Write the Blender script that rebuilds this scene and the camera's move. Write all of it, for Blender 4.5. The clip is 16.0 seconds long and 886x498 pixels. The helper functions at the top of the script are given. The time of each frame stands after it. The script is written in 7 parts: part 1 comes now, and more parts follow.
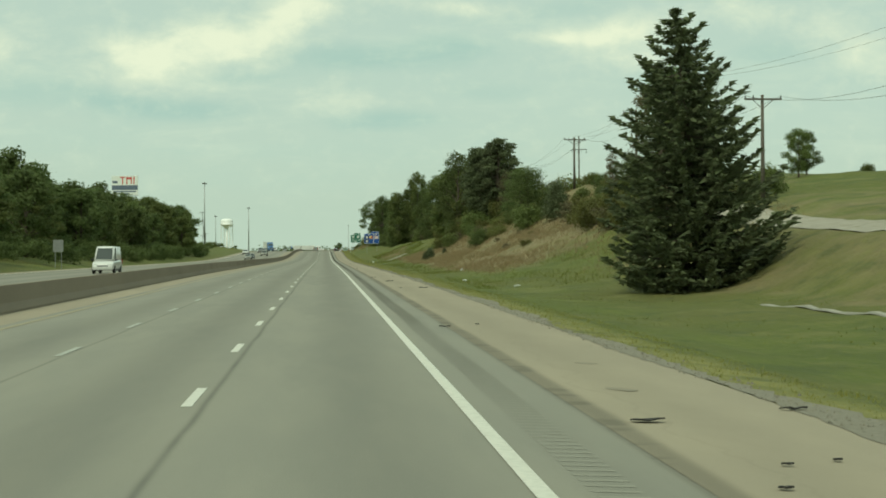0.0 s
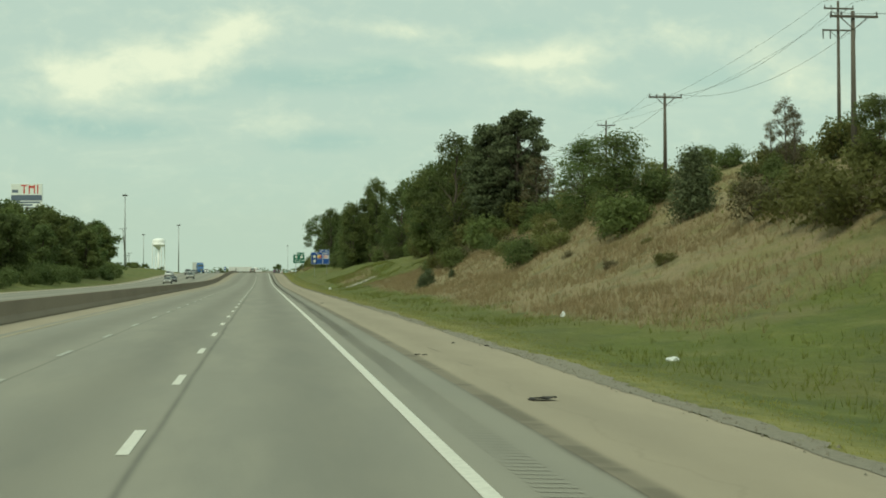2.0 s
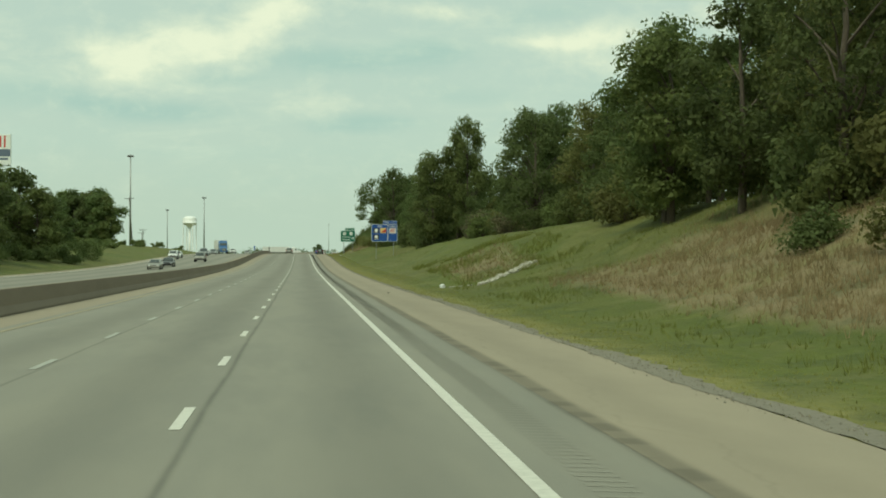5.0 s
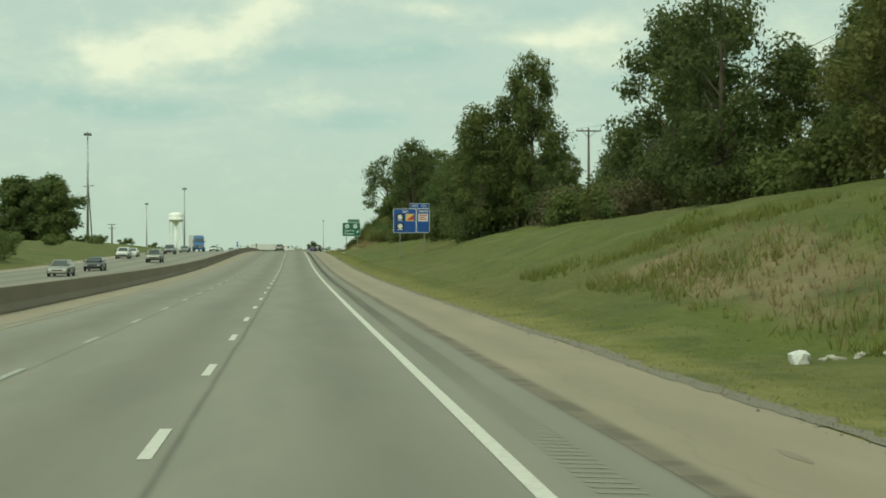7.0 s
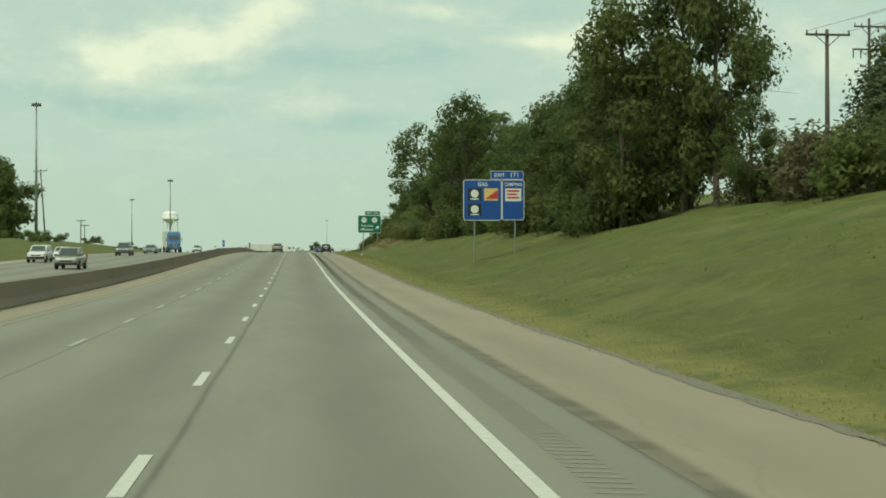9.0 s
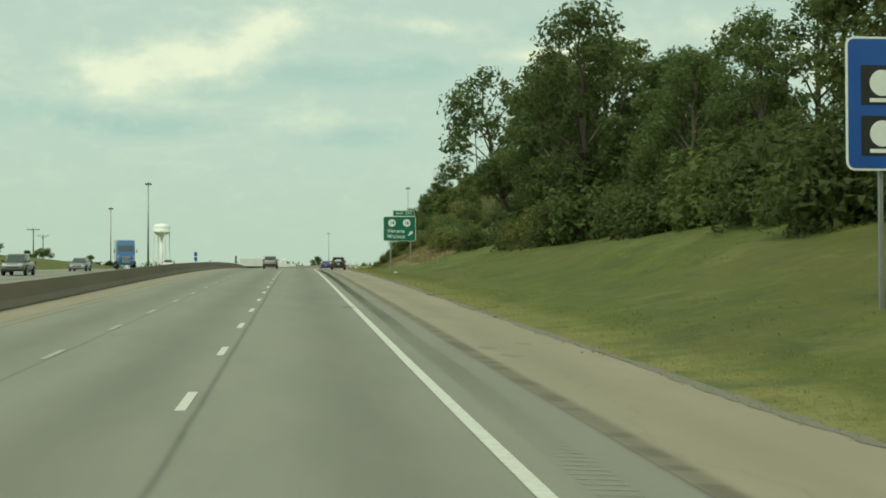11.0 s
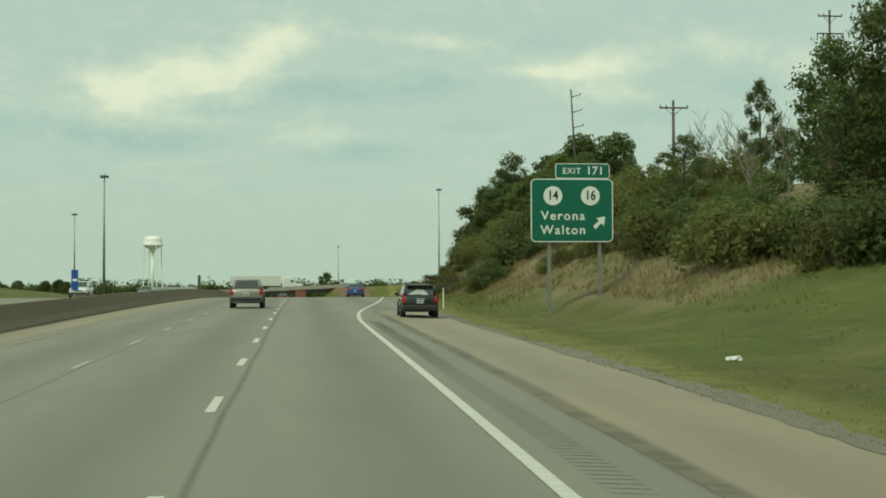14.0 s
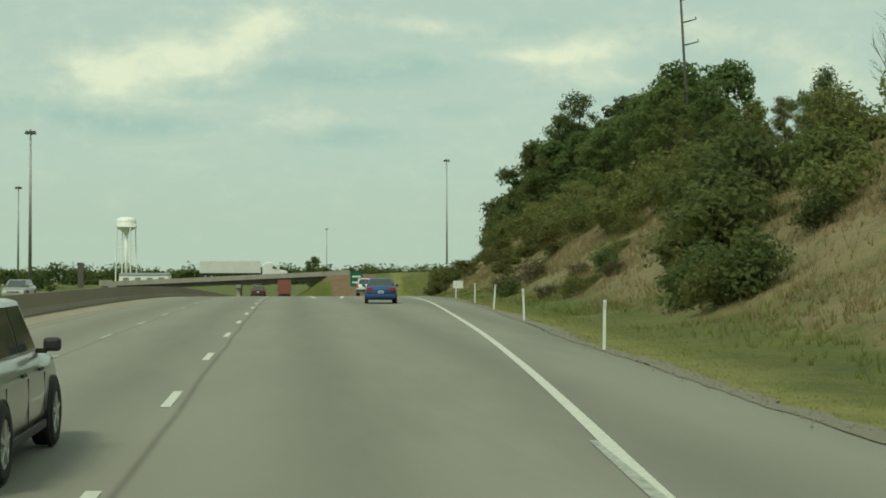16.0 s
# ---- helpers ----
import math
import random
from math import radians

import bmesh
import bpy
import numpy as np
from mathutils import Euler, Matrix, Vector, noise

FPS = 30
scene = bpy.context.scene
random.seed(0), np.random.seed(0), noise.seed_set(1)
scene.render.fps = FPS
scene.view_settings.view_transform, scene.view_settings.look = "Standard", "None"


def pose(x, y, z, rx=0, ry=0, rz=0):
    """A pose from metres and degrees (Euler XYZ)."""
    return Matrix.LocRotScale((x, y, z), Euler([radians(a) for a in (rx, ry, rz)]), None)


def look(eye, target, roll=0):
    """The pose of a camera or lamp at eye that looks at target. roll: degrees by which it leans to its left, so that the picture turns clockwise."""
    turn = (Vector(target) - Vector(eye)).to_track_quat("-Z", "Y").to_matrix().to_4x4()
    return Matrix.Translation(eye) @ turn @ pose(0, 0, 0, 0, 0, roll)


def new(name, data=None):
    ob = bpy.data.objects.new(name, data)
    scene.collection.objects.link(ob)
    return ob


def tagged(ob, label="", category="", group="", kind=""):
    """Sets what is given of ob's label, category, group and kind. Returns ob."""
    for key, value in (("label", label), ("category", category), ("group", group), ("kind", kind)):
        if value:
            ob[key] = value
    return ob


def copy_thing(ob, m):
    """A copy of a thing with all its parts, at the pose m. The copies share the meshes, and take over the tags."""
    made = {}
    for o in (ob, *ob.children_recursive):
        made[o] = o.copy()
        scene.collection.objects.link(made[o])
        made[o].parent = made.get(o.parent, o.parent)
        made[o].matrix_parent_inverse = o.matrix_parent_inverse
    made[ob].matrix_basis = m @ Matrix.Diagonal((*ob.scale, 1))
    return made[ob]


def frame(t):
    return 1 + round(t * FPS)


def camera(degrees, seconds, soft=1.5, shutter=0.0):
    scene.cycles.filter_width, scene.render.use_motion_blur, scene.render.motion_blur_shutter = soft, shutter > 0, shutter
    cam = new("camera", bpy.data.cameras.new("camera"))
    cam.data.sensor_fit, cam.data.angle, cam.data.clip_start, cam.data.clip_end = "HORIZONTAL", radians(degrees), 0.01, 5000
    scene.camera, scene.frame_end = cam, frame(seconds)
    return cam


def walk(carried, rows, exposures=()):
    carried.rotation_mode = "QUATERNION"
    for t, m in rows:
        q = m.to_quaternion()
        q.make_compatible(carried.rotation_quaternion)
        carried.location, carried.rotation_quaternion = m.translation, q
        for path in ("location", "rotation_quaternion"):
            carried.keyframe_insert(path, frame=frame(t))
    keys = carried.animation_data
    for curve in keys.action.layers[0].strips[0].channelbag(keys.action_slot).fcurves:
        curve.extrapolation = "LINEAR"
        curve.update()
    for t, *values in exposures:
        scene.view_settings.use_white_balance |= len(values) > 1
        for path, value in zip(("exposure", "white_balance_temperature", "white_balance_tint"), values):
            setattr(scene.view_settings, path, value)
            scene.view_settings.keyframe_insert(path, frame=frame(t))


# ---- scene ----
cam = camera(34.5, 16.0, soft=1.8)
# seconds, place in metres, pitch, roll, yaw in degrees
ROWS = [
    (0.0, 0.478, 0.064, 2.081, 0.530, 0.279, -4.748),
    (0.5, 0.277, 17.830, 2.242, 0.625, 0.531, -6.077),
    (1.0, 0.216, 36.569, 2.416, 0.919, 0.586, -7.052),
    (1.5, 0.225, 55.045, 2.585, 1.239, 0.520, -7.272),
    (2.0, 0.216, 73.574, 2.754, 1.404, 0.186, -7.226),
    (2.5, 0.306, 92.157, 2.923, 1.244, -0.095, -7.068),
    (3.0, 0.302, 110.431, 3.082, 1.102, -0.081, -6.821),
    (3.5, 0.280, 128.729, 3.226, 0.962, -0.114, -6.337),
    (4.0, 0.204, 147.294, 3.354, 0.717, -0.085, -5.688),
    (6.5, 0.131, 239.129, 3.927, 0.629, 0.029, -5.796),
    (7.0, 0.162, 257.612, 4.045, 0.571, 0.184, -5.963),
    (7.5, 0.185, 275.809, 4.159, 0.639, 0.186, -5.943),
    (8.0, 0.154, 294.437, 4.275, 0.746, -0.070, -5.937),
    (8.5, 0.259, 312.620, 4.401, 0.668, -0.052, -5.830),
    (9.0, 0.167, 330.883, 4.551, 0.647, 0.080, -5.900),
    (11.5, 0.171, 423.238, 5.741, 1.441, 0.202, -5.915),
    (12.0, 0.164, 441.472, 6.121, 1.628, 0.351, -5.953),
    (12.5, 0.065, 460.049, 6.531, 1.841, 0.248, -5.905),
    (13.0, -0.009, 478.050, 6.930, 1.924, 0.162, -5.696),
    (13.5, -0.111, 496.768, 7.342, 1.935, 0.154, -5.621),
    (14.0, -0.061, 514.880, 7.719, 1.840, 0.193, -5.691),
    (14.5, -0.019, 533.197, 8.079, 1.676, 0.186, -5.950),
    (15.0, 0.102, 551.161, 8.382, 1.488, 0.388, -6.205),
    (15.5, 0.245, 568.139, 8.633, 1.427, 0.067, -6.286),
    (16.0, 0.371, 585.714, 8.880, 1.215, 0.098, -6.243),
]
walk(cam, [(t, pose(x, y, z, 90 + pitch, roll, yaw)) for t, x, y, z, pitch, roll, yaw in ROWS],
     exposures=[(0.0, 0.26, 7080, -12.5), (12.5, 0.26, 7080, -12.5), (13.8, 0.13, 7080, -12.5), (16.0, 0.13, 7080, -12.5)])

# ---- sky and sun ----
SUN_EL, SUN_AZ = 52.0, 215.0     # degrees; azimuth clockwise from +y
world = bpy.data.worlds.new("sky")
scene.world = world
world.use_nodes = True
wn, wl = world.node_tree.nodes, world.node_tree.links
wn.clear()


def wnode(kind, **kw):
    n = wn.new(kind)
    for key, value in kw.items():
        n.inputs[key].default_value = value
    return n


w_out = wn.new("ShaderNodeOutputWorld")
w_bg = wn.new("ShaderNodeBackground")
w_bg.inputs["Strength"].default_value = 0.085
w_sky = wn.new("ShaderNodeTexSky")
w_sky.sky_type = "NISHITA"
w_sky.sun_disc = False
w_sky.sun_elevation, w_sky.sun_rotation = radians(SUN_EL), radians(SUN_AZ)
w_sky.air_density, w_sky.dust_density, w_sky.ozone_density = 1.0, 2.5, 1.0
w_tc = wn.new("ShaderNodeTexCoord")
w_sep = wn.new("ShaderNodeSeparateXYZ")
wl.new(w_tc.outputs["Generated"], w_sep.inputs[0])


def wmath(op, a, b=None, clamp=False):
    n = wn.new("ShaderNodeMath")
    n.operation, n.use_clamp = op, clamp
    for i, v in enumerate((a, b)):
        if v is None:
            continue
        if isinstance(v, (int, float)):
            n.inputs[i].default_value = v
        else:
            wl.new(v, n.inputs[i])
    return n.outputs[0]


def wmix(fac, a, b):
    n = wn.new("ShaderNodeMix")
    n.data_type = "RGBA"
    for i, v in ((0, fac), (6, a), (7, b)):
        if isinstance(v, (int, float, tuple)):
            n.inputs[i].default_value = v
        else:
            wl.new(v, n.inputs[i])
    return n.outputs[2]


# cloud sheet: the direction laid onto a flat layer overhead, so that clouds shrink towards the horizon
w_up = wmath("ADD", wmath("MAXIMUM", w_sep.outputs["Z"], 0.0), 0.16)
w_flat = wn.new("ShaderNodeCombineXYZ")
wl.new(wmath("DIVIDE", w_sep.outputs["X"], w_up), w_flat.inputs[0])
wl.new(wmath("DIVIDE", w_sep.outputs["Y"], w_up), w_flat.inputs[1])


def wnoise(scale, detail, rough, shift, distortion=0.0):
    mp = wn.new("ShaderNodeMapping")
    mp.inputs["Location"].default_value = shift
    mp.inputs["Scale"].default_value = (1.0, 1.5, 1.0)
    wl.new(w_flat.outputs[0], mp.inputs["Vector"])
    n = wnode("ShaderNodeTexNoise", Scale=scale, Detail=detail, Roughness=rough, Distortion=distortion)
    wl.new(mp.outputs[0], n.inputs["Vector"])
    return n.outputs["Fac"]


def wramp(value, lo, hi):
    n = wn.new("ShaderNodeMapRange")
    n.interpolation_type = "SMOOTHSTEP"
    wl.new(value, n.inputs["Value"])
    n.inputs["From Min"].default_value, n.inputs["From Max"].default_value = lo, hi
    return n.outputs["Result"]


veil = wmix(0.80, w_sky.outputs[0], (5.9, 6.9, 6.7, 1.0))
w_low = wnoise(1.1, 7.0, 0.55, (3.1, 0.4, 0.0), 0.3)
w_thick = wnoise(2.2, 9.0, 0.60, (7.3, 5.1, 0.0), 0.5)
# named cloud banks ahead: place and half size as slopes right of +y and above the horizon, in thousandths
w_ahead = wmath("MAXIMUM", w_sep.outputs["Y"], 0.05)
w_u0 = wmath("DIVIDE", w_sep.outputs["X"], w_ahead)
w_v0 = wmath("DIVIDE", w_sep.outputs["Z"], w_ahead)
w_uv = wn.new("ShaderNodeCombineXYZ")
wl.new(w_u0, w_uv.inputs[0])
wl.new(wmath("MULTIPLY", w_v0, 1.6), w_uv.inputs[1])


def wbillow(scale, detail, rough, distortion):
    n = wnode("ShaderNodeTexNoise", Scale=scale, Detail=detail, Roughness=rough, Distortion=distortion)
    wl.new(w_uv.outputs[0], n.inputs["Vector"])
    return wmath("SUBTRACT", n.outputs["Fac"], 0.5)


w_big, w_mid, w_puff = wbillow(11.0, 4.0, 0.5, 0.2), wbillow(38.0, 7.0, 0.62, 0.3), wbillow(70.0, 5.0, 0.6, 0.0)
w_u = wmath("ADD", w_u0, wmath("MULTIPLY", w_big, 0.05))
w_v = wmath("ADD", w_v0, wmath("MULTIPLY", w_big, 0.018))


def bank_of(clouds, lift=0.0):
    total = None
    for u0, v0, a, b, amount in clouds:
        du = wmath("DIVIDE", wmath("SUBTRACT", w_u, u0 / 1000), a / 1000)
        dv = wmath("DIVIDE", wmath("SUBTRACT", w_v, v0 / 1000 + lift), b / 1000)
        q = wmath("ADD", wmath("MULTIPLY", du, du), wmath("MULTIPLY", dv, dv))
        g = wmath("MULTIPLY", wmath("POWER", 2.718, wmath("MULTIPLY", q, -1.0)), amount)
        total = g if total is None else wmath("ADD", total, g)
    return total


HEAPS = [(-135, 146, 22, 15, .9), (-105, 148, 24, 15, .8), (-78, 158, 26, 16, .9), (-50, 150, 26, 14, .8), (-28, 170, 22, 15, .9), (-8, 182, 26, 13, .9), (-118, 128, 46, 13, .55),
         (200, 158, 36, 9, .85), (222, 168, 30, 9, .7), (212, 142, 40, 7, .7), (165, 161, 26, 6, .5), (14, 112, 26, 10, .5), (96, 180, 50, 8, .6), (375, 162, 34, 16, .6), (400, 140, 40, 14, .6),
         (-235, 150, 40, 14, .7), (300, 180, 40, 10, .6)]
w_heap = bank_of(HEAPS)
w_under = bank_of([(-105, 106, 52, 10, 1.0), (32, 144, 78, 11, 1.0), (40, 99, 40, 8, .9), (92, 154, 34, 9, .7), (-150, 114, 26, 7, .6), (250, 126, 40, 11, .6), (120, 120, 40, 10, .5), (320, 150, 30, 10, .6), (-60, 128, 36, 6, .5), (175, 180, 36, 8, .5), (-200, 120, 40, 12, .6)])
w_body = wmath("ADD", w_heap, wmath("ADD", wmath("MULTIPLY", w_mid, 1.5), wmath("MULTIPLY", w_puff, 0.5)))
grey = wmix(wmath("MULTIPLY", wramp(w_low, 0.46, 0.66), 0.25), veil, (4.9, 6.2, 6.2, 1.0))
grey = wmix(wmath("MULTIPLY", wramp(wmath("ADD", w_under, wmath("MULTIPLY", w_mid, 0.7)), 0.0, 1.1), 0.85), grey, (4.1, 5.6, 5.8, 1.0))
bright = wmix(wmath("MULTIPLY", wramp(w_thick, 0.50, 0.76), 0.25), grey, (7.4, 7.9, 7.2, 1.0))
bright = wmix(wmath("MULTIPLY", wramp(w_body, -0.10, 1.05), 0.72), bright, (8.0, 8.2, 7.3, 1.0))
bright = wmix(wmath("MULTIPLY", wramp(w_body, 0.62, 1.25), 0.62), bright, (9.3, 9.1, 7.9, 1.0))
haze = wramp(w_sep.outputs["Z"], 0.0, 0.09)
w_final = wmix(haze, (5.2, 6.1, 5.8, 1.0), bright)
wl.new(w_final, w_bg.inputs["Color"])
wl.new(w_bg.outputs[0], w_out.inputs[0])

sun_data = bpy.data.lights.new("sun", "SUN")
sun_data.energy, sun_data.angle, sun_data.color = 1.5, radians(14), (1.0, 0.95, 0.86)
sun = new("sun", sun_data)
sa, se = radians(SUN_AZ), radians(SUN_EL)
sun.matrix_world = look((math.sin(sa) * 100, math.cos(sa) * 100, 130), (0, 0, 130 - 100 * math.tan(se)))

# ---- ground profile ----
ROAD_Y = [-300, -80, 0, 60, 120, 200, 260, 320, 380, 420, 460, 500, 540, 570, 600, 640, 680, 720, 780, 840, 900, 1000, 1200, 1600, 5000]
ROAD_Z = [-2.6, -0.7, 0, .55, 1.08, 1.6, 1.98, 2.38, 2.98, 3.6, 4.45, 5.33, 6.12, 6.58, 6.98, 7.35, 7.5, 7.3, 6.4, 5.3, 4.2, 2.8, 1.5, 1.0, 1.0]
ROAD_G = np.gradient(np.array(ROAD_Z), np.array(ROAD_Y, float))


def smooth_curve(y, ks, vs, gs):
    y = np.asarray(y, float)
    ks, vs = np.asarray(ks, float), np.asarray(vs, float)
    i = np.clip(np.searchsorted(ks, y) - 1, 0, len(ks) - 2)
    h = ks[i + 1] - ks[i]
    u = np.clip((y - ks[i]) / h, 0, 1)
    return (2*u**3 - 3*u*u + 1) * vs[i] + (u**3 - 2*u*u + u) * h * gs[i] + (3*u*u - 2*u**3) * vs[i+1] + (u**3 - u*u) * h * gs[i+1]


def road_z(y):
    """The road's height at a station y."""
    return smooth_curve(y, ROAD_Y, ROAD_Z, ROAD_G)


# right-hand edge line (it swings out onto the exit ramp) and the pavement's right edge
EDGE_Y = [-300, 540, 560, 570, 576, 581, 587, 593, 599, 605, 611, 618, 626, 645, 672, 719, 770, 830, 900]
EDGE_X = [2.36, 2.36, 2.37, 2.40, 2.46, 2.61, 2.86, 3.26, 3.77, 4.32, 4.85, 5.42, 6.03, 7.3, 9.0, 11.2, 13.4, 16.7, 21.5]
PAVE_X = [7.0, 7.0, 7.0, 7.0, 7.0, 7.0, 7.0, 7.05, 7.15, 7.3, 7.5, 7.8, 8.15, 9.4, 11.1, 13.3, 15.6, 19.1, 24.0]


def edge_x(y):
    return smooth_curve(y, EDGE_Y, EDGE_X, np.gradient(np.array(EDGE_X), np.array(EDGE_Y, float)))


def pave_x(y):
    return np.interp(y, EDGE_Y, PAVE_X)


def fall(x, y):
    """The shoulder's cross fall, away from the lanes; it runs out at the ramp."""
    return -0.04 * np.clip(np.asarray(x, float) - 2.4, 0, 4.7) * np.clip((602 - np.asarray(y, float)) / 25, 0, 1)


# hillside right of the road: height above the road by station and by distance from the pavement's edge
BANK_O = [0, 1.5, 3.5, 5.5, 7.5, 11.5, 15.5, 21.5, 29.5, 44, 74, 150]
BANK = [
    (-100, (0, -.1, -.35, -.5, -.5, -.3, 0, .8, 2.2, 4.6, 6, 6)),
    (30, (0, -.1, -.35, -.5, -.5, -.3, .2, 2.4, 3.6, 5.2, 6, 7)),
    (85, (0, -.1, -.3, -.4, -.4, -.3, .0, 3.3, 4.6, 6.2, 7.5, 8)),
    (130, (0, -.1, -.1, 0, .3, 1.3, 2.8, 5.4, 8.2, 9.4, 9.6, 9)),
    (190, (0, -.1, 0, .2, .6, 2.1, 4.4, 7.8, 11.2, 12.2, 12, 10)),
    (250, (0, 0, .2, .5, 1, 2.3, 4.0, 6.6, 9.0, 10, 10, 9)),
    (284, (0, 0, .15, .4, .8, 1.7, 3.8, 6, 7.4, 8.4, 8.5, 8)),
    (308, (0, .1, .5, 1.1, 1.9, 3.6, 5, 6, 7, 8, 8, 8)),
    (380, (0, .1, .5, 1.1, 1.8, 3.2, 4.2, 5.2, 6.5, 8, 8, 8)),
    (430, (0, .1, .4, .7, 1.15, 2.3, 3.6, 5, 6, 8, 8, 8)),
    (480, (0, .1, .4, .8, 1.3, 2.7, 3.5, 4.3, 5.4, 7, 8, 8)),
    (510, (0, 0, .3, .7, 1.2, 2.5, 3.3, 4.1, 5, 7, 8, 8)),
    (550, (0, 0, .1, .2, .6, 1.6, 2.6, 4.5, 6.5, 9, 10, 9)),
    (584, (0, 0, 0, .15, 1.0, 3.1, 4.5, 5.5, 6.8, 8.6, 11, 10)),
    (650, (0, -.1, -.1, .3, 1.4, 4.0, 6.0, 8.2, 10.4, 11.4, 12, 10)),
    (720, (0, -.1, -.1, .5, 2.0, 4.8, 7.4, 10.4, 13.2, 14, 13, 9)),
    (780, (0, -.2, -.1, .6, 2.2, 5.5, 8.8, 12, 13.5, 13, 10, 6)),
    (840, (0, -.3, -.4, -.2, .4, 1.6, 3, 4.5, 6, 6, 5, 4)),
    (1000, (0, -.3, -.5, -.6, -.6, -.4, 0, 0, 0, 0, 0, 0)),
    (5000, (0, -.3, -.5, -.6, -.6, -.4, 0, 0, 0, 0, 0, 0)),
]
BANK_Y = [b[0] for b in BANK]
BANK_H = np.array([b[1] for b in BANK])
BRIDGE_Y, BRIDGE_L, BRIDGE_R = 912.0, -36.0, 9.5


def deck_z(x):
    """The crossing road's surface."""
    return 9.5 + 0.045 * np.clip(np.asarray(x, float), -80, 60)


def ground_z(x, y):
    """The natural ground, just under the pavements where they lie on it."""
    x, y = np.asarray(x, float), np.asarray(y, float)
    base = road_z(y)
    off = x - pave_x(y)
    cols = np.stack([np.interp(y, BANK_Y, BANK_H[:, j]) for j in range(len(BANK_O))], -1)
    right = np.zeros(np.broadcast(x, y).shape)
    for j in range(len(BANK_O) - 1):
        u = np.clip((off - BANK_O[j]) / (BANK_O[j+1] - BANK_O[j]), 0, 1)
        w = (off > BANK_O[j]) & (off <= BANK_O[j+1])
        uu = u * u * (3 - 2 * u) * 0.5 + u * 0.5
        right = np.where(w, cols[..., j] * (1 - uu) + cols[..., j+1] * uu, right)
    right = np.where(off > BANK_O[-1], cols[..., -1], right)
    left = np.interp(-x, [0, 31, 34, 42, 52, 90, 200], [0, 0, .3, 1.6, 2.4, 3.2, 3.5])
    h = base + np.where(off > 0, right + fall(x, y), np.where(x < -31, left, -0.22))
    # far off, all runs out into a plain
    far = np.clip(np.maximum((np.abs(x) - 170) / 250, (y - 960) / 300), 0, 1)
    h = h * (1 - far) + (2.0 + 2.5 * np.clip((y - 900) / 900, 0, 1)) * far
    # the crossing road's embankments, either side of the bridge
    top = deck_z(x) - 0.25
    side = np.maximum(np.abs(y - BRIDGE_Y) - 7.5, 0) / 2.2
    ends = np.maximum(0, np.minimum(x - BRIDGE_L, BRIDGE_R - x)) / 1.5
    bank = top - side - ends * 1.0
    reach = np.abs(x) < 420
    return np.where(reach, np.maximum(h, bank), h)

# ---- materials ----


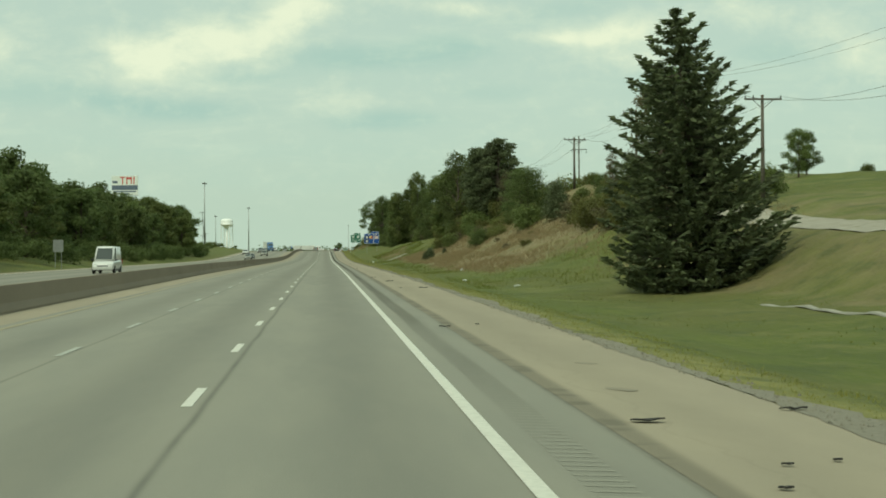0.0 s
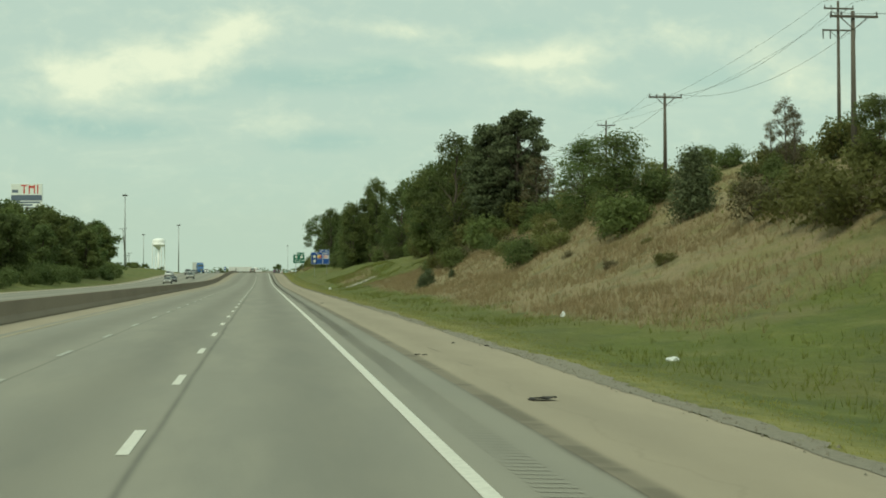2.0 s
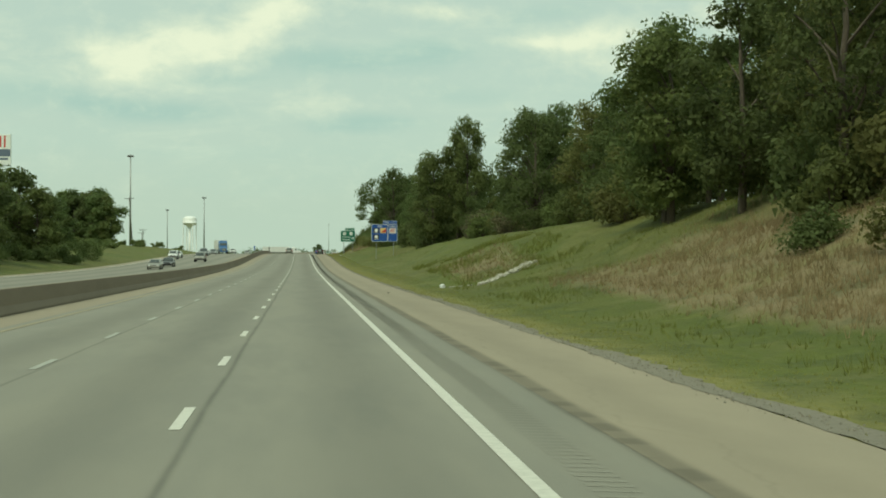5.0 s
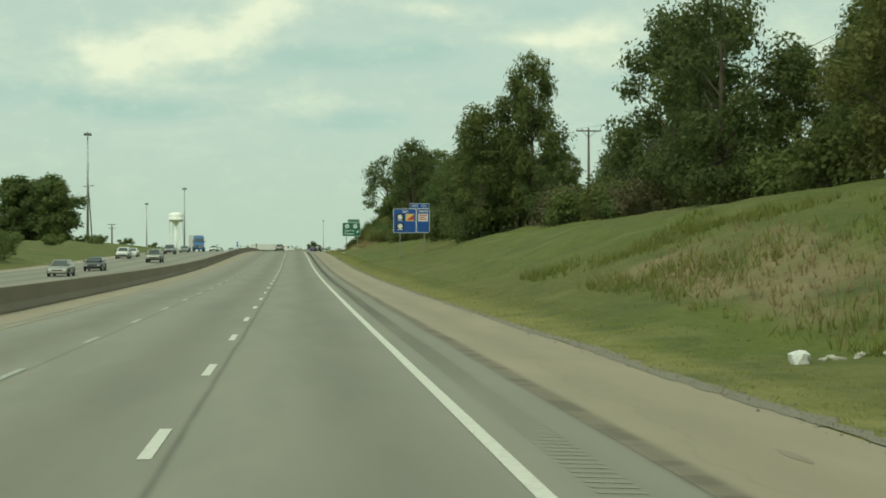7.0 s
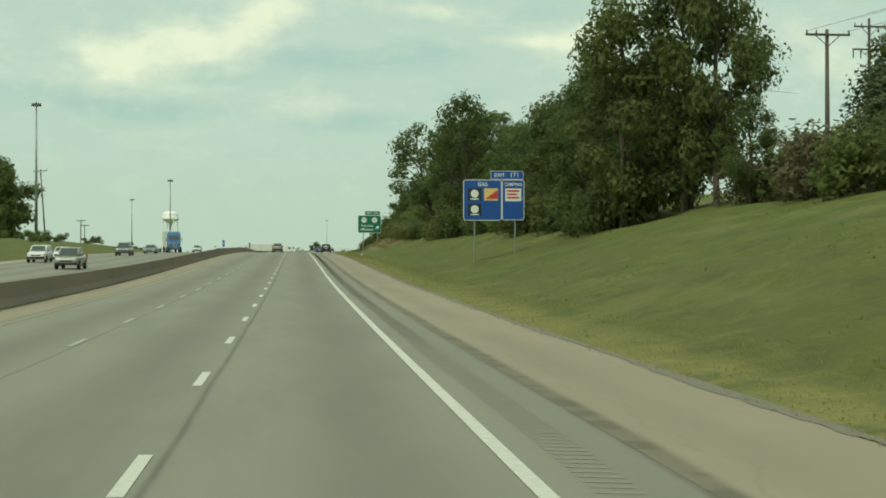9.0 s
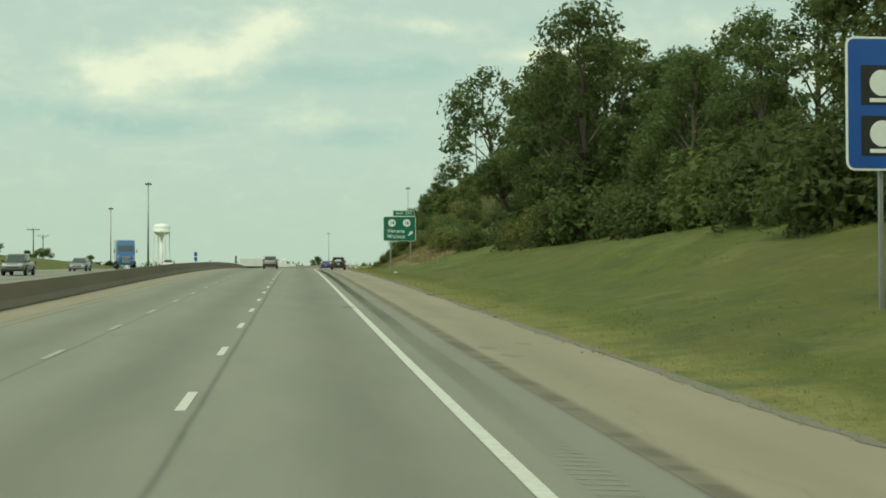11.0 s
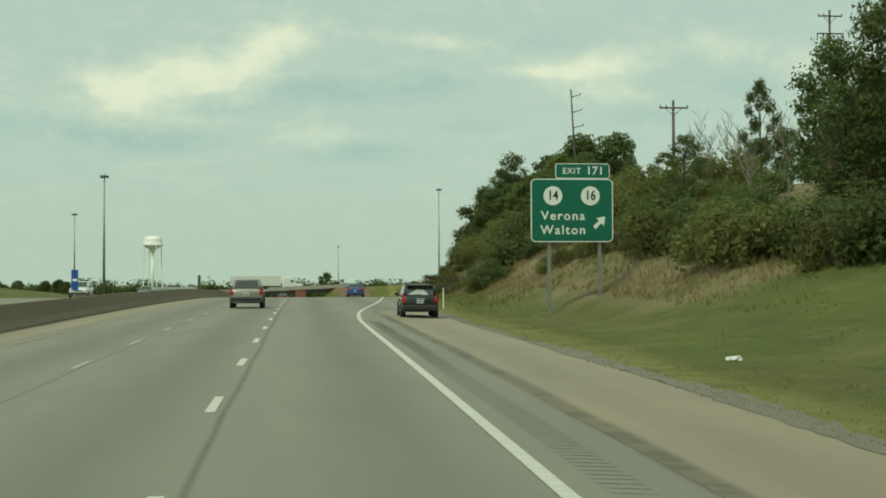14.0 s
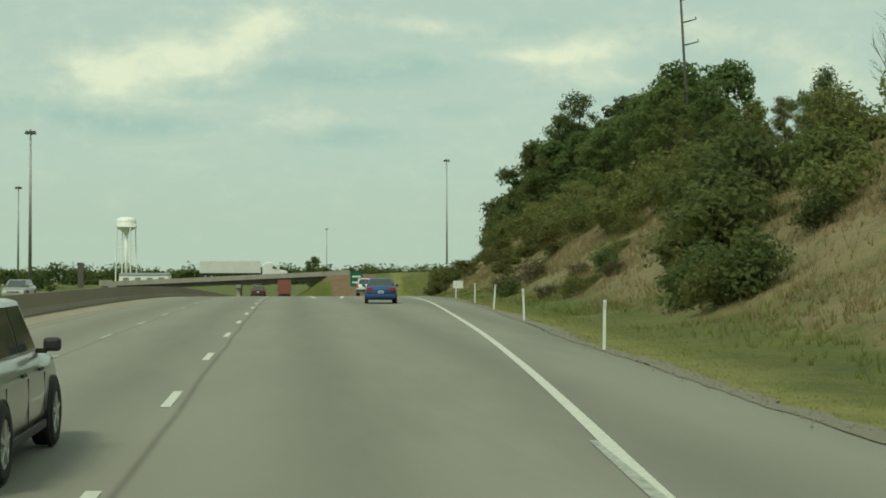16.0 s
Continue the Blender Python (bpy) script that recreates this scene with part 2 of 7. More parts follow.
def material(name, colour, rough=0.8, metal=0.0, second=None, scale=6.0, amount=0.5, bump=0.0, bump_scale=40.0,
             fine=None, per_object=0.0, per_island=0.0, coat=0.0, stretch=(1, 1, 1), third=None, third_scale=0.15):
    """A procedural surface: base colour, blotches of a second (large) and fine grain, relief, and variation per object or per leaf."""
    m = bpy.data.materials.new(name)
    m.use_nodes = True
    nt = m.node_tree
    b = nt.nodes["Principled BSDF"]
    b.inputs["Roughness"].default_value, b.inputs["Metallic"].default_value = rough, metal
    b.inputs["Coat Weight"].default_value = coat
    b.inputs["Coat Roughness"].default_value = 0.06
    tc = nt.nodes.new("ShaderNodeTexCoord")
    mp = nt.nodes.new("ShaderNodeMapping")
    mp.inputs["Scale"].default_value = stretch
    nt.links.new(tc.outputs["Object"], mp.inputs[0])

    def noise_at(s, detail=5.0, roughness=0.6):
        n = nt.nodes.new("ShaderNodeTexNoise")
        n.inputs["Scale"].default_value, n.inputs["Detail"].default_value, n.inputs["Roughness"].default_value = s, detail, roughness
        nt.links.new(mp.outputs[0], n.inputs["Vector"])
        return n.outputs["Fac"]

    def blend(fac, a, c):
        n = nt.nodes.new("ShaderNodeMix")
        n.data_type = "RGBA"
        for i, v in ((0, fac), (6, a), (7, c)):
            if isinstance(v, (int, float)):
                n.inputs[i].default_value = v
            elif isinstance(v, tuple):
                n.inputs[i].default_value = (*v[:3], 1.0)
            else:
                nt.links.new(v, n.inputs[i])
        return n.outputs[2]

    def ramp(v, lo, hi, top=1.0):
        n = nt.nodes.new("ShaderNodeMapRange")
        n.inputs["From Min"].default_value, n.inputs["From Max"].default_value, n.inputs["To Max"].default_value = lo, hi, top
        nt.links.new(v, n.inputs["Value"])
        return n.outputs["Result"]

    col = tuple(colour)
    if second:
        col = blend(ramp(noise_at(scale), 0.38, 0.66, amount), col, tuple(second))
    if third:
        col = blend(ramp(noise_at(third_scale, 3.0), 0.42, 0.62, 0.9), col, tuple(third))
    if fine:
        col = blend(ramp(noise_at(bump_scale * 2, 3.0), 0.4, 0.75, 0.5), col, tuple(fine))
    if per_object or per_island:
        hsv = nt.nodes.new("ShaderNodeHueSaturation")
        if isinstance(col, tuple):
            hsv.inputs["Color"].default_value = (*col, 1.0)
        else:
            nt.links.new(col, hsv.inputs["Color"])
        value = None
        for kind, outp, amt in (("ShaderNodeObjectInfo", "Random", per_object), ("ShaderNodeNewGeometry", "Random Per Island", per_island)):
            if not amt:
                continue
            src = nt.nodes.new(kind)
            mr = nt.nodes.new("ShaderNodeMapRange")
            mr.inputs["To Min"].default_value, mr.inputs["To Max"].default_value = 1 - amt, 1 + amt
            nt.links.new(src.outputs[outp], mr.inputs["Value"])
            if value is None:
                value = mr.outputs[0]
                if kind == "ShaderNodeObjectInfo":
                    mh = nt.nodes.new("ShaderNodeMapRange")
                    mh.inputs["To Min"].default_value, mh.inputs["To Max"].default_value = 0.5 - amt * 0.05, 0.5 + amt * 0.05
                    nt.links.new(src.outputs[outp], mh.inputs["Value"])
                    nt.links.new(mh.outputs[0], hsv.inputs["Hue"])
            else:
                mm = nt.nodes.new("ShaderNodeMath")
                mm.operation = "MULTIPLY"
                nt.links.new(value, mm.inputs[0])
                nt.links.new(mr.outputs[0], mm.inputs[1])
                value = mm.outputs[0]
        nt.links.new(value, hsv.inputs["Value"])
        col = hsv.outputs[0]
    if isinstance(col, tuple):
        b.inputs["Base Color"].default_value = (*col, 1.0)
    else:
        nt.links.new(col, b.inputs["Base Color"])
    if bump:
        bn = nt.nodes.new("ShaderNodeBump")
        bn.inputs["Strength"].default_value, bn.inputs["Distance"].default_value = bump, 0.6 / bump_scale
        nt.links.new(noise_at(bump_scale, 6.0, 0.65), bn.inputs["Height"])
        nt.links.new(bn.outputs[0], b.inputs["Normal"])
    return m


def leaf_material(name, colour, second, per_object=0.22, per_island=0.2, through_light=0.55):
    m = material(name, colour, 0.65, second=second, scale=0.5, amount=0.8, per_object=per_object, per_island=per_island)
    nt = m.node_tree
    b = nt.nodes["Principled BSDF"]
    out = nt.nodes["Material Output"]
    tr = nt.nodes.new("ShaderNodeBsdfTranslucent")
    src = b.inputs["Base Color"].links[0].from_socket
    nt.links.new(src, tr.inputs["Color"])
    mx = nt.nodes.new("ShaderNodeMixShader")
    mx.inputs[0].default_value = through_light
    nt.links.new(b.outputs[0], mx.inputs[1])
    nt.links.new(tr.outputs[0], mx.inputs[2])
    nt.links.new(mx.outputs[0], out.inputs[0])
    b.inputs["Specular IOR Level"].default_value = 0.25
    return m


def wear_material(name, colour, under, rough=0.6, amount=0.9):
    """Road paint worn through in spots."""
    m = material(name, colour, rough, second=under, scale=9.0, amount=amount, bump=0.25, bump_scale=90.0)
    return m


M_ASPHALT = material("worn_asphalt", (0.245, 0.233, 0.193), 0.85, second=(0.212, 0.203, 0.170), scale=0.35, amount=0.8, stretch=(1, .16, 1), bump=0.35, bump_scale=55.0, fine=(0.280, 0.267, 0.225), third=(0.262, 0.246, 0.200), third_scale=0.9)


def lane_wear(m, middle, pitch):
    """Oil and tyre wear: a soft darker band along each lane's length."""
    nt = m.node_tree
    b = nt.nodes["Principled BSDF"]
    src = b.inputs["Base Color"].links[0].from_socket
    tc = nt.nodes.new("ShaderNodeTexCoord")
    sp = nt.nodes.new("ShaderNodeSeparateXYZ")
    nt.links.new(tc.outputs["Object"], sp.inputs[0])

    def mth(op, a, c):
        n = nt.nodes.new("ShaderNodeMath")
        n.operation = op
        for i, v in enumerate((a, c)):
            if isinstance(v, (int, float)):
                n.inputs[i].default_value = v
            else:
                nt.links.new(v, n.inputs[i])
        return n.outputs[0]

    ns = nt.nodes.new("ShaderNodeTexNoise")
    ns.inputs["Scale"].default_value, ns.inputs["Detail"].default_value = 0.05, 4.0
    nt.links.new(tc.outputs["Object"], ns.inputs["Vector"])
    x = mth("ADD", sp.outputs["X"], mth("MULTIPLY", mth("SUBTRACT", ns.outputs["Fac"], .5), .6))
    wave = mth("COSINE", mth("MULTIPLY", mth("SUBTRACT", x, middle), 2 * math.pi / pitch), 0.0)
    band = mth("MULTIPLY", mth("POWER", mth("MULTIPLY", mth("ADD", wave, 1.0), .5), 1.6), .30)
    mx = nt.nodes.new("ShaderNodeMix")
    mx.data_type = "RGBA"
    nt.links.new(band, mx.inputs[0])
    nt.links.new(src, mx.inputs[6])
    mx.inputs[7].default_value = (0.085, 0.083, 0.070, 1)
    nt.links.new(mx.outputs[2], b.inputs["Base Color"])


def soft_line(m, x0, width, wander, amount, colour, y_end=590.0, scale=0.12, flat=False):
    """A stained joint or sealed crack running along the road: a soft dark line with an uneven edge."""
    nt = m.node_tree
    b = nt.nodes["Principled BSDF"]
    src = b.inputs["Base Color"].links[0].from_socket
    tc = nt.nodes.new("ShaderNodeTexCoord")
    sp = nt.nodes.new("ShaderNodeSeparateXYZ")
    nt.links.new(tc.outputs["Object"], sp.inputs[0])

    def mth(op, a, c=0.0):
        n = nt.nodes.new("ShaderNodeMath")
        n.operation = op
        for i, v in enumerate((a, c)):
            if isinstance(v, (int, float)):
                n.inputs[i].default_value = v
            else:
                nt.links.new(v, n.inputs[i])
        return n.outputs[0]

    def ns(s, detail):
        mp = nt.nodes.new("ShaderNodeMapping")
        mp.inputs["Scale"].default_value = (0.3, 1, 1)
        nt.links.new(tc.outputs["Object"], mp.inputs[0])
        n = nt.nodes.new("ShaderNodeTexNoise")
        n.inputs["Scale"].default_value, n.inputs["Detail"].default_value = s, detail
        nt.links.new(mp.outputs[0], n.inputs["Vector"])
        return n.outputs["Fac"]

    x = mth("ADD", sp.outputs["X"], mth("MULTIPLY", mth("SUBTRACT", ns(scale, 6.0), .5), wander))
    d = mth("DIVIDE", mth("SUBTRACT", x, x0), width)
    q = mth("MULTIPLY", d, d)
    g = mth("POWER", 2.718, mth("MULTIPLY", mth("MULTIPLY", q, q) if flat else q, -1.0))
    if flat:
        ragged = mth("MAXIMUM", mth("MINIMUM", mth("MULTIPLY", mth("SUBTRACT", ns(1.1, 7.0), .36), 5.0), 1.0), .72)
    else:
        ragged = mth("ADD", .55, mth("MULTIPLY", ns(.6, 5.0), .9))
    strength = mth("MULTIPLY", g, mth("MULTIPLY", ragged, amount))
    until = nt.nodes.new("ShaderNodeMapRange")
    until.inputs["From Min"].default_value, until.inputs["From Max"].default_value = y_end, y_end - 18
    nt.links.new(sp.outputs["Y"], until.inputs["Value"])
    fac = mth("MINIMUM", mth("MULTIPLY", strength, until.outputs[0]), 1.0)
    mx = nt.nodes.new("ShaderNodeMix")
    mx.data_type = "RGBA"
    nt.links.new(fac, mx.inputs[0])
    nt.links.new(src, mx.inputs[6])
    mx.inputs[7].default_value = (*colour, 1)
    nt.links.new(mx.outputs[2], b.inputs["Base Color"])


lane_wear(M_ASPHALT, 1.05, 3.55)
soft_line(M_ASPHALT, -1.14, .05, .16, .55, (0.075, 0.072, 0.060), 900.0)
soft_line(M_ASPHALT, -4.66, .035, .16, .5, (0.09, 0.087, 0.072), 900.0)
soft_line(M_ASPHALT, 3.1, .35, .3, .15, (0.12, 0.115, 0.095), 575.0)
soft_line(M_ASPHALT, 3.90, .13, .20, .70, (0.105, 0.094, 0.070), 600.0, .12, True)
M_SHOULDER = material("tan_shoulder_asphalt", (0.330, 0.280, 0.205), 0.92, second=(0.270, 0.232, 0.172), scale=0.5, amount=0.8, stretch=(1, .3, 1), bump=0.5, bump_scale=50.0, fine=(0.39, 0.335, 0.25), third=(0.290, 0.248, 0.184), third_scale=0.25)
soft_line(M_SHOULDER, 3.98, .20, .20, .80, (0.105, 0.092, 0.066), 598.0, .12, True)
soft_line(M_SHOULDER, 5.2, .55, 1.2, .30, (0.22, 0.19, 0.14), 640.0)
soft_line(M_SHOULDER, 4.75, .04, 2.4, .14, (0.13, 0.115, 0.085), 640.0, .35, True)
M_STAIN = material("dark_joint_stain", (0.115, 0.104, 0.080), 0.95, second=(0.200, 0.176, 0.132), scale=1.2, amount=0.9, stretch=(1, .25, 1), bump=0.5, bump_scale=50.0)
M_LANESTAIN = material("lane_patch", (0.118, 0.115, 0.098), 0.9, second=(0.092, 0.090, 0.077), scale=2.2, amount=0.9, stretch=(1, .4, 1), bump=0.5, bump_scale=50.0)
M_FAINT = material("faint_oil_stain", (0.266, 0.230, 0.174), 0.95, second=(0.226, 0.197, 0.150), scale=2.2, amount=0.9, stretch=(1, .4, 1), bump=0.5, bump_scale=50.0)
M_GROOVE = material("groove_asphalt", (0.262, 0.250, 0.208), 0.9, second=(0.250, 0.238, 0.198), scale=3.0, amount=0.8)
M_WHITELINE = wear_material("white_road_paint", (0.66, 0.64, 0.57), (0.46, 0.45, 0.39), 0.6, 0.5)
M_OLDLINE = wear_material("worn_white_paint", (0.45, 0.45, 0.40), (0.25, 0.245, 0.21))
M_YELLOW = wear_material("worn_yellow_paint", (0.34, 0.275, 0.155), (0.27, 0.235, 0.165))
M_BARRIER = material("weathered_barrier_concrete", (0.235, 0.195, 0.145), 0.92, second=(0.185, 0.152, 0.112), scale=0.35, amount=0.9, stretch=(1, .3, 1), bump=0.35, bump_scale=18.0, fine=(0.25, 0.21, 0.16))
M_CONCRETE = material("pale_concrete", (0.36, 0.34, 0.29), 0.9, second=(0.27, 0.255, 0.22), scale=0.5, amount=0.8, bump=0.3, bump_scale=20.0)
M_GRAVEL = material("grey_gravel", (0.235, 0.212, 0.165), 0.95, second=(0.165, 0.148, 0.112), scale=9.0, amount=0.9, bump=0.9, bump_scale=26.0, fine=(0.27, 0.25, 0.21))
M_DIRT = material("red_brown_soil", (0.20, 0.13, 0.080), 0.95, second=(0.14, 0.095, 0.058), scale=0.8, amount=0.9, bump=0.8, bump_scale=10.0)
M_LEAF = [
    leaf_material("deep_green_leaves", (0.140, 0.176, 0.064), (0.112, 0.148, 0.054)),
    leaf_material("mid_green_leaves", (0.166, 0.196, 0.068), (0.134, 0.166, 0.058)),
    leaf_material("olive_leaves", (0.194, 0.200, 0.070), (0.162, 0.170, 0.062)),
]
M_NEEDLE = leaf_material("dark_needles", (0.124, 0.146, 0.074), (0.094, 0.116, 0.058), 0.1, 0.35, 0.3)
M_CEDAR = leaf_material("cedar_needles", (0.050, 0.066, 0.028), (0.066, 0.076, 0.032), 0.2, 0.3, 0.25)
M_BROWNLEAF = leaf_material("dry_brown_twigs", (0.140, 0.120, 0.066), (0.108, 0.100, 0.052), 0.15, 0.3, 0.25)
M_BARK = material("grey_brown_bark", (0.115, 0.092, 0.068), 0.95, second=(0.065, 0.052, 0.040), scale=3.0, amount=0.9, stretch=(1, 1, .2), bump=0.8, bump_scale=12.0)
M_PALEBARK = material("pale_dead_bark", (0.26, 0.24, 0.20), 0.95, second=(0.15, 0.13, 0.11), scale=3.0, amount=0.9, stretch=(1, 1, .2), bump=0.6, bump_scale=12.0)
M_DRYGRASS = leaf_material("dry_tan_grass", (0.360, 0.272, 0.158), (0.262, 0.212, 0.114), 0.0, 0.25, 0.5)
M_GREENGRASS = leaf_material("green_grass", (0.190, 0.212, 0.054), (0.232, 0.230, 0.066), 0.0, 0.25, 0.5)
M_VERGE = leaf_material("yellow_green_verge_grass", (0.330, 0.312, 0.092), (0.280, 0.272, 0.080), 0.0, 0.15, 0.6)
M_WOODPOLE = material("weathered_pole_wood", (0.12, 0.105, 0.085), 0.95, second=(0.075, 0.065, 0.053), scale=2.0, amount=0.8, stretch=(1, 1, .1), bump=0.5, bump_scale=15.0)
M_STEEL = material("galvanised_steel", (0.34, 0.35, 0.34), 0.5, 0.7, second=(0.26, 0.27, 0.26), scale=2.0, amount=0.7, bump=0.1, bump_scale=10.0)
M_DARKSTEEL = material("dark_weathered_steel", (0.10, 0.10, 0.095), 0.7, 0.4, second=(0.15, 0.14, 0.12), scale=1.0, amount=0.7)
M_GREENSIGN = material("green_sign_sheeting", (0.005, 0.135, 0.080), 0.45, second=(0.006, 0.115, 0.070), scale=1.2, amount=0.8, coat=0.2)
M_BLUESIGN = material("blue_sign_sheeting", (0.014, 0.085, 0.36), 0.45, second=(0.012, 0.070, 0.30), scale=1.2, amount=0.8, coat=0.2)
M_SIGNWHITE = material("white_sign_sheeting", (0.78, 0.80, 0.77), 0.5, second=(0.70, 0.72, 0.69), scale=2.0, amount=0.6)
M_SIGNBLACK = material("black_sign_ink", (0.015, 0.015, 0.015), 0.6, second=(0.03, 0.03, 0.03), scale=3.0)
M_SIGNRED = material("red_sign_ink", (0.55, 0.05, 0.04), 0.6, second=(0.45, 0.05, 0.04), scale=3.0)
M_SIGNYELLOW = material("yellow_sign_ink", (0.75, 0.55, 0.20), 0.6, second=(0.65, 0.48, 0.18), scale=3.0)
M_WHITEPAINT = material("white_tank_paint", (0.90, 0.90, 0.88), 0.5, second=(0.82, 0.82, 0.80), scale=0.15, amount=0.7, stretch=(1, 1, .3))
M_LITTER = material("crumpled_white_plastic", (0.75, 0.76, 0.75), 0.5, second=(0.6, 0.6, 0.6), scale=5.0, amount=0.6, bump=0.5, bump_scale=15.0)
M_ROCK = material("pale_limestone_riprap", (0.46, 0.44, 0.37), 0.95, second=(0.30, 0.28, 0.23), scale=3.0, amount=0.9, bump=0.6, bump_scale=12.0, per_object=0.2)
M_TYRE = material("tyre_rubber", (0.018, 0.018, 0.018), 0.85, second=(0.035, 0.034, 0.032), scale=9.0, amount=0.7, bump=0.2, bump_scale=40.0)
M_SHRED = material("torn_tyre_rubber", (0.022, 0.020, 0.018), 0.9, second=(0.05, 0.045, 0.04), scale=9.0, amount=0.7, bump=0.6, bump_scale=20.0)
M_RIM = material("alloy_rim", (0.50, 0.50, 0.49), 0.32, 0.85, second=(0.40, 0.40, 0.39), scale=8.0, amount=0.5)
M_TRIM = material("black_plastic_trim", (0.022, 0.023, 0.024), 0.6, second=(0.035, 0.035, 0.035), scale=6.0, amount=0.6)
M_CHROME = material("chrome", (0.7, 0.7, 0.7), 0.15, 1.0, second=(0.6, 0.6, 0.6), scale=5.0, amount=0.4)
M_LENS = material("pink_lamp_lens", (0.62, 0.30, 0.27), 0.15, second=(0.45, 0.16, 0.15), scale=30.0, amount=0.7, coat=0.6)
M_TAIL = material("red_lamp_lens", (0.40, 0.012, 0.016), 0.3, second=(0.26, 0.008, 0.012), scale=20.0, amount=0.6, coat=0.3)
M_HEAD = material("clear_lamp_lens", (0.70, 0.72, 0.72), 0.12, second=(0.5, 0.5, 0.5), scale=20.0, amount=0.5, coat=0.8)
M_PLATE = material("pale_number_plate", (0.62, 0.66, 0.64), 0.4, second=(0.5, 0.54, 0.52), scale=9.0, amount=0.6)
M_PLATEBAR = material("plate_ink", (0.10, 0.14, 0.20), 0.5, second=(0.15, 0.18, 0.22), scale=9.0)


def glass_material(name, tint):
    m = bpy.data.materials.new(name)
    m.use_nodes = True
    nt = m.node_tree
    b = nt.nodes["Principled BSDF"]
    b.inputs["Base Color"].default_value = (*tint, 1)
    b.inputs["Roughness"].default_value = 0.05
    b.inputs["IOR"].default_value = 1.5
    b.inputs["Specular IOR Level"].default_value = 0.5
    b.inputs["Transmission Weight"].default_value = 0.25
    b.inputs["Coat Weight"].default_value = 0.25
    return m


M_GLASS = glass_material("tinted_car_glass", (0.085, 0.100, 0.098))
M_SHEET = material("pale_grey_cloth", (0.52, 0.56, 0.54), 0.9, second=(0.40, 0.44, 0.42), scale=4.0, amount=0.7, bump=0.5, bump_scale=9.0)


def paint(name, colour, metallic=0.35):
    return material(name, colour, 0.38, metallic, second=tuple(c * 0.9 for c in colour), scale=1.5, amount=0.5, coat=0.7, bump=0.02, bump_scale=30.0)


# ---- building helpers ----


def finish(name, me, mat, parent=None, label="", smooth=False):
    if mat is not None and not me.materials:
        me.materials.append(mat)
    if smooth:
        me.polygons.foreach_set("use_smooth", [True] * len(me.polygons))
    ob = new(name, me)
    if parent is not None:
        ob.parent = parent
    if label:
        ob["label"] = label
    return ob


def part(name, bm, mat, parent=None, label="", smooth=False):
    """Links a bmesh as one mesh object under a thing or a part."""
    me = bpy.data.meshes.new(name)
    bmesh.ops.recalc_face_normals(bm, faces=bm.faces)
    bm.to_mesh(me)
    bm.free()
    return finish(name, me, mat, parent, label, smooth)


def from_arrays(name, verts, faces, mat, parent=None, label="", smooth=False):
    me = bpy.data.meshes.new(name)
    me.from_pydata(np.asarray(verts).tolist(), [], faces if isinstance(faces, list) else np.asarray(faces).tolist())
    me.update()
    return finish(name, me, mat, parent, label, smooth)


def thing(name, label, category, m=None, group="", kind=""):
    ob = new(name)
    ob.empty_display_size = 0.2
    if m is not None:
        ob.matrix_basis = m
    return tagged(ob, label, category, group, kind)


def box(bm, centre, size, bevel=0.0, turn=None):
    r = bmesh.ops.create_cube(bm, size=1.0)
    vs = r["verts"]
    bmesh.ops.scale(bm, vec=size, verts=vs)
    if bevel:
        es = list({e for v in vs for e in v.link_edges})
        g = bmesh.ops.bevel(bm, geom=es, offset=bevel, segments=2, affect="EDGES", profile=0.5)
        vs = list({v for f in g["faces"] for v in f.verts} | {v for v in vs if v.is_valid})
    if turn is not None:
        bmesh.ops.transform(bm, matrix=turn, verts=vs)
    bmesh.ops.translate(bm, vec=centre, verts=vs)
    return vs


def rod(bm, a, b, r0, r1=None, n=8):
    a, b = Vector(a), Vector(b)
    r1 = r0 if r1 is None else r1
    d = b - a
    m = Matrix.Translation((a + b) / 2) @ d.to_track_quat("Z", "Y").to_matrix().to_4x4()
    bmesh.ops.create_cone(bm, cap_ends=True, segments=n, radius1=r0, radius2=max(r1, 1e-4), depth=d.length, matrix=m)


def quad(bm, pts):
    return bm.faces.new([bm.verts.new(p) for p in pts])


def slab(bm, pts, depth, normal):
    """A thin plate with the outline pts, from the surface outwards along normal by depth."""
    n = Vector(normal).normalized() * depth
    lo = [bm.verts.new(Vector(p)) for p in pts]
    hi = [bm.verts.new(Vector(p) + n) for p in pts]
    bm.faces.new(hi)
    bm.faces.new(lo[::-1])
    k = len(pts)
    for i in range(k):
        bm.faces.new((lo[i], lo[(i+1) % k], hi[(i+1) % k], hi[i]))


def loft(bm, rings, cap=True, closed=True):
    vs = [[bm.verts.new(p) for p in ring] for ring in rings]
    k = len(rings[0])
    for a, b in zip(vs, vs[1:]):
        for i in range(k if closed else k - 1):
            j = (i + 1) % k
            try:
                bm.faces.new((a[i], a[j], b[j], b[i]))
            except ValueError:
                pass
    if cap:
        bm.faces.new(vs[0][::-1])
        bm.faces.new(vs[-1])


def lathe(bm, profile, m=None, n=20, cap=True):
    """Turns a profile of (radius, x) about the x axis."""
    rings = [[(x, r * math.cos(2 * math.pi * i / n), r * math.sin(2 * math.pi * i / n)) for i in range(n)] for r, x in profile]
    if m is not None:
        rings = [[m @ Vector(p) for p in ring] for ring in rings]
    loft(bm, rings, cap)


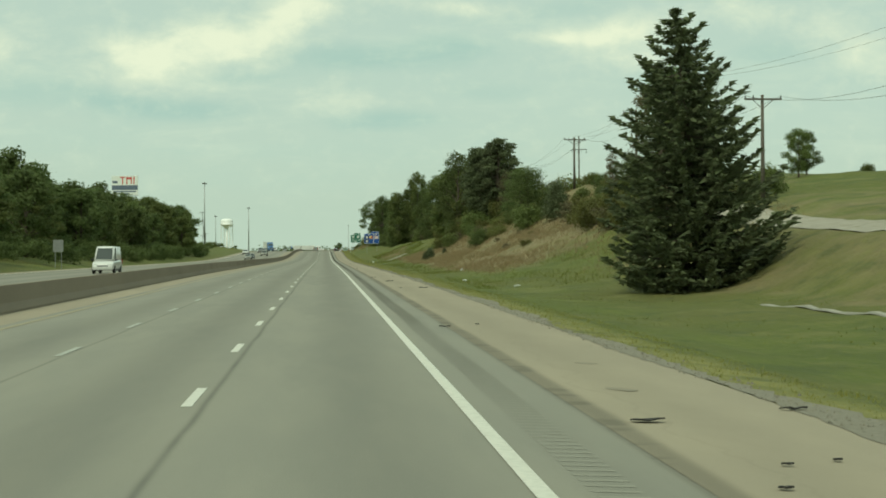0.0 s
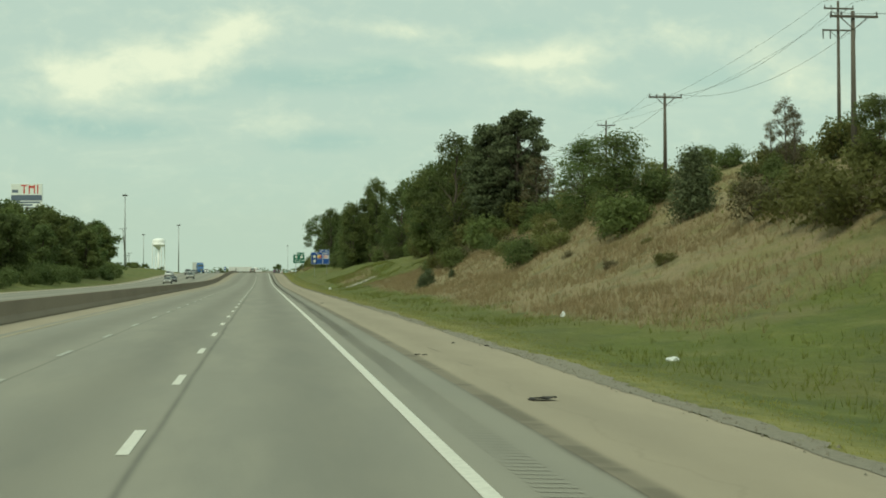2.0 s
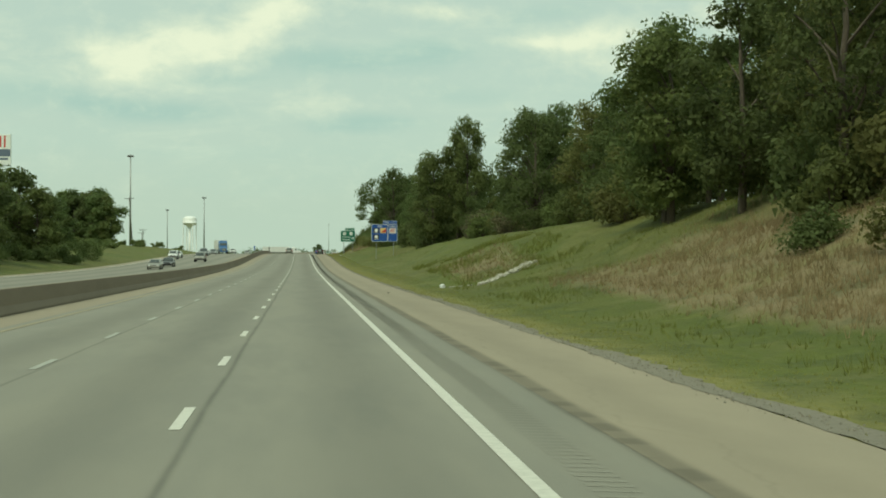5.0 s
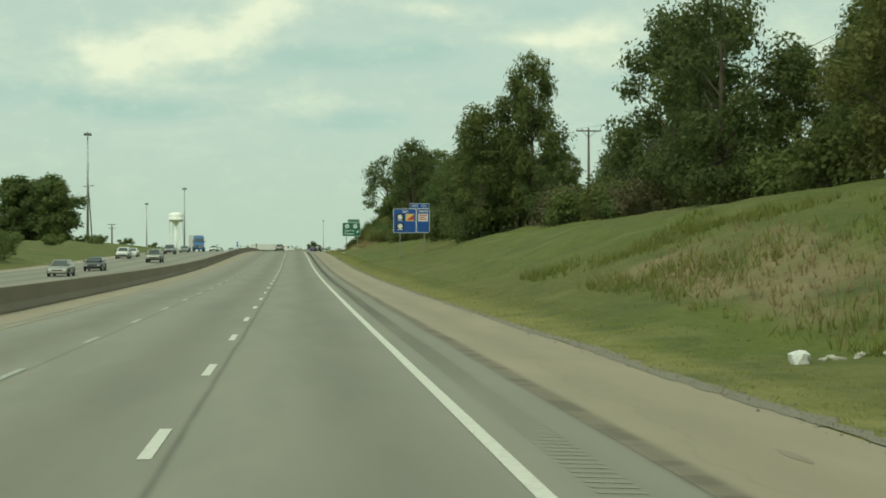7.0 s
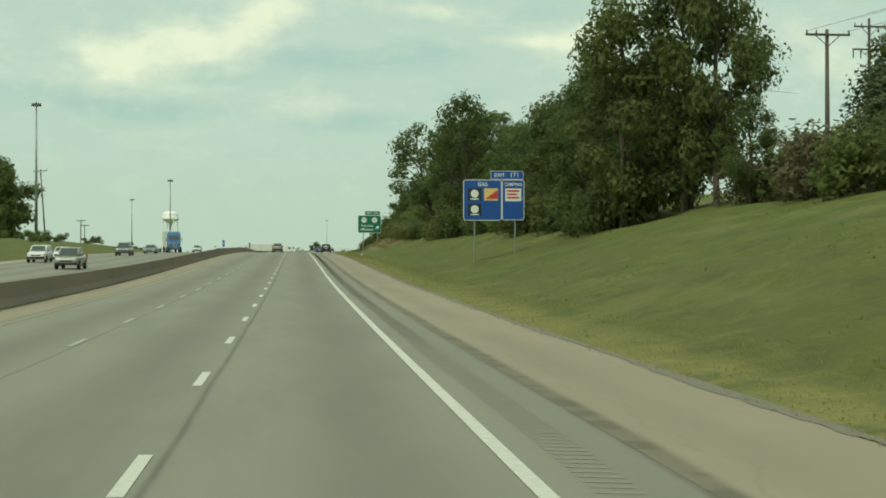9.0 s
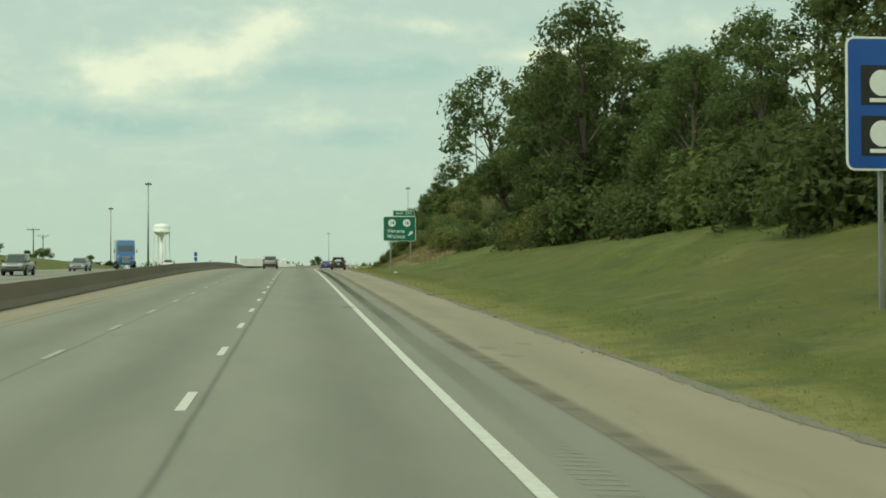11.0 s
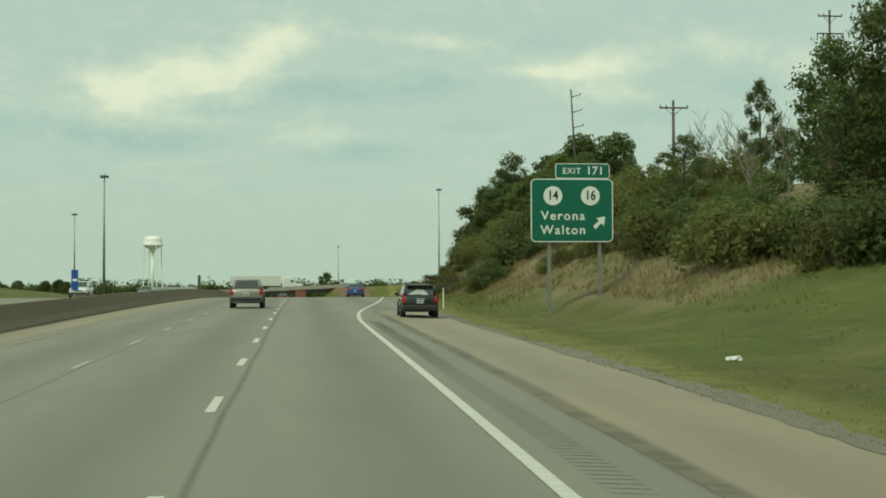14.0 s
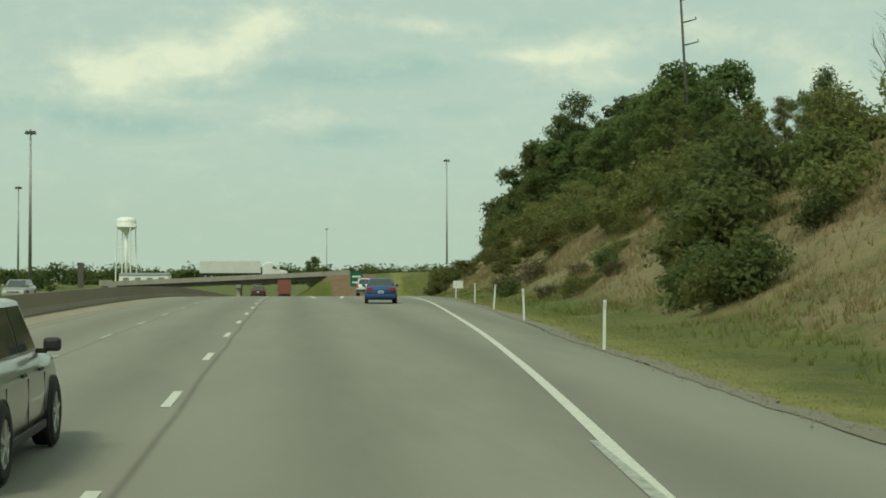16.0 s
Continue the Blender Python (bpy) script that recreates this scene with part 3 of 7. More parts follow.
def words(name, text, size, mat, parent, m, thick=0.004, squeeze=1.0, spacing=1.0, bold=0.016):
    """Flat raised lettering in the built-in font, as a mesh; centred on m, in the plane x z, read from -y."""
    cu = bpy.data.curves.new(name, "FONT")
    cu.body, cu.size, cu.extrude, cu.align_x, cu.align_y, cu.space_character = text, size, thick, "CENTER", "CENTER", spacing
    cu.resolution_u, cu.offset = 3, size * bold
    tmp = bpy.data.objects.new(name, cu)
    scene.collection.objects.link(tmp)
    dg = bpy.context.evaluated_depsgraph_get()
    me = bpy.data.meshes.new_from_object(tmp.evaluated_get(dg))
    bpy.data.objects.remove(tmp)
    bpy.data.curves.remove(cu)
    me.transform(m @ pose(0, 0, 0, 90) @ Matrix.Diagonal((squeeze, 1, 1, 1)))
    me.materials.clear()
    ob = finish(name, me, mat, parent)
    return ob


# ---- ground ----


def grid_sheet(name, xs, ys, zf, mat, parent=None, label="", smooth=True):
    X, Y = np.meshgrid(np.asarray(xs, float), np.asarray(ys, float))
    if callable(zf):
        Z = zf(X, Y)
    else:
        Z = zf
    nx, ny = len(xs), len(ys)
    idx = np.arange(nx * ny).reshape(ny, nx)
    f = np.stack([idx[:-1, :-1], idx[:-1, 1:], idx[1:, 1:], idx[1:, :-1]], -1).reshape(-1, 4)
    return from_arrays(name, np.stack([X, Y, Z], -1).reshape(-1, 3), f, mat, parent, label, smooth)


def ground_material():
    """Grass: mown green banks, dry tan stretches on the cut slopes, olive brush ground on the hill."""
    m = material("roadside_grass", (0.086, 0.108, 0.015), 0.95, second=(0.132, 0.154, 0.022), scale=0.30, amount=0.9, stretch=(1, .6, 1), bump=0.9, bump_scale=3.0, fine=(0.066, 0.082, 0.016), third=(0.130, 0.124, 0.030), third_scale=0.07)
    nt = m.node_tree
    b = nt.nodes["Principled BSDF"]
    at = nt.nodes.new("ShaderNodeAttribute")
    at.attribute_name = "dry"
    src = b.inputs["Base Color"].links[0].from_socket
    tc = nt.nodes.new("ShaderNodeTexCoord")
    n1 = nt.nodes.new("ShaderNodeTexNoise")
    n1.inputs["Scale"].default_value, n1.inputs["Detail"].default_value = 0.25, 6.0
    nt.links.new(tc.outputs["Object"], n1.inputs["Vector"])
    add = nt.nodes.new("ShaderNodeMath")
    add.operation = "ADD"
    nt.links.new(at.outputs["Fac"], add.inputs[0])
    nt.links.new(n1.outputs["Fac"], add.inputs[1])
    mr = nt.nodes.new("ShaderNodeMapRange")
    mr.inputs["From Min"].default_value, mr.inputs["From Max"].default_value = 0.72, 1.15
    nt.links.new(add.outputs[0], mr.inputs["Value"])
    tan = nt.nodes.new("ShaderNodeMix")
    tan.data_type = "RGBA"
    n2 = nt.nodes.new("ShaderNodeTexNoise")
    n2.inputs["Scale"].default_value, n2.inputs["Detail"].default_value = 0.8, 6.0
    nt.links.new(tc.outputs["Object"], n2.inputs["Vector"])
    nt.links.new(n2.outputs["Fac"], tan.inputs[0])
    tan.inputs[6].default_value, tan.inputs[7].default_value = (0.300, 0.222, 0.128, 1), (0.180, 0.152, 0.074, 1)
    mix = nt.nodes.new("ShaderNodeMix")
    mix.data_type = "RGBA"
    nt.links.new(mr.outputs[0], mix.inputs[0])
    nt.links.new(src, mix.inputs[6])
    nt.links.new(tan.outputs[2], mix.inputs[7])
    # yellow-green strip along the pavement
    ve = nt.nodes.new("ShaderNodeAttribute")
    ve.attribute_name = "verge"
    n3 = nt.nodes.new("ShaderNodeTexNoise")
    n3.inputs["Scale"].default_value, n3.inputs["Detail"].default_value = 0.7, 6.0
    nt.links.new(tc.outputs["Object"], n3.inputs["Vector"])
    v1 = nt.nodes.new("ShaderNodeMath")
    v1.operation = "MULTIPLY"
    nt.links.new(ve.outputs["Fac"], v1.inputs[0])
    nt.links.new(n3.outputs["Fac"], v1.inputs[1])
    v2 = nt.nodes.new("ShaderNodeMapRange")
    v2.inputs["From Min"].default_value, v2.inputs["From Max"].default_value, v2.inputs["To Max"].default_value = 0.12, 0.55, 0.95
    nt.links.new(v1.outputs[0], v2.inputs["Value"])
    vm = nt.nodes.new("ShaderNodeMix")
    vm.data_type = "RGBA"
    nt.links.new(v2.outputs[0], vm.inputs[0])
    nt.links.new(mix.outputs[2], vm.inputs[6])
    vm.inputs[7].default_value = (0.240, 0.224, 0.070, 1)
    last = vm.outputs[2]
    # uneven growth: yellowed tufts, weedy dark clumps and faint mower streaks
    for scale, stretch, lo, hi, amount, colour in ((1.3, (1, .5, 1), .54, .66, .45, (0.190, 0.188, 0.052)), (.45, (1, .8, 1), .52, .64, .50, (0.050, 0.072, 0.020)),
                                                   (2.6, (1, .12, 1), .54, .72, .35, (0.180, 0.165, 0.060)), (.16, (1, 1, 1), .55, .63, .50, (0.195, 0.185, 0.062)), (6.0, (1, 1, 1), .50, .70, .50, (0.060, 0.078, 0.020))):
        mp = nt.nodes.new("ShaderNodeMapping")
        mp.inputs["Scale"].default_value = stretch
        mp.inputs["Location"].default_value = (scale * 7, scale * 3, 0)
        nt.links.new(tc.outputs["Object"], mp.inputs[0])
        ns = nt.nodes.new("ShaderNodeTexNoise")
        ns.inputs["Scale"].default_value, ns.inputs["Detail"].default_value, ns.inputs["Roughness"].default_value = scale, 7.0, 0.62
        nt.links.new(mp.outputs[0], ns.inputs["Vector"])
        rg = nt.nodes.new("ShaderNodeMapRange")
        rg.inputs["From Min"].default_value, rg.inputs["From Max"].default_value, rg.inputs["To Max"].default_value = lo, hi, amount
        nt.links.new(ns.outputs["Fac"], rg.inputs["Value"])
        mx = nt.nodes.new("ShaderNodeMix")
        mx.data_type = "RGBA"
        nt.links.new(rg.outputs[0], mx.inputs[0])
        nt.links.new(last, mx.inputs[6])
        mx.inputs[7].default_value = (*colour, 1)
        last = mx.outputs[2]
    nt.links.new(last, b.inputs["Base Color"])
    return m


def dry_amount(x, y):
    """How dry and tan the grass stands: the cut slopes by the first hill, a patch by the riprap, and the hill at the exit."""
    x, y = np.asarray(x, float), np.asarray(y, float)
    off = x - pave_x(y)

    def bell(v, lo, hi, soft):
        return np.clip((v - lo) / soft, 0, 1) * np.clip((hi - v) / soft, 0, 1)

    a = bell(y, 112, 272, 26) * bell(off, 5.5, 38, 2.5) * 0.9 * (1 - .22 * np.clip((off - 13) / 6, 0, 1))
    b = bell(y, 284, 318, 6) * bell(off, 4.0, 12, 2.0) * 0.5
    c = bell(y, 562, 800, 8) * bell(off, 5.0 - 1.0 * np.clip((y - 600) / 20, 0, 1), 40, 3.0) * 0.66 * (1 - np.clip((off - 11) / 3, 0, 1) * np.clip((604 - y) / 10, 0, 1))
    d = bell(y, 40, 118, 15) * bell(off, 11, 40, 5.0) * 0.36
    return np.clip(a + b + c + d, 0, 1)


gx = np.concatenate([[-3500, -2200, -1400, -900, -600, -420, -300, -220, -160, -120], np.arange(-100, -34, 6), np.arange(-34, -30.4, 1.2), [-30.2, -20, -10],
                     [0, 5.5], np.arange(6.6, 14, .55), np.arange(14.2, 60, 1.1), np.arange(62, 110, 5), [120, 150, 190, 240, 320, 450, 700, 1100, 1700, 2600, 3500]])
gy = np.concatenate([[-400, -300, -200, -120, -70, -40], np.arange(-20, 860, 3.0), np.arange(862, 980, 4.0), np.arange(990, 1300, 20), [1350, 1450, 1600, 1800, 2100, 2600, 3300, 4200, 4900]])


def rough_ground(X, Y):
    Z = ground_z(X, Y)
    off = X - pave_x(Y)
    lump = np.zeros_like(Z)
    for k, (fx, fy, ph, am) in enumerate(((.23, .11, 0, .10), (.61, .37, 1.7, .06), (.9, .83, 4.1, .04), (.13, .05, 2.2, .14))):
        lump += am * np.sin(X * fx * 2 + ph) * np.cos(Y * fy * 2 + ph * 1.3)
    calm = np.clip((off - 1.0) / 5, 0, 1) + np.clip((-32 - X) / 5, 0, 1)
    return Z + lump * np.clip(calm, 0, 1)


M_GROUND = ground_material()
ground = grid_sheet("ground", gx, gy, rough_ground, M_GROUND)
tagged(ground, "grassy roadside ground with mown banks and dry tan slopes", "ground", kind="structure")
att = ground.data.attributes.new("dry", "FLOAT", "POINT")
GXX, GYY = np.meshgrid(gx, gy)
att.data.foreach_set("value", dry_amount(GXX, GYY).ravel())
att = ground.data.attributes.new("verge", "FLOAT", "POINT")
GOFF = GXX - pave_x(GYY)
att.data.foreach_set("value", (np.clip((2.6 - GOFF) / 1.5, 0, 1) * (GOFF > -.5)).ravel())

# ---- roads ----
BAR_X = -10.0                      # median barrier, near face
ROAD_END = 1180.0
ry = np.concatenate([np.arange(-120, 880, 4.0), np.arange(880, ROAD_END, 10.0)])


def strip(name, x0, x1, ys, mat, lift, parent=None, label="", cols=2):
    """A ribbon of pavement or paint between two x curves."""
    ys = np.asarray(ys, float)
    a = np.broadcast_to(x0(ys) if callable(x0) else x0, ys.shape)
    b = np.broadcast_to(x1(ys) if callable(x1) else x1, ys.shape)
    u = np.linspace(0, 1, cols)
    X = a[:, None] + (b - a)[:, None] * u[None]
    Y = np.broadcast_to(ys[:, None], X.shape)
    Z = (road_z(ys) + lift)[:, None] + fall(X, Y)
    ny, nx = X.shape
    idx = np.arange(nx * ny).reshape(ny, nx)
    f = np.stack([idx[:-1, :-1], idx[:-1, 1:], idx[1:, 1:], idx[1:, :-1]], -1).reshape(-1, 4)
    return from_arrays(name, np.stack([X, Y, Z], -1).reshape(-1, 3), f, mat, parent, label, True)


def ramp_pave(y):
    return np.where(y > 900, 6.55, pave_x(y))


road = tagged(strip("road", BAR_X - 0.3, lambda y: np.where(y > 575, np.minimum(ramp_pave(y), np.interp(y, [575, 580, 880, 900], [3.85, 40, 40, 6.55])), 3.85), ry, M_ASPHALT, 0.0, cols=34),
              "grey worn asphalt freeway carriageway with white lane markings", "road", kind="structure")
sy = np.concatenate([np.arange(-120, 588, 4.0), [588, 590, 592, 594]])
strip("shoulder", lambda y: np.interp(y, [588, 592, 594], [3.84, 4.3, 6.8]), lambda y: pave_x(y), sy, M_SHOULDER, 0.004, road, "tan dusty paved shoulder")
strip("inner_shoulder", BAR_X - 0.2, -8.5, ry, M_SHOULDER, 0.004, road, "tan dusty inner shoulder beside the barrier")
lines = np.concatenate([np.arange(-120, 560, 4.0), np.arange(560, 740, 1.5), np.arange(740, 880, 4)])
strip("edge_line", lambda y: edge_x(y) - 0.09, lambda y: edge_x(y) + 0.09, lines, M_WHITELINE, 0.008, road, "white painted edge line")
strip("edge_line", lambda y: -8.15 + 0 * y, lambda y: -7.98 + 0 * y, ry, M_YELLOW, 0.008, road, "faded yellow edge line by the median")
gore = np.arange(692, 800, 4.0)
strip("gore_line", lambda y: 2.3 + 0 * y, lambda y: 2.6 + 0 * y, gore, M_WHITELINE, 0.008, road, "white gore line of the exit")
strip("gore_line", lambda y: np.maximum(edge_x(y) - 5.8, 3.4), lambda y: np.maximum(edge_x(y) - 5.5, 3.7), gore, M_WHITELINE, 0.008, road)
# white patch where the line was repainted at the taper
strip("edge_line", lambda y: 3.40 + (y - 596) * .075, lambda y: 3.58 + (y - 596) * .060, np.arange(596, 602.5, 1.0), M_OLDLINE, 0.010, road)

# lane dashes, each one a piece
dash_mesh = {}
for line_x, mat, lo_n, hi_n in ((-1.36, M_WHITELINE, -6, 72), (-4.78, M_OLDLINE, -6, 72)):
    bm = bmesh.new()
    box(bm, (0, 0, 0), (0.15 if line_x > -2 else 0.14, 2.55, 0.003))
    first = part("lane_dash", bm, mat, road, "white painted lane dash" if line_x > -2 else "worn white lane dash")
    for n in range(lo_n, hi_n):
        y = 0.25 + 10.125 * n - (0.0 if line_x > -2 else 0.6)
        ob = first if n == lo_n else new("lane_dash", first.data)
        ob.parent = road
        slope = math.degrees(math.atan((float(road_z(y + 1.2)) - float(road_z(y - 1.2))) / 2.4))
        ob.matrix_basis = pose(line_x, y, float(road_z(y)) + 0.007, slope)

# rumble strip: milled grooves in the shoulder beside the edge line
gv, gf = [], []
for i, y in enumerate(np.arange(-40, 575, 0.30)):
    z = float(road_z(y)) + 0.004
    j = 0.02 * math.sin(y * .31)
    k = len(gv)
    e, q = z + float(fall(2.78, y)), z + float(fall(3.24, y))
    gv += [(2.78 + j, y, e), (3.24 + j, y, q), (3.24 + j, y + .06, q - .001), (2.78 + j, y + .06, e - .001), (3.24 + j, y + .11, q), (2.78 + j, y + .11, e)]
    gf += [(k, k+1, k+2, k+3), (k+3, k+2, k+4, k+5)]
tagged(from_arrays("rumble_strip", gv, gf, M_GROOVE, road), kind="stuff")

# opposite carriageway
away = tagged(strip("road", -30.6, BAR_X - 0.7, ry, M_ASPHALT, 0.0, cols=5), "opposite carriageway of grey worn asphalt", "road", kind="structure")
strip("shoulder", -30.5, -28.6, ry, M_SHOULDER, 0.004, away, "tan outer shoulder")
strip("edge_line", -28.5, -28.32, ry, M_WHITELINE, 0.008, away, "white edge line")
strip("edge_line", -13.6, -13.42, ry, M_YELLOW, 0.008, away, "yellow edge line")
strip("inner_shoulder", -13.3, BAR_X - 0.8, ry, M_SHOULDER, 0.004, away)

# gravel lip between shoulder and grass
gl = np.arange(-60, 760, .5)
lip_rng = np.random.default_rng(33)
lip_in, lip_out = lip_rng.random(len(gl)) * .16, lip_rng.random(len(gl)) * .26
strip("gravel", lambda y: pave_x(y) - 0.14 + .08 * np.sin(y * .35) + np.interp(y, gl, lip_in), lambda y: pave_x(y) + 0.34 + .16 * np.sin(y * .13) + .16 * np.sin(y * .41 + 1) + np.interp(y, gl, lip_out), gl, M_GRAVEL, 0.012, None, cols=3)
tagged(bpy.data.objects["gravel"], "loose grey gravel lip beside the paved shoulder", "gravel", kind="structure")
n_stone = 9000
sy_ = -10 + 640 * lip_rng.random(n_stone)
sx_ = pave_x(sy_) + .20 + .20 * lip_rng.normal(size=n_stone)
sz_ = road_z(sy_) + fall(sx_, sy_) + .02
size_ = .014 + .03 * lip_rng.random(n_stone) ** 3
corner = np.array([(1, 0, -.3), (-.5, .87, -.3), (-.5, -.87, -.3), (0, 0, .8)])
turn_ = lip_rng.random(n_stone) * 6.283
cs, sn = np.cos(turn_), np.sin(turn_)
px = corner[None, :, 0] * cs[:, None] - corner[None, :, 1] * sn[:, None]
py = corner[None, :, 0] * sn[:, None] + corner[None, :, 1] * cs[:, None]
sv = np.stack([sx_[:, None] + px * size_[:, None], sy_[:, None] + py * size_[:, None] * 1.3, sz_[:, None] + corner[None, :, 2] * size_[:, None]], -1).reshape(-1, 3)
tet = np.array([(0, 1, 3), (1, 2, 3), (2, 0, 3), (0, 2, 1)])
tagged(from_arrays("gravel_stones", sv, (np.arange(n_stone)[:, None, None] * 4 + tet[None]).reshape(-1, 3), M_GRAVEL), "loose grey stones along the shoulder's edge", "gravel", kind="stuff")

# median barrier
bar_ring = [(0.0, 0.0), (0.0, 0.08), (-0.16, 0.33), (-0.24, 0.92), (-0.46, 0.92), (-0.54, 0.33), (-0.70, 0.08), (-0.70, 0.0)]
by = np.arange(-120, 905, 5.0)
bv, bf = [], []
for y in by:
    z = float(road_z(y))
    bv += [(BAR_X + p, y, z + q) for p, q in bar_ring]
kb = len(bar_ring)
for i in range(len(by) - 1):
    for j in range(kb - 1):
        a = i * kb + j
        bf.append((a, a + 1, a + kb + 1, a + kb))
barrier = from_arrays("median_barrier", bv, bf, M_BARRIER)
tagged(barrier, "long brown weathered concrete median barrier", "barrier", kind="structure")

# ---- bridge over the freeway ----


def build_bridge():
    t = thing("overpass", "concrete and steel road overpass crossing the freeway", "bridge", kind="structure")
    xs = np.linspace(BRIDGE_L - 4, BRIDGE_R + 4, 12)

    def long_box(name, y0, y1, dz0, dz1, mat, label="", x0=BRIDGE_L - 4, x1=BRIDGE_R + 4):
        bm = bmesh.new()
        rings = []
        for x in np.linspace(x0, x1, 12):
            z = float(deck_z(x))
            rings.append([(x, y0, z + dz0), (x, y1, z + dz0), (x, y1, z + dz1), (x, y0, z + dz1)])
        loft(bm, rings)
        return part(name, bm, mat, t, label)

    y = BRIDGE_Y
    long_box("deck", y - 6, y + 6, -0.28, 0.0, M_CONCRETE, "pale concrete deck")
    long_box("parapet", y - 6.0, y - 5.65, 0.004, 0.75, M_CONCRETE, "pale concrete parapet")
    long_box("parapet", y + 5.65, y + 6.0, 0.004, 0.75, M_CONCRETE)
    for gyy in (-5.0, -2.0, 1.0, 4.0):
        long_box("girder", y + gyy, y + gyy + 0.35, -1.25, -0.284, M_DARKSTEEL, "dark weathered steel girder", BRIDGE_L - 1, BRIDGE_R + 1)
    for px in (-10.3,):
        for dy in (-4.2, 0, 4.2):
            bm = bmesh.new()
            rod(bm, (px, y + dy, 0.6), (px, y + dy, float(deck_z(px)) - 2.0), 0.5, 0.5, 14)
            part("pier_column", bm, M_CONCRETE, t, "pale concrete column", True)
        bm = bmesh.new()
        box(bm, (px, y, float(deck_z(px)) - 1.65), (1.1, 11.0, 0.78), 0.05)
        part("pier_cap", bm, M_CONCRETE, t)
    for ax, sgn in ((BRIDGE_L - 1.0, -1), (BRIDGE_R + 1.2, 1)):
        bm = bmesh.new()
        box(bm, (ax + sgn * 0.8, y, float(deck_z(ax)) - 1.2), (1.8, 13.0, 2.6), 0.05)
        part("abutment", bm, M_CONCRETE, t, "pale concrete abutment")
        bm = bmesh.new()
        box(bm, (ax + sgn * 2.2, y - 6.1, float(deck_z(ax)) + .35), (3.0, 0.5, 1.3), 0.04)
        part("end_post", bm, M_CONCRETE, t)
    return t


build_bridge()
xx = np.concatenate([np.arange(-420, BRIDGE_L, 20), [BRIDGE_L], [BRIDGE_R], np.arange(BRIDGE_R + 10, 420, 20)])
for x0, x1 in ((-420, BRIDGE_L - 4), (BRIDGE_R + 4, 420)):
    xs = np.linspace(x0, x1, 24)
    grid_sheet("road", xs, [BRIDGE_Y - 5.5, BRIDGE_Y + 5.5], lambda X, Y: deck_z(X) + 0.0, M_ASPHALT)
for ob in [o for o in bpy.data.objects if o.name.startswith("road") and "label" not in o]:
    tagged(ob, "grey asphalt crossing road on its embankment", "road", kind="structure")
# bare red soil below the bridge end
bare = grid_sheet("soil_slope", np.linspace(8.5, 20, 14), np.linspace(BRIDGE_Y - 30, BRIDGE_Y - 6, 16), lambda X, Y: np.maximum(ground_z(X, Y), 0) + 0.10 - 0.35 * np.clip(np.abs(X - 14.2) / 6, 0, 1) ** 4, M_DIRT)
tagged(bare, "bare red-brown soil slope by the bridge end", "soil", kind="structure")
# gravel track climbing the hill behind the big conifer
tv = []
for u in np.linspace(0, 1, 90):
    y = 20 + 106 * u
    x = 27.5 + 6.5 * u * u + 1.2 * math.sin(u * 4)
    for s in (-1.5, -.75, 0, .75, 1.5):
        tv.append((x + s, y, float(rough_ground(np.array([x + s]), np.array([y]))[0]) + 0.05))
tf = [(5*i + k, 5*i + k + 1, 5*i + k + 6, 5*i + k + 5) for i in range(89) for k in range(4)]
track = from_arrays("gravel_track", tv, tf, material("pale_gravel", (0.36, 0.33, 0.27), 0.95, second=(0.26, 0.24, 0.19), scale=1.5, amount=0.9, bump=0.6, bump_scale=20.0), smooth=True)
tagged(track, "pale gravel track climbing the grassy hill", "track", kind="structure")

# concrete edge of a shallow drain in the grass
dv, df = [], []
for i, y in enumerate(np.arange(44, 63, .8)):
    x = 20.0 + .12 * math.sin(y * .9)
    z = float(rough_ground(np.array([x]), np.array([y]))[0])
    for dx, dz in ((-.16, .0), (-.13, .07), (.13, .07), (.16, .0)):
        dv.append((x + dx, y, z + dz * (1 + .3 * math.sin(i * 2.1))))
df = [(4*i + k, 4*i + k + 1, 4*i + k + 5, 4*i + k + 4) for i in range(len(dv) // 4 - 1) for k in range(3)]
tagged(from_arrays("drain_edge", dv, df, M_CONCRETE), "pale worn concrete edge of a shallow drain in the grass", "drain", kind="structure")

# ---- plants ----


def sit(x, y):
    return float(rough_ground(np.array([float(x)]), np.array([float(y)]))[0])


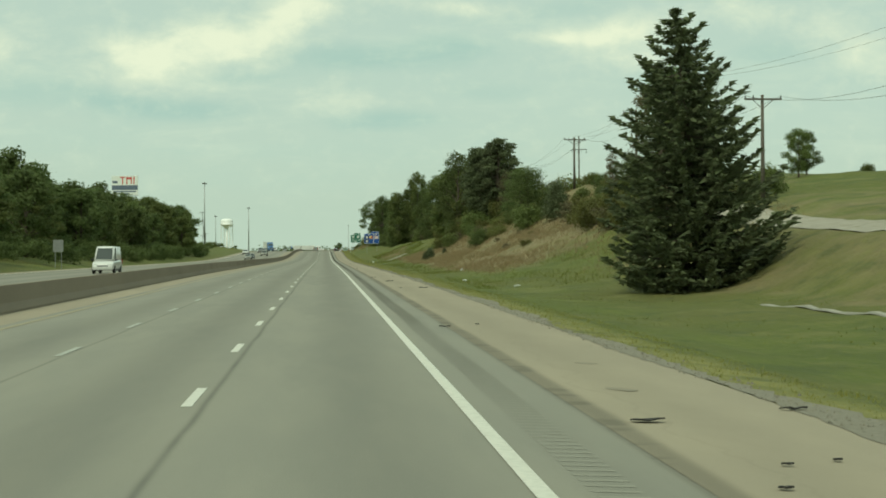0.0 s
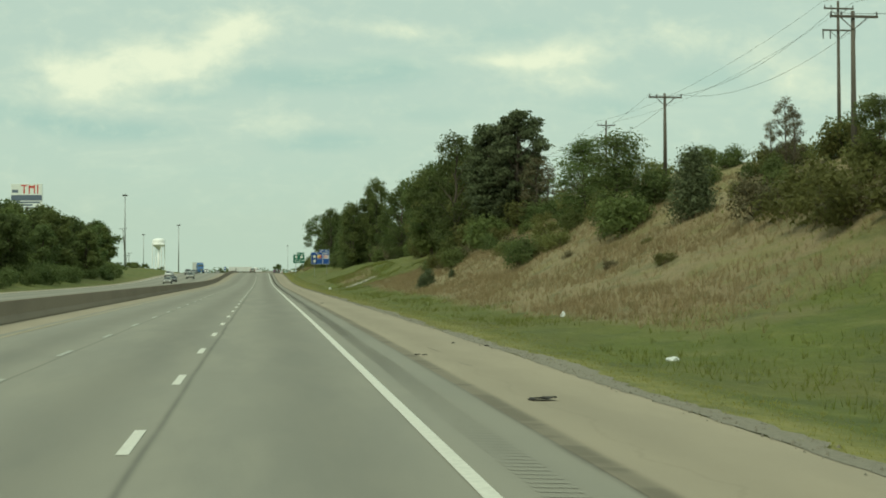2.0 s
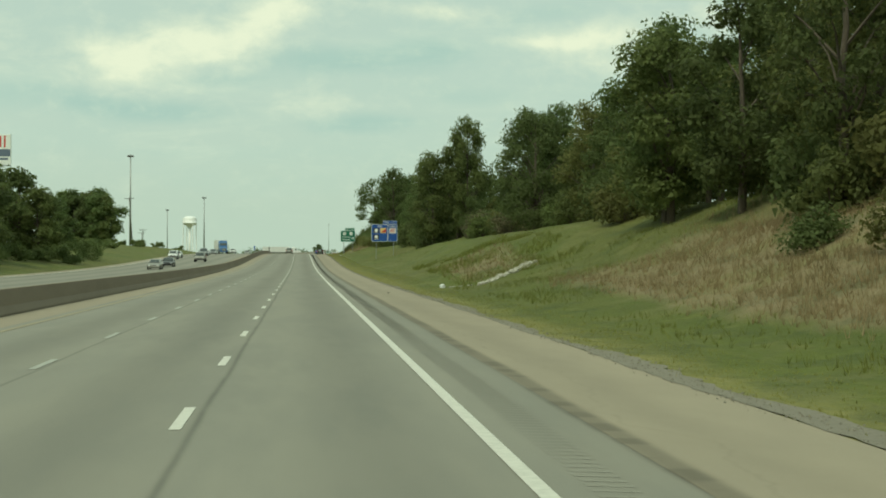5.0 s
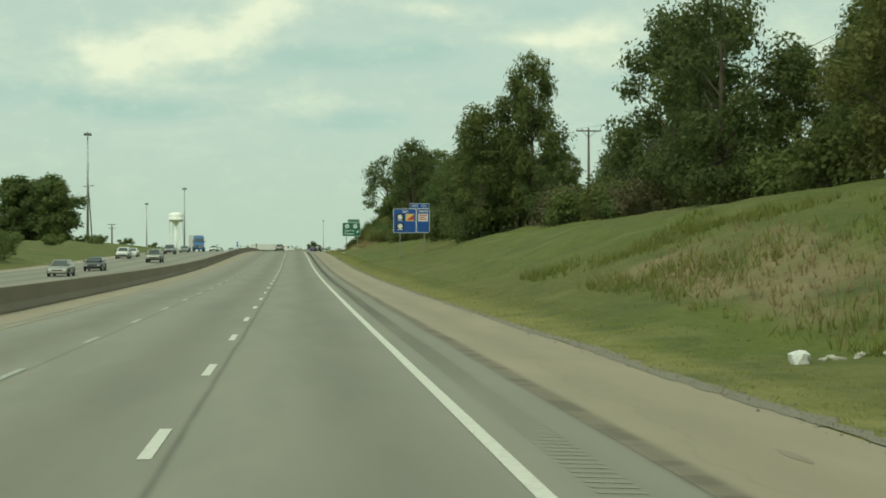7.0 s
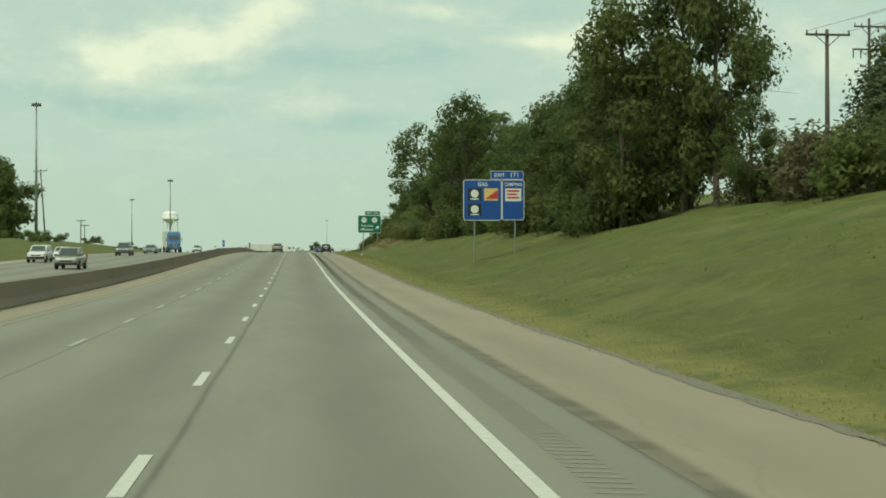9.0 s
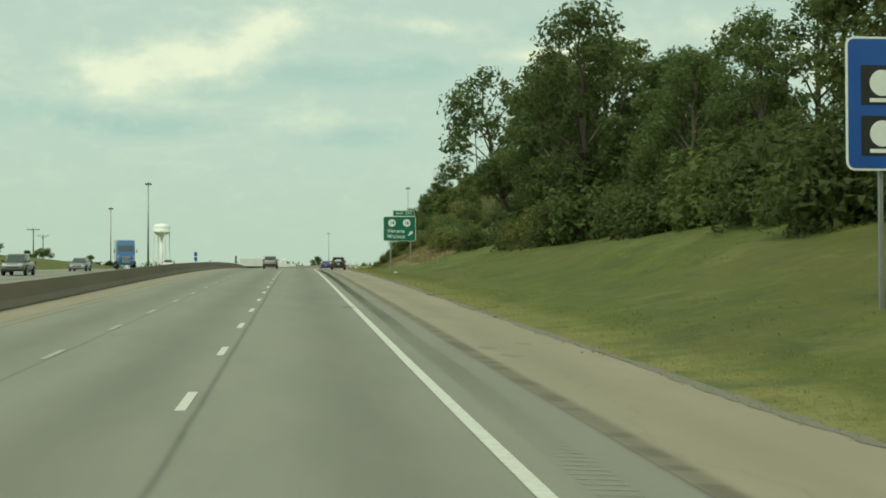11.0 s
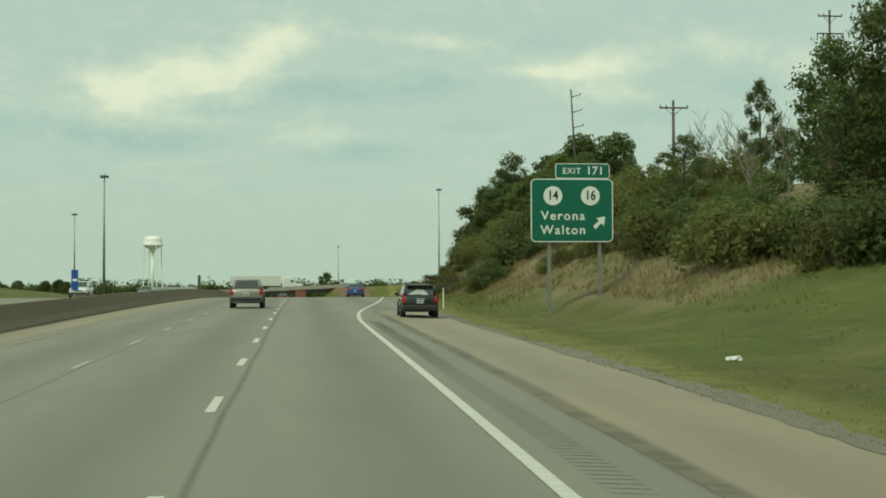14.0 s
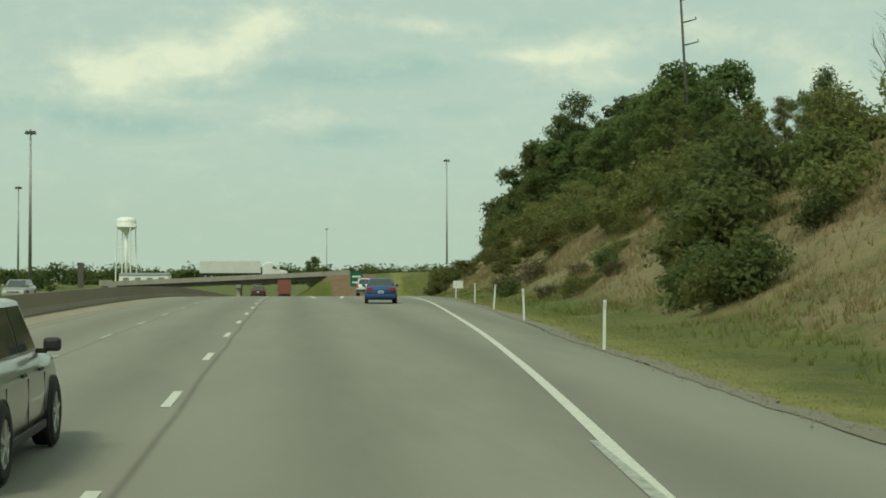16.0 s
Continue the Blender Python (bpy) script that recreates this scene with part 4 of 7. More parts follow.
def leaf_cloud(rng, blobs, n, size, flat=0.5, droop=0.0):
    """Many small bent leaves, scattered through the outer shells of clumps (centre, radii)."""
    vol = np.array([b[1][0] * b[1][1] * b[1][2] for b in blobs]) ** 0.7
    pick = rng.choice(len(blobs), n, p=vol / vol.sum())
    c = np.array([b[0] for b in blobs])[pick]
    r = np.array([b[1] for b in blobs])[pick]
    d = rng.normal(size=(n, 3))
    d /= np.linalg.norm(d, axis=1)[:, None]
    rad = rng.random(n) ** 0.42
    lump = 1 + 0.22 * np.sin(d[:, 0] * 5 + c[:, 0] * 3) * np.sin(d[:, 1] * 4 + c[:, 1]) + 0.15 * np.sin(d[:, 2] * 7 + c[:, 2])
    p = c + d * r * (rad * lump)[:, None]
    nrm = d + rng.normal(size=(n, 3)) * flat + np.array([0, 0, 0.35])
    nrm /= np.linalg.norm(nrm, axis=1)[:, None]
    t = np.cross(nrm, rng.normal(size=(n, 3)))
    t /= np.linalg.norm(t, axis=1)[:, None]
    b = np.cross(nrm, t)
    s = size * (0.55 + 0.9 * rng.random(n))[:, None]
    w = s * (0.42 + 0.3 * rng.random(n))[:, None]
    tip = p + t * s + np.array([0, 0, -droop]) * s
    v = np.stack([p - t * s * .6 + b * w, tip, p - t * s * .5 - b * w], 1)
    return v.reshape(-1, 3)


def leaves_part(name, verts, mat, parent, label=""):
    k = len(verts) // 3
    f = np.arange(k * 3).reshape(k, 3)
    return from_arrays(name, verts, f, mat, parent, label)


def limbs(bm, rng, height, blobs, r0, base=(0, 0, 0), lean=0.03):
    """A tapered, slightly crooked trunk with limbs out to the clumps."""
    pts = [Vector(base)]
    n = 7
    for i in range(1, n + 1):
        u = i / n
        pts.append(Vector((base[0] + rng.normal() * lean * height * u * .5, base[1] + rng.normal() * lean * height * u * .5, base[2] + height * u)))
    for i in range(n):
        rod(bm, pts[i], pts[i + 1], r0 * (1 - .85 * i / n), r0 * (1 - .85 * (i + 1) / n), 7)
    for c, r in blobs:
        c = Vector(c)
        zz = max(base[2] + height * .22, c.z - max(1.0, abs(c.x - base[0]) + abs(c.y - base[1])) * .8)
        u = min(1.0, max(0.0, (zz - base[2]) / height))
        i = min(n - 1, int(u * n))
        s = pts[i].lerp(pts[i + 1], u * n - i)
        mid = s.lerp(c, .55) + Vector((rng.normal() * .2, rng.normal() * .2, .25))
        ra = r0 * .42 * (1 - .6 * u)
        rod(bm, s, mid, ra, ra * .6, 4)
        rod(bm, mid, c, ra * .6, ra * .2, 4)
        for _ in range(2):
            e = c + Vector((rng.normal() * r[0] * .6, rng.normal() * r[1] * .6, rng.normal() * r[2] * .5))
            rod(bm, mid.lerp(c, .5), e, ra * .3, ra * .08, 3)


def make_tree(seed, height, spread, mat, leaves, size, open_crown=0.0, low=0.2, label="tall green broadleaf tree on the roadside bank"):
    """A broadleaf tree; its crown is a stack of uneven clumps with gaps."""
    rng = np.random.default_rng(seed)
    t = thing("tree", label, "tree", group="roadside trees")
    blobs = []
    n = int(15 + 9 * rng.random())
    for i in range(n):
        u = low + (1.02 - low) * (i + rng.random() * .8) / n
        prof = math.sin(math.pi * min(1, max(0.0, (u - low) / (1.06 - low))) ** .8) ** .7
        rr = spread * prof * (0.35 + .65 * rng.random())
        a = i * 2.4 + rng.random()
        br = height * (.085 + .055 * rng.random()) * (1 - open_crown * .35)
        blobs.append(((rr * math.cos(a), rr * math.sin(a), height * u - br * .6), (br * 1.15, br * 1.15, br * .85)))
    bm = bmesh.new()
    limbs(bm, rng, height * .93, blobs, height * .018 + .04)
    part("trunk", bm, M_BARK, t, "grey-brown branching trunk")
    leaves_part("crown", leaf_cloud(rng, blobs, leaves, size), mat, t, "uneven leafy crown")
    return t


def make_bush(seed, height, spread, mat, leaves, size, label="dense green bush on the hillside"):
    rng = np.random.default_rng(seed)
    t = thing("bush", label, "bush", group="hillside bushes")
    blobs = []
    for i in range(16):
        a, rr = rng.random() * 6.28, spread * math.sqrt(rng.random()) * .75
        h = height * (.45 + .5 * rng.random()) * (1 - .45 * (rr / spread) ** 2)
        br = height * (.22 + .12 * rng.random())
        if i > 10:
            h, rr = br * .9, spread * (.45 + .3 * rng.random())
        blobs.append(((rr * math.cos(a), rr * math.sin(a), max(br * .6, h - br * .5)), (br * 1.2, br * 1.2, br)))
    bm = bmesh.new()
    for c, r in blobs:
        rod(bm, (c[0] * .2, c[1] * .2, -.1), c, .05, .02, 5)
    part("stem", bm, M_BARK, t)
    leaves_part("foliage", leaf_cloud(rng, blobs, leaves, size), mat, t)
    return t


def make_cedar(seed, height, spread, mat, leaves, label="narrow dark cedar on the dry slope"):
    rng = np.random.default_rng(seed)
    t = thing("cedar", label, "cedar tree", group="slope cedars")
    bm = bmesh.new()
    rod(bm, (0, 0, -.1), (0, 0, height * .95), height * .02 + .02, .01, 6)
    part("trunk", bm, M_BARK, t)
    blobs = []
    for i in range(16):
        u = .08 + .9 * i / 16
        rr = spread * (1 - u) ** .5 * .45
        a = i * 2.4
        br = spread * (.34 + .26 * (1 - u) ** .6)
        blobs.append(((rr * math.cos(a), rr * math.sin(a), height * u), (br, br, br * 1.2)))
    leaves_part("foliage", leaf_cloud(rng, blobs, leaves, .085, .7), mat, t)
    return t


def make_pine(seed, height, spread, mat, label="tall dark pine with layered rounded crown"):
    """A tree with flat, layered tufts, as of an old pine."""
    rng = np.random.default_rng(seed)
    t = thing("pine_tree", label, "pine tree", group="roadside pines")
    blobs = []
    for i in range(38):
        u = .26 + .74 * i / 38
        rr = spread * (1 - ((u - .62) / .5) ** 2) * (.45 + .55 * rng.random())
        a = i * 2.4 + rng.random() * .8
        br = height * (.050 + .045 * rng.random())
        blobs.append(((rr * math.cos(a), rr * math.sin(a), height * u - .3), (br * 1.3, br * 1.3, br * .72)))
    bm = bmesh.new()
    limbs(bm, rng, height * .95, blobs, height * .02 + .05, lean=.02)
    part("trunk", bm, M_BARK, t)
    leaves_part("crown", leaf_cloud(rng, blobs, 21000, .145, .9), mat, t, "dark needle tufts in layers")
    return t


def make_dead(seed, height, spread, label="bare grey-brown leafless tree"):
    rng = np.random.default_rng(seed)
    t = thing("bare_tree", label, "tree", group="bare trees")
    bm = bmesh.new()

    def grow(p, d, length, r, depth):
        e = p + d * length
        rod(bm, p, e, r, r * .6, 5 if depth else 7)
        if depth >= 4:
            return
        for _ in range(3 if depth else 6):
            nd = (d + Vector((rng.normal() * .45, rng.normal() * .45, .1 + rng.random() * .2))).normalized()
            grow(p.lerp(e, .45 + .55 * rng.random()), nd, length * (.55 + .25 * rng.random()), r * .5, depth + 1)

    grow(Vector((0, 0, -.1)), Vector((0, 0, 1)), height * .42, height * .014 + .02, 0)
    part("branchwork", bm, M_PALEBARK, t, "pale leafless branches")
    return t


def make_spruce(seed, height, spread):
    """A big conifer: whorls of boughs that sag and turn up at their tips, hung with needle sprays."""
    rng = np.random.default_rng(seed)
    t = thing("spruce_tree", "tall dark green spruce with layered drooping boughs on the grass", "spruce tree")
    bm = bmesh.new()
    rod(bm, (0, 0, -.3), (0.2, 0, height * .55), .26, .15, 10)
    rod(bm, (0.2, 0, height * .55), (-.15, 0, height), .15, .015, 8)
    part("trunk", bm, M_BARK, t)
    quads = []
    boughs = bmesh.new()
    levels = 30
    for k in range(levels):
        u = k / (levels - 1)
        z = .6 + (height - .8) * u ** .95
        reach = spread * 1.03 * (1 - u) ** .55 * (.93 + .12 * rng.random()) + .25
        if u < .12:
            reach *= .82 + u * 1.5
        m = max(5, int(11 * (1 - u) + 4))
        for j in range(m):
            a = 2 * math.pi * (j + rng.random() * .7) / m + k * .7
            L = reach * (.62 + .45 * rng.random())
            sag = .10 + .10 * rng.random()
            steps = max(4, int(L / .28))
            prev = None
            for s in range(steps + 1):
                q = s / steps
                rad = L * q
                zz = z + L * (.10 * q - sag * math.sin(q * math.pi * .85) + .30 * max(0, q - .62) ** 1.3)
                p = np.array([rad * math.cos(a), rad * math.sin(a), zz])
                if prev is not None and s % 3 == 0:
                    rod(boughs, tuple(prev), tuple(p), .03 * (1 - q) + .012, .03 * (1 - q) + .008, 4)
                    prev = p
                if prev is None:
                    prev = p
                if q < .18 and u < .8:
                    continue
                wide = (.16 + .34 * math.sin(min(1, q * 1.15) * math.pi) ** .8) * (.5 + .5 * (1 - u)) * min(1.3, L / 2.2 + .35)
                for _ in range(8):
                    side = rng.normal() * wide * .7
                    c = p + np.array([-math.sin(a) * side, math.cos(a) * side, -abs(rng.normal()) * .16 - abs(side) * .10])
                    da = a + side * 1.1 + rng.normal() * .5
                    d = np.array([math.cos(da), math.sin(da), -.15 + .35 * (q > .75) + rng.normal() * .25])
                    d /= np.linalg.norm(d)
                    nn = np.cross(d, rng.normal(size=3))
                    nn /= np.linalg.norm(nn)
                    ln, w = .22 + .16 * rng.random(), .075 + .06 * rng.random()
                    quads.append([c - d * ln * .7 + nn * w, c + d * ln, c - d * ln * .7 - nn * w])
    part("bough_wood", boughs, M_BARK, t)
    leaves_part("needles", np.array(quads).reshape(-1, 3), M_NEEDLE, t, "dark green needle sprays")
    return t


def place(ob, x, y, s=1.0, sz=None, rz=0.0, z=None, label="", lean=0.0):
    m = pose(x, y, (sit(x, y) if z is None else z) - 0.06, lean, 0, rz) @ Matrix.Diagonal((s, s, s if sz is None else sz, 1))
    c = copy_thing(ob, m)
    if label:
        c["label"] = label
    return c


# patterns are grown once, at unit places out of use, then set down and the patterns removed
PATTERN = {
    "oak": [make_tree(11, 12, 4.2, M_LEAF[0], 10000, .172), make_tree(12, 12, 3.6, M_LEAF[1], 9600, .168, .2), make_tree(13, 12, 4.6, M_LEAF[0], 10000, .174, 0, .12), make_tree(14, 12, 3.4, M_LEAF[2], 9400, .168, .1, .12)],
    "open": [make_tree(21, 12, 3.2, M_LEAF[0], 6200, .15, .8, .3, "tall airy broadleaf tree with gaps in its crown"), make_tree(22, 12, 3.0, M_LEAF[1], 5800, .15, 1.0, .34, "tall airy broadleaf tree with gaps in its crown")],
    "round": [make_tree(26, 8, 1.7, M_LEAF[0], 11000, .095, 0, .03, "rounded dark tree standing above the dry slope"), make_tree(27, 8, 1.6, M_LEAF[0], 11000, .095, 0, .03, "rounded dark tree standing above the dry slope")],
    "woods": [make_tree(15, 12, 4.4, M_LEAF[0], 5200, .29, 0, .1), make_tree(16, 12, 4.0, M_LEAF[0], 5000, .28, .1, .12), make_tree(17, 12, 4.6, M_LEAF[1], 5200, .29, 0, .1)],
    "bush": [make_bush(31, 3, 2.0, M_LEAF[1], 2500, .142), make_bush(32, 3, 2.3, M_LEAF[2], 2500, .142, "olive green bush on the hillside"), make_bush(33, 3, 1.8, M_LEAF[0], 2500, .142, "dark green bush on the hillside"), make_bush(34, 3, 2.5, M_BROWNLEAF, 2300, .125, "brown dry brush on the hillside")],
    "cedar": [make_cedar(41, 3, .8, M_CEDAR, 2200), make_cedar(42, 4, 1.6, M_NEEDLE, 9000, "dark rounded cedar bush on the slope")],
    "pine": [make_pine(51, 12, 3.0, M_NEEDLE), make_pine(52, 12, 2.7, M_NEEDLE)],
    "thin": [make_tree(24, 11, 2.8, M_BROWNLEAF, 3200, .13, .9, .3, "thin tree with brown twigs and few leaves"), make_tree(23, 12, 3.7, M_LEAF[0], 4600, .175, .7, .40, "tall broadleaf tree with a high spreading crown")],
    "bare": [make_dead(61, 9, 3), make_dead(62, 8, 3)],
}
rng = np.random.default_rng(77)


def scatter(kind, count, xr, yr, top, label="", which=None, squash=1.0):
    """Sets plants in a strip of the plan; top: their heights."""
    native = {"oak": 12, "woods": 12, "open": 12, "bush": 3, "cedar": 3, "pine": 12, "bare": 9}[kind]
    for i in range(count):
        x = xr[0] + (xr[1] - xr[0]) * rng.random()
        y = yr[0] + (yr[1] - yr[0]) * (i + rng.random()) / count
        h = top[0] + (top[1] - top[0]) * rng.random()
        pats = PATTERN[kind]
        p = pats[(which[i % len(which)] if which else int(rng.integers(len(pats))))]
        s = h / native
        place(p, x, y, s * squash * (.9 + .25 * rng.random()), s, rng.random() * 360, label=label)


def thicket(count, xr, yr, top, leaf, leaves=1900):
    """A belt of interlaced brush that nobody could count."""
    vs = []
    for i in range(count):
        x = xr[0] + (xr[1] - xr[0]) * rng.random()
        y = yr[0] + (yr[1] - yr[0]) * (i + rng.random()) / count
        h = top[0] + (top[1] - top[0]) * rng.random()
        z = sit(x, y)
        blobs = []
        for _ in range(8):
            a, rr = rng.random() * 6.28, h * .7 * math.sqrt(rng.random())
            br = h * (.2 + .14 * rng.random())
            blobs.append(((x + rr * math.cos(a), y + rr * math.sin(a), z + max(br * .5, h * (.3 + .6 * rng.random()) - br * .5)), (br * 1.25, br * 1.25, br)))
        vs.append(leaf_cloud(rng, blobs, leaves, .15 * (h / 3) ** .5))
    ob = leaves_part("brush", np.concatenate(vs), M_LEAF[leaf], None)
    return tagged(ob, ("deep", "mid", "olive")[leaf] + " green tangled brush covering the bank", "brush", kind="stuff")


spruce = make_spruce(3, 16.3, 5.7)
spruce.matrix_basis = pose(21.75, 80, sit(21.75, 80) - .1, 0, -4.5, 0) @ pose(0, 0, 0, 0, 0, 40)

# first hill: brush and trees above the dry slope
thicket(9, (25, 31), (112, 142), (1.8, 3.2), 2)
scatter("bush", 4, (26, 31), (118, 150), (1.8, 2.8), which=[3])
scatter("open", 1, (31, 33), (122, 130), (11.5, 12.5), label="feathery green tree at the top of the slope")
for x, y, k in ((30.2, 124, 1.05), (32.6, 131, 1.12), (33.5, 127, .95)):
    place(PATTERN["thin"][0], x, y, k, k * 1.02, 90 * x, label="thin tree with brown twigs and few leaves")
scatter("bare", 2, (31, 36), (116, 128), (8.5, 10.5))
scatter("open", 2, (31, 35), (118, 128), (8.5, 10))
scatter("bush", 14, (30, 38), (112, 166), (1.8, 3.0), which=[0, 1, 2, 1, 3])
scatter("bush", 4, (29, 32), (140, 178), (.8, 1.5), which=[1, 3])
scatter("bush", 7, (35, 42), (160, 205), (1.0, 1.8), which=[0, 1, 2])
scatter("bush", 4, (31.5, 34), (158, 174), (1.3, 2.2), which=[2, 0])
place(PATTERN["cedar"][1], 26.3, 158, 1.15, 1.05, 10)
place(PATTERN["cedar"][0], 27.4, 159.4, .85, .8, 110)
place(PATTERN["open"][1], 32.0, 133, .52, .50, 20, label="feathery spreading tree on the crest of the slope")
place(PATTERN["open"][0], 31.0, 137, .42, .42, 120, label="feathery spreading tree on the crest of the slope")
place(PATTERN["oak"][1], 31.6, 143, .42, .36, 60, label="low round tree on the crest of the slope")
for x, y, k in ((32.8, 158, .42), (33.4, 161, .46), (33.9, 165, .33)):
    place(PATTERN["thin"][0], x, y, k * .8, k, 70 * x, label="spindly sapling with few leaves on the crest")
for k, (x, y, wide, top) in enumerate(((26.6, 189, 1.35, 14.8), (25.2, 172.5, 1.3, 13.7))):
    place(PATTERN["round"][k], x, y, wide, (top - sit(x, y)) / 8.0, 70 * k)
scatter("bush", 6, (25, 29), (168, 200), (1.8, 3.0), which=[0, 2, 1])
scatter("bush", 6, (29, 34), (178, 204), (.9, 1.6), which=[1, 3, 0])
scatter("bush", 4, (20, 25), (140, 172), (.5, .9), which=[1, 3])
scatter("bush", 10, (18, 24), (176, 240), (1.4, 2.6), which=[1, 2, 0, 3])
scatter("bush", 13, (28, 38), (200, 262), (2.0, 3.8), which=[0, 1, 3, 1, 2, 3])
for x, y, h in ((15.2, 206.5, 1.7), (15.9, 208.5, 1.9), (17.6, 204, .9)):
    place(PATTERN["cedar"][1], x, y, h / 3.2, h / 5, 33 * x)
# the tall group of pines and the trees after it
place(PATTERN["pine"][0], 28.8, 232, 1.15, 1.16, 0)
place(PATTERN["pine"][1], 26.2, 235, 1.1, 1.12, 120)
place(PATTERN["pine"][1], 27.6, 238, 1.0, 1.1, 250)
place(PATTERN["open"][0], 23.2, 243, 1.0, 1.25, 60)
place(PATTERN["oak"][0], 24.5, 278, 1.0, 1.14, 15)
place(PATTERN["oak"][2], 26.6, 344, 1.0, 1.12, 75)
place(PATTERN["bush"][0], 22.8, 243, 1.1, 1.2, 0)
place(PATTERN["bush"][2], 23.8, 247, 1.3, 1.5, 90)
place(PATTERN["thin"][0], 29.8, 226, .9, (16.8 - sit(29.8, 226)) / 11.2, 0, label="bare brown-twigged tree beside the pines")
place(PATTERN["thin"][0], 31.6, 229, .7, (15.6 - sit(31.6, 229)) / 11.2, 50, label="bare brown-twigged tree beside the pines")
scatter("bush", 6, (22, 29), (186, 240), (1.2, 2.3), which=[1, 1, 0])
scatter("bush", 6, (25, 31), (224, 240), (3.0, 4.2), which=[2, 0, 1])
place(PATTERN["bare"][1], 33, 221, .7, .8, 140)
scatter("oak", 9, (24, 33), (246, 285), (10.5, 13.5))
scatter("oak", 10, (27, 40), (285, 335), (10.5, 13.8))
scatter("bush", 10, (25, 34), (255, 335), (2.5, 4.5), which=[0, 1, 2])
scatter("oak", 10, (31, 44), (326, 362), (8.5, 12.5))
scatter("oak", 3, (30, 34), (368, 377), (14.5, 16.5), which=[2, 0, 1], squash=.85)
scatter("bush", 20, (27, 36), (336, 430), (2.5, 5.0), which=[0, 2, 3, 1])
scatter("bush", 16, (29, 36), (376, 416), (2.6, 4.4), which=[3, 2, 1, 3])
scatter("cedar", 5, (33, 40), (392, 420), (4.5, 6.5), which=[1], label="small dark conifer behind the brush")
scatter("oak", 3, (38, 46), (400, 430), (8, 10))
place(PATTERN["oak"][0], 27.6, 415, .5, .55, 0, label="small dark tree on the bank")
# trees round the blue sign
place(PATTERN["oak"][2], 25.2, 441, 1.0, 1.12, 40)
place(PATTERN["oak"][0], 23.8, 449, .95, 1.0, 130)
place(PATTERN["oak"][1], 28.2, 424, .95, 1.72, 20)
place(PATTERN["open"][1], 26.8, 427, 1.1, 1.5, 20)
place(PATTERN["oak"][2], 27.5, 428, 1.15, 1.35, 70)
place(PATTERN["oak"][1], 22.8, 428, 1.15, 1.34, 110)
place(PATTERN["oak"][0], 22.6, 437, .9, 1.05, 200)
scatter("oak", 11, (25.5, 33), (438, 470), (9, 13), which=[0, 2, 0, 1])
scatter("bush", 22, (21, 25), (428, 505), (2.8, 5.0), which=[2, 2, 0, 2])
scatter("oak", 6, (23, 33), (470, 520), (6, 8.5))
scatter("open", 6, (21, 28), (506, 540), (14.5, 18))
scatter("open", 5, (22, 30), (470, 506), (10, 13))
scatter("open", 2, (21, 24), (512, 534), (14, 16.5))
scatter("oak", 3, (22, 27), (524, 539), (7, 10), which=[1, 3, 0])
leaning = copy_thing(PATTERN["thin"][1], pose(20.6, 537, sit(20.6, 537) - .1, 0, -12, 0) @ pose(0, 0, 0, 0, 0, 30) @ Matrix.Diagonal((1.4, 1.4, 1.4, 1)))
leaning["label"] = "tall broadleaf tree leaning out over the bank"
place(PATTERN["open"][1], 25.0, 540, 1.3, 1.3, 200)
place(PATTERN["bush"][2], 21.6, 541, 1.5, 1.5, 0)
place(PATTERN["bush"][0], 22.0, 536, 1.6, 1.7, 50)
place(PATTERN["oak"][1], 24.0, 541, .95, .8, 77)
scatter("bush", 18, (20, 24), (500, 546), (2.8, 5.2), which=[1, 0, 2])
place(PATTERN["oak"][0], 26.2, 503, 1.05, 1.0, 15)
place(PATTERN["oak"][2], 29.5, 508, 1.1, 1.1, 80)
place(PATTERN["oak"][0], 25.0, 494, .9, .85, 150)
# trees on the shoulder of the hill beyond the bank
place(PATTERN["oak"][2], 29.5, 590, .72, .78, 120)
place(PATTERN["oak"][1], 31.5, 588, .8, .95, 200)
place(PATTERN["oak"][0], 33.0, 583, .85, 1.05, 250)
# hill at the exit
scatter("bush", 14, (17.8, 20.8), (563, 592), (2.4, 3.5), which=[2, 1, 2, 2, 1], label="dense dark thicket bush behind the exit sign")
# the wooded top of the hill behind the exit sign
scatter("woods", 9, (64, 80), (655, 702), (14, 18.5), label="broad green tree on the hilltop")
scatter("oak", 5, (58, 72), (672, 706), (7, 10), which=[1, 3])
place(PATTERN["open"][1], 64.4, 710, .9, 1.45, 30, label="tall thin tree with a sparse crown on the hilltop")
scatter("bare", 3, (58, 63), (702, 716), (9, 13))
thicket(18, (36, 60), (622, 690), (1.0, 2.0), 0)
scatter("bush", 7, (34, 45), (584, 606), (3.6, 4.8), which=[3])
scatter("bush", 10, (22, 34), (596, 634), (1.4, 2.3), which=[2, 0, 1])
thicket(36, (23, 36), (612, 800), (2.2, 4.2), 2)
scatter("bush", 12, (17, 24), (604, 700), (.9, 1.9), which=[1, 1, 3, 2])
thicket(13, (20, 28), (690, 800), (1.4, 3.2), 2)
scatter("woods", 22, (33, 44), (722, 812), (7, 10.5), which=[2, 1, 2, 0], label="broad green tree on the hill beyond the exit")
scatter("woods", 9, (33, 43), (772, 828), (9, 12), which=[1, 0, 2], label="broad green tree on the hill beyond the exit")
thicket(14, (27, 36), (770, 850), (2.2, 4.2), 0)
scatter("open", 4, (36, 44), (735, 800), (8, 10))
scatter("woods", 8, (30, 41), (752, 786), (6, 9), label="broad green tree on the hill beyond the exit")
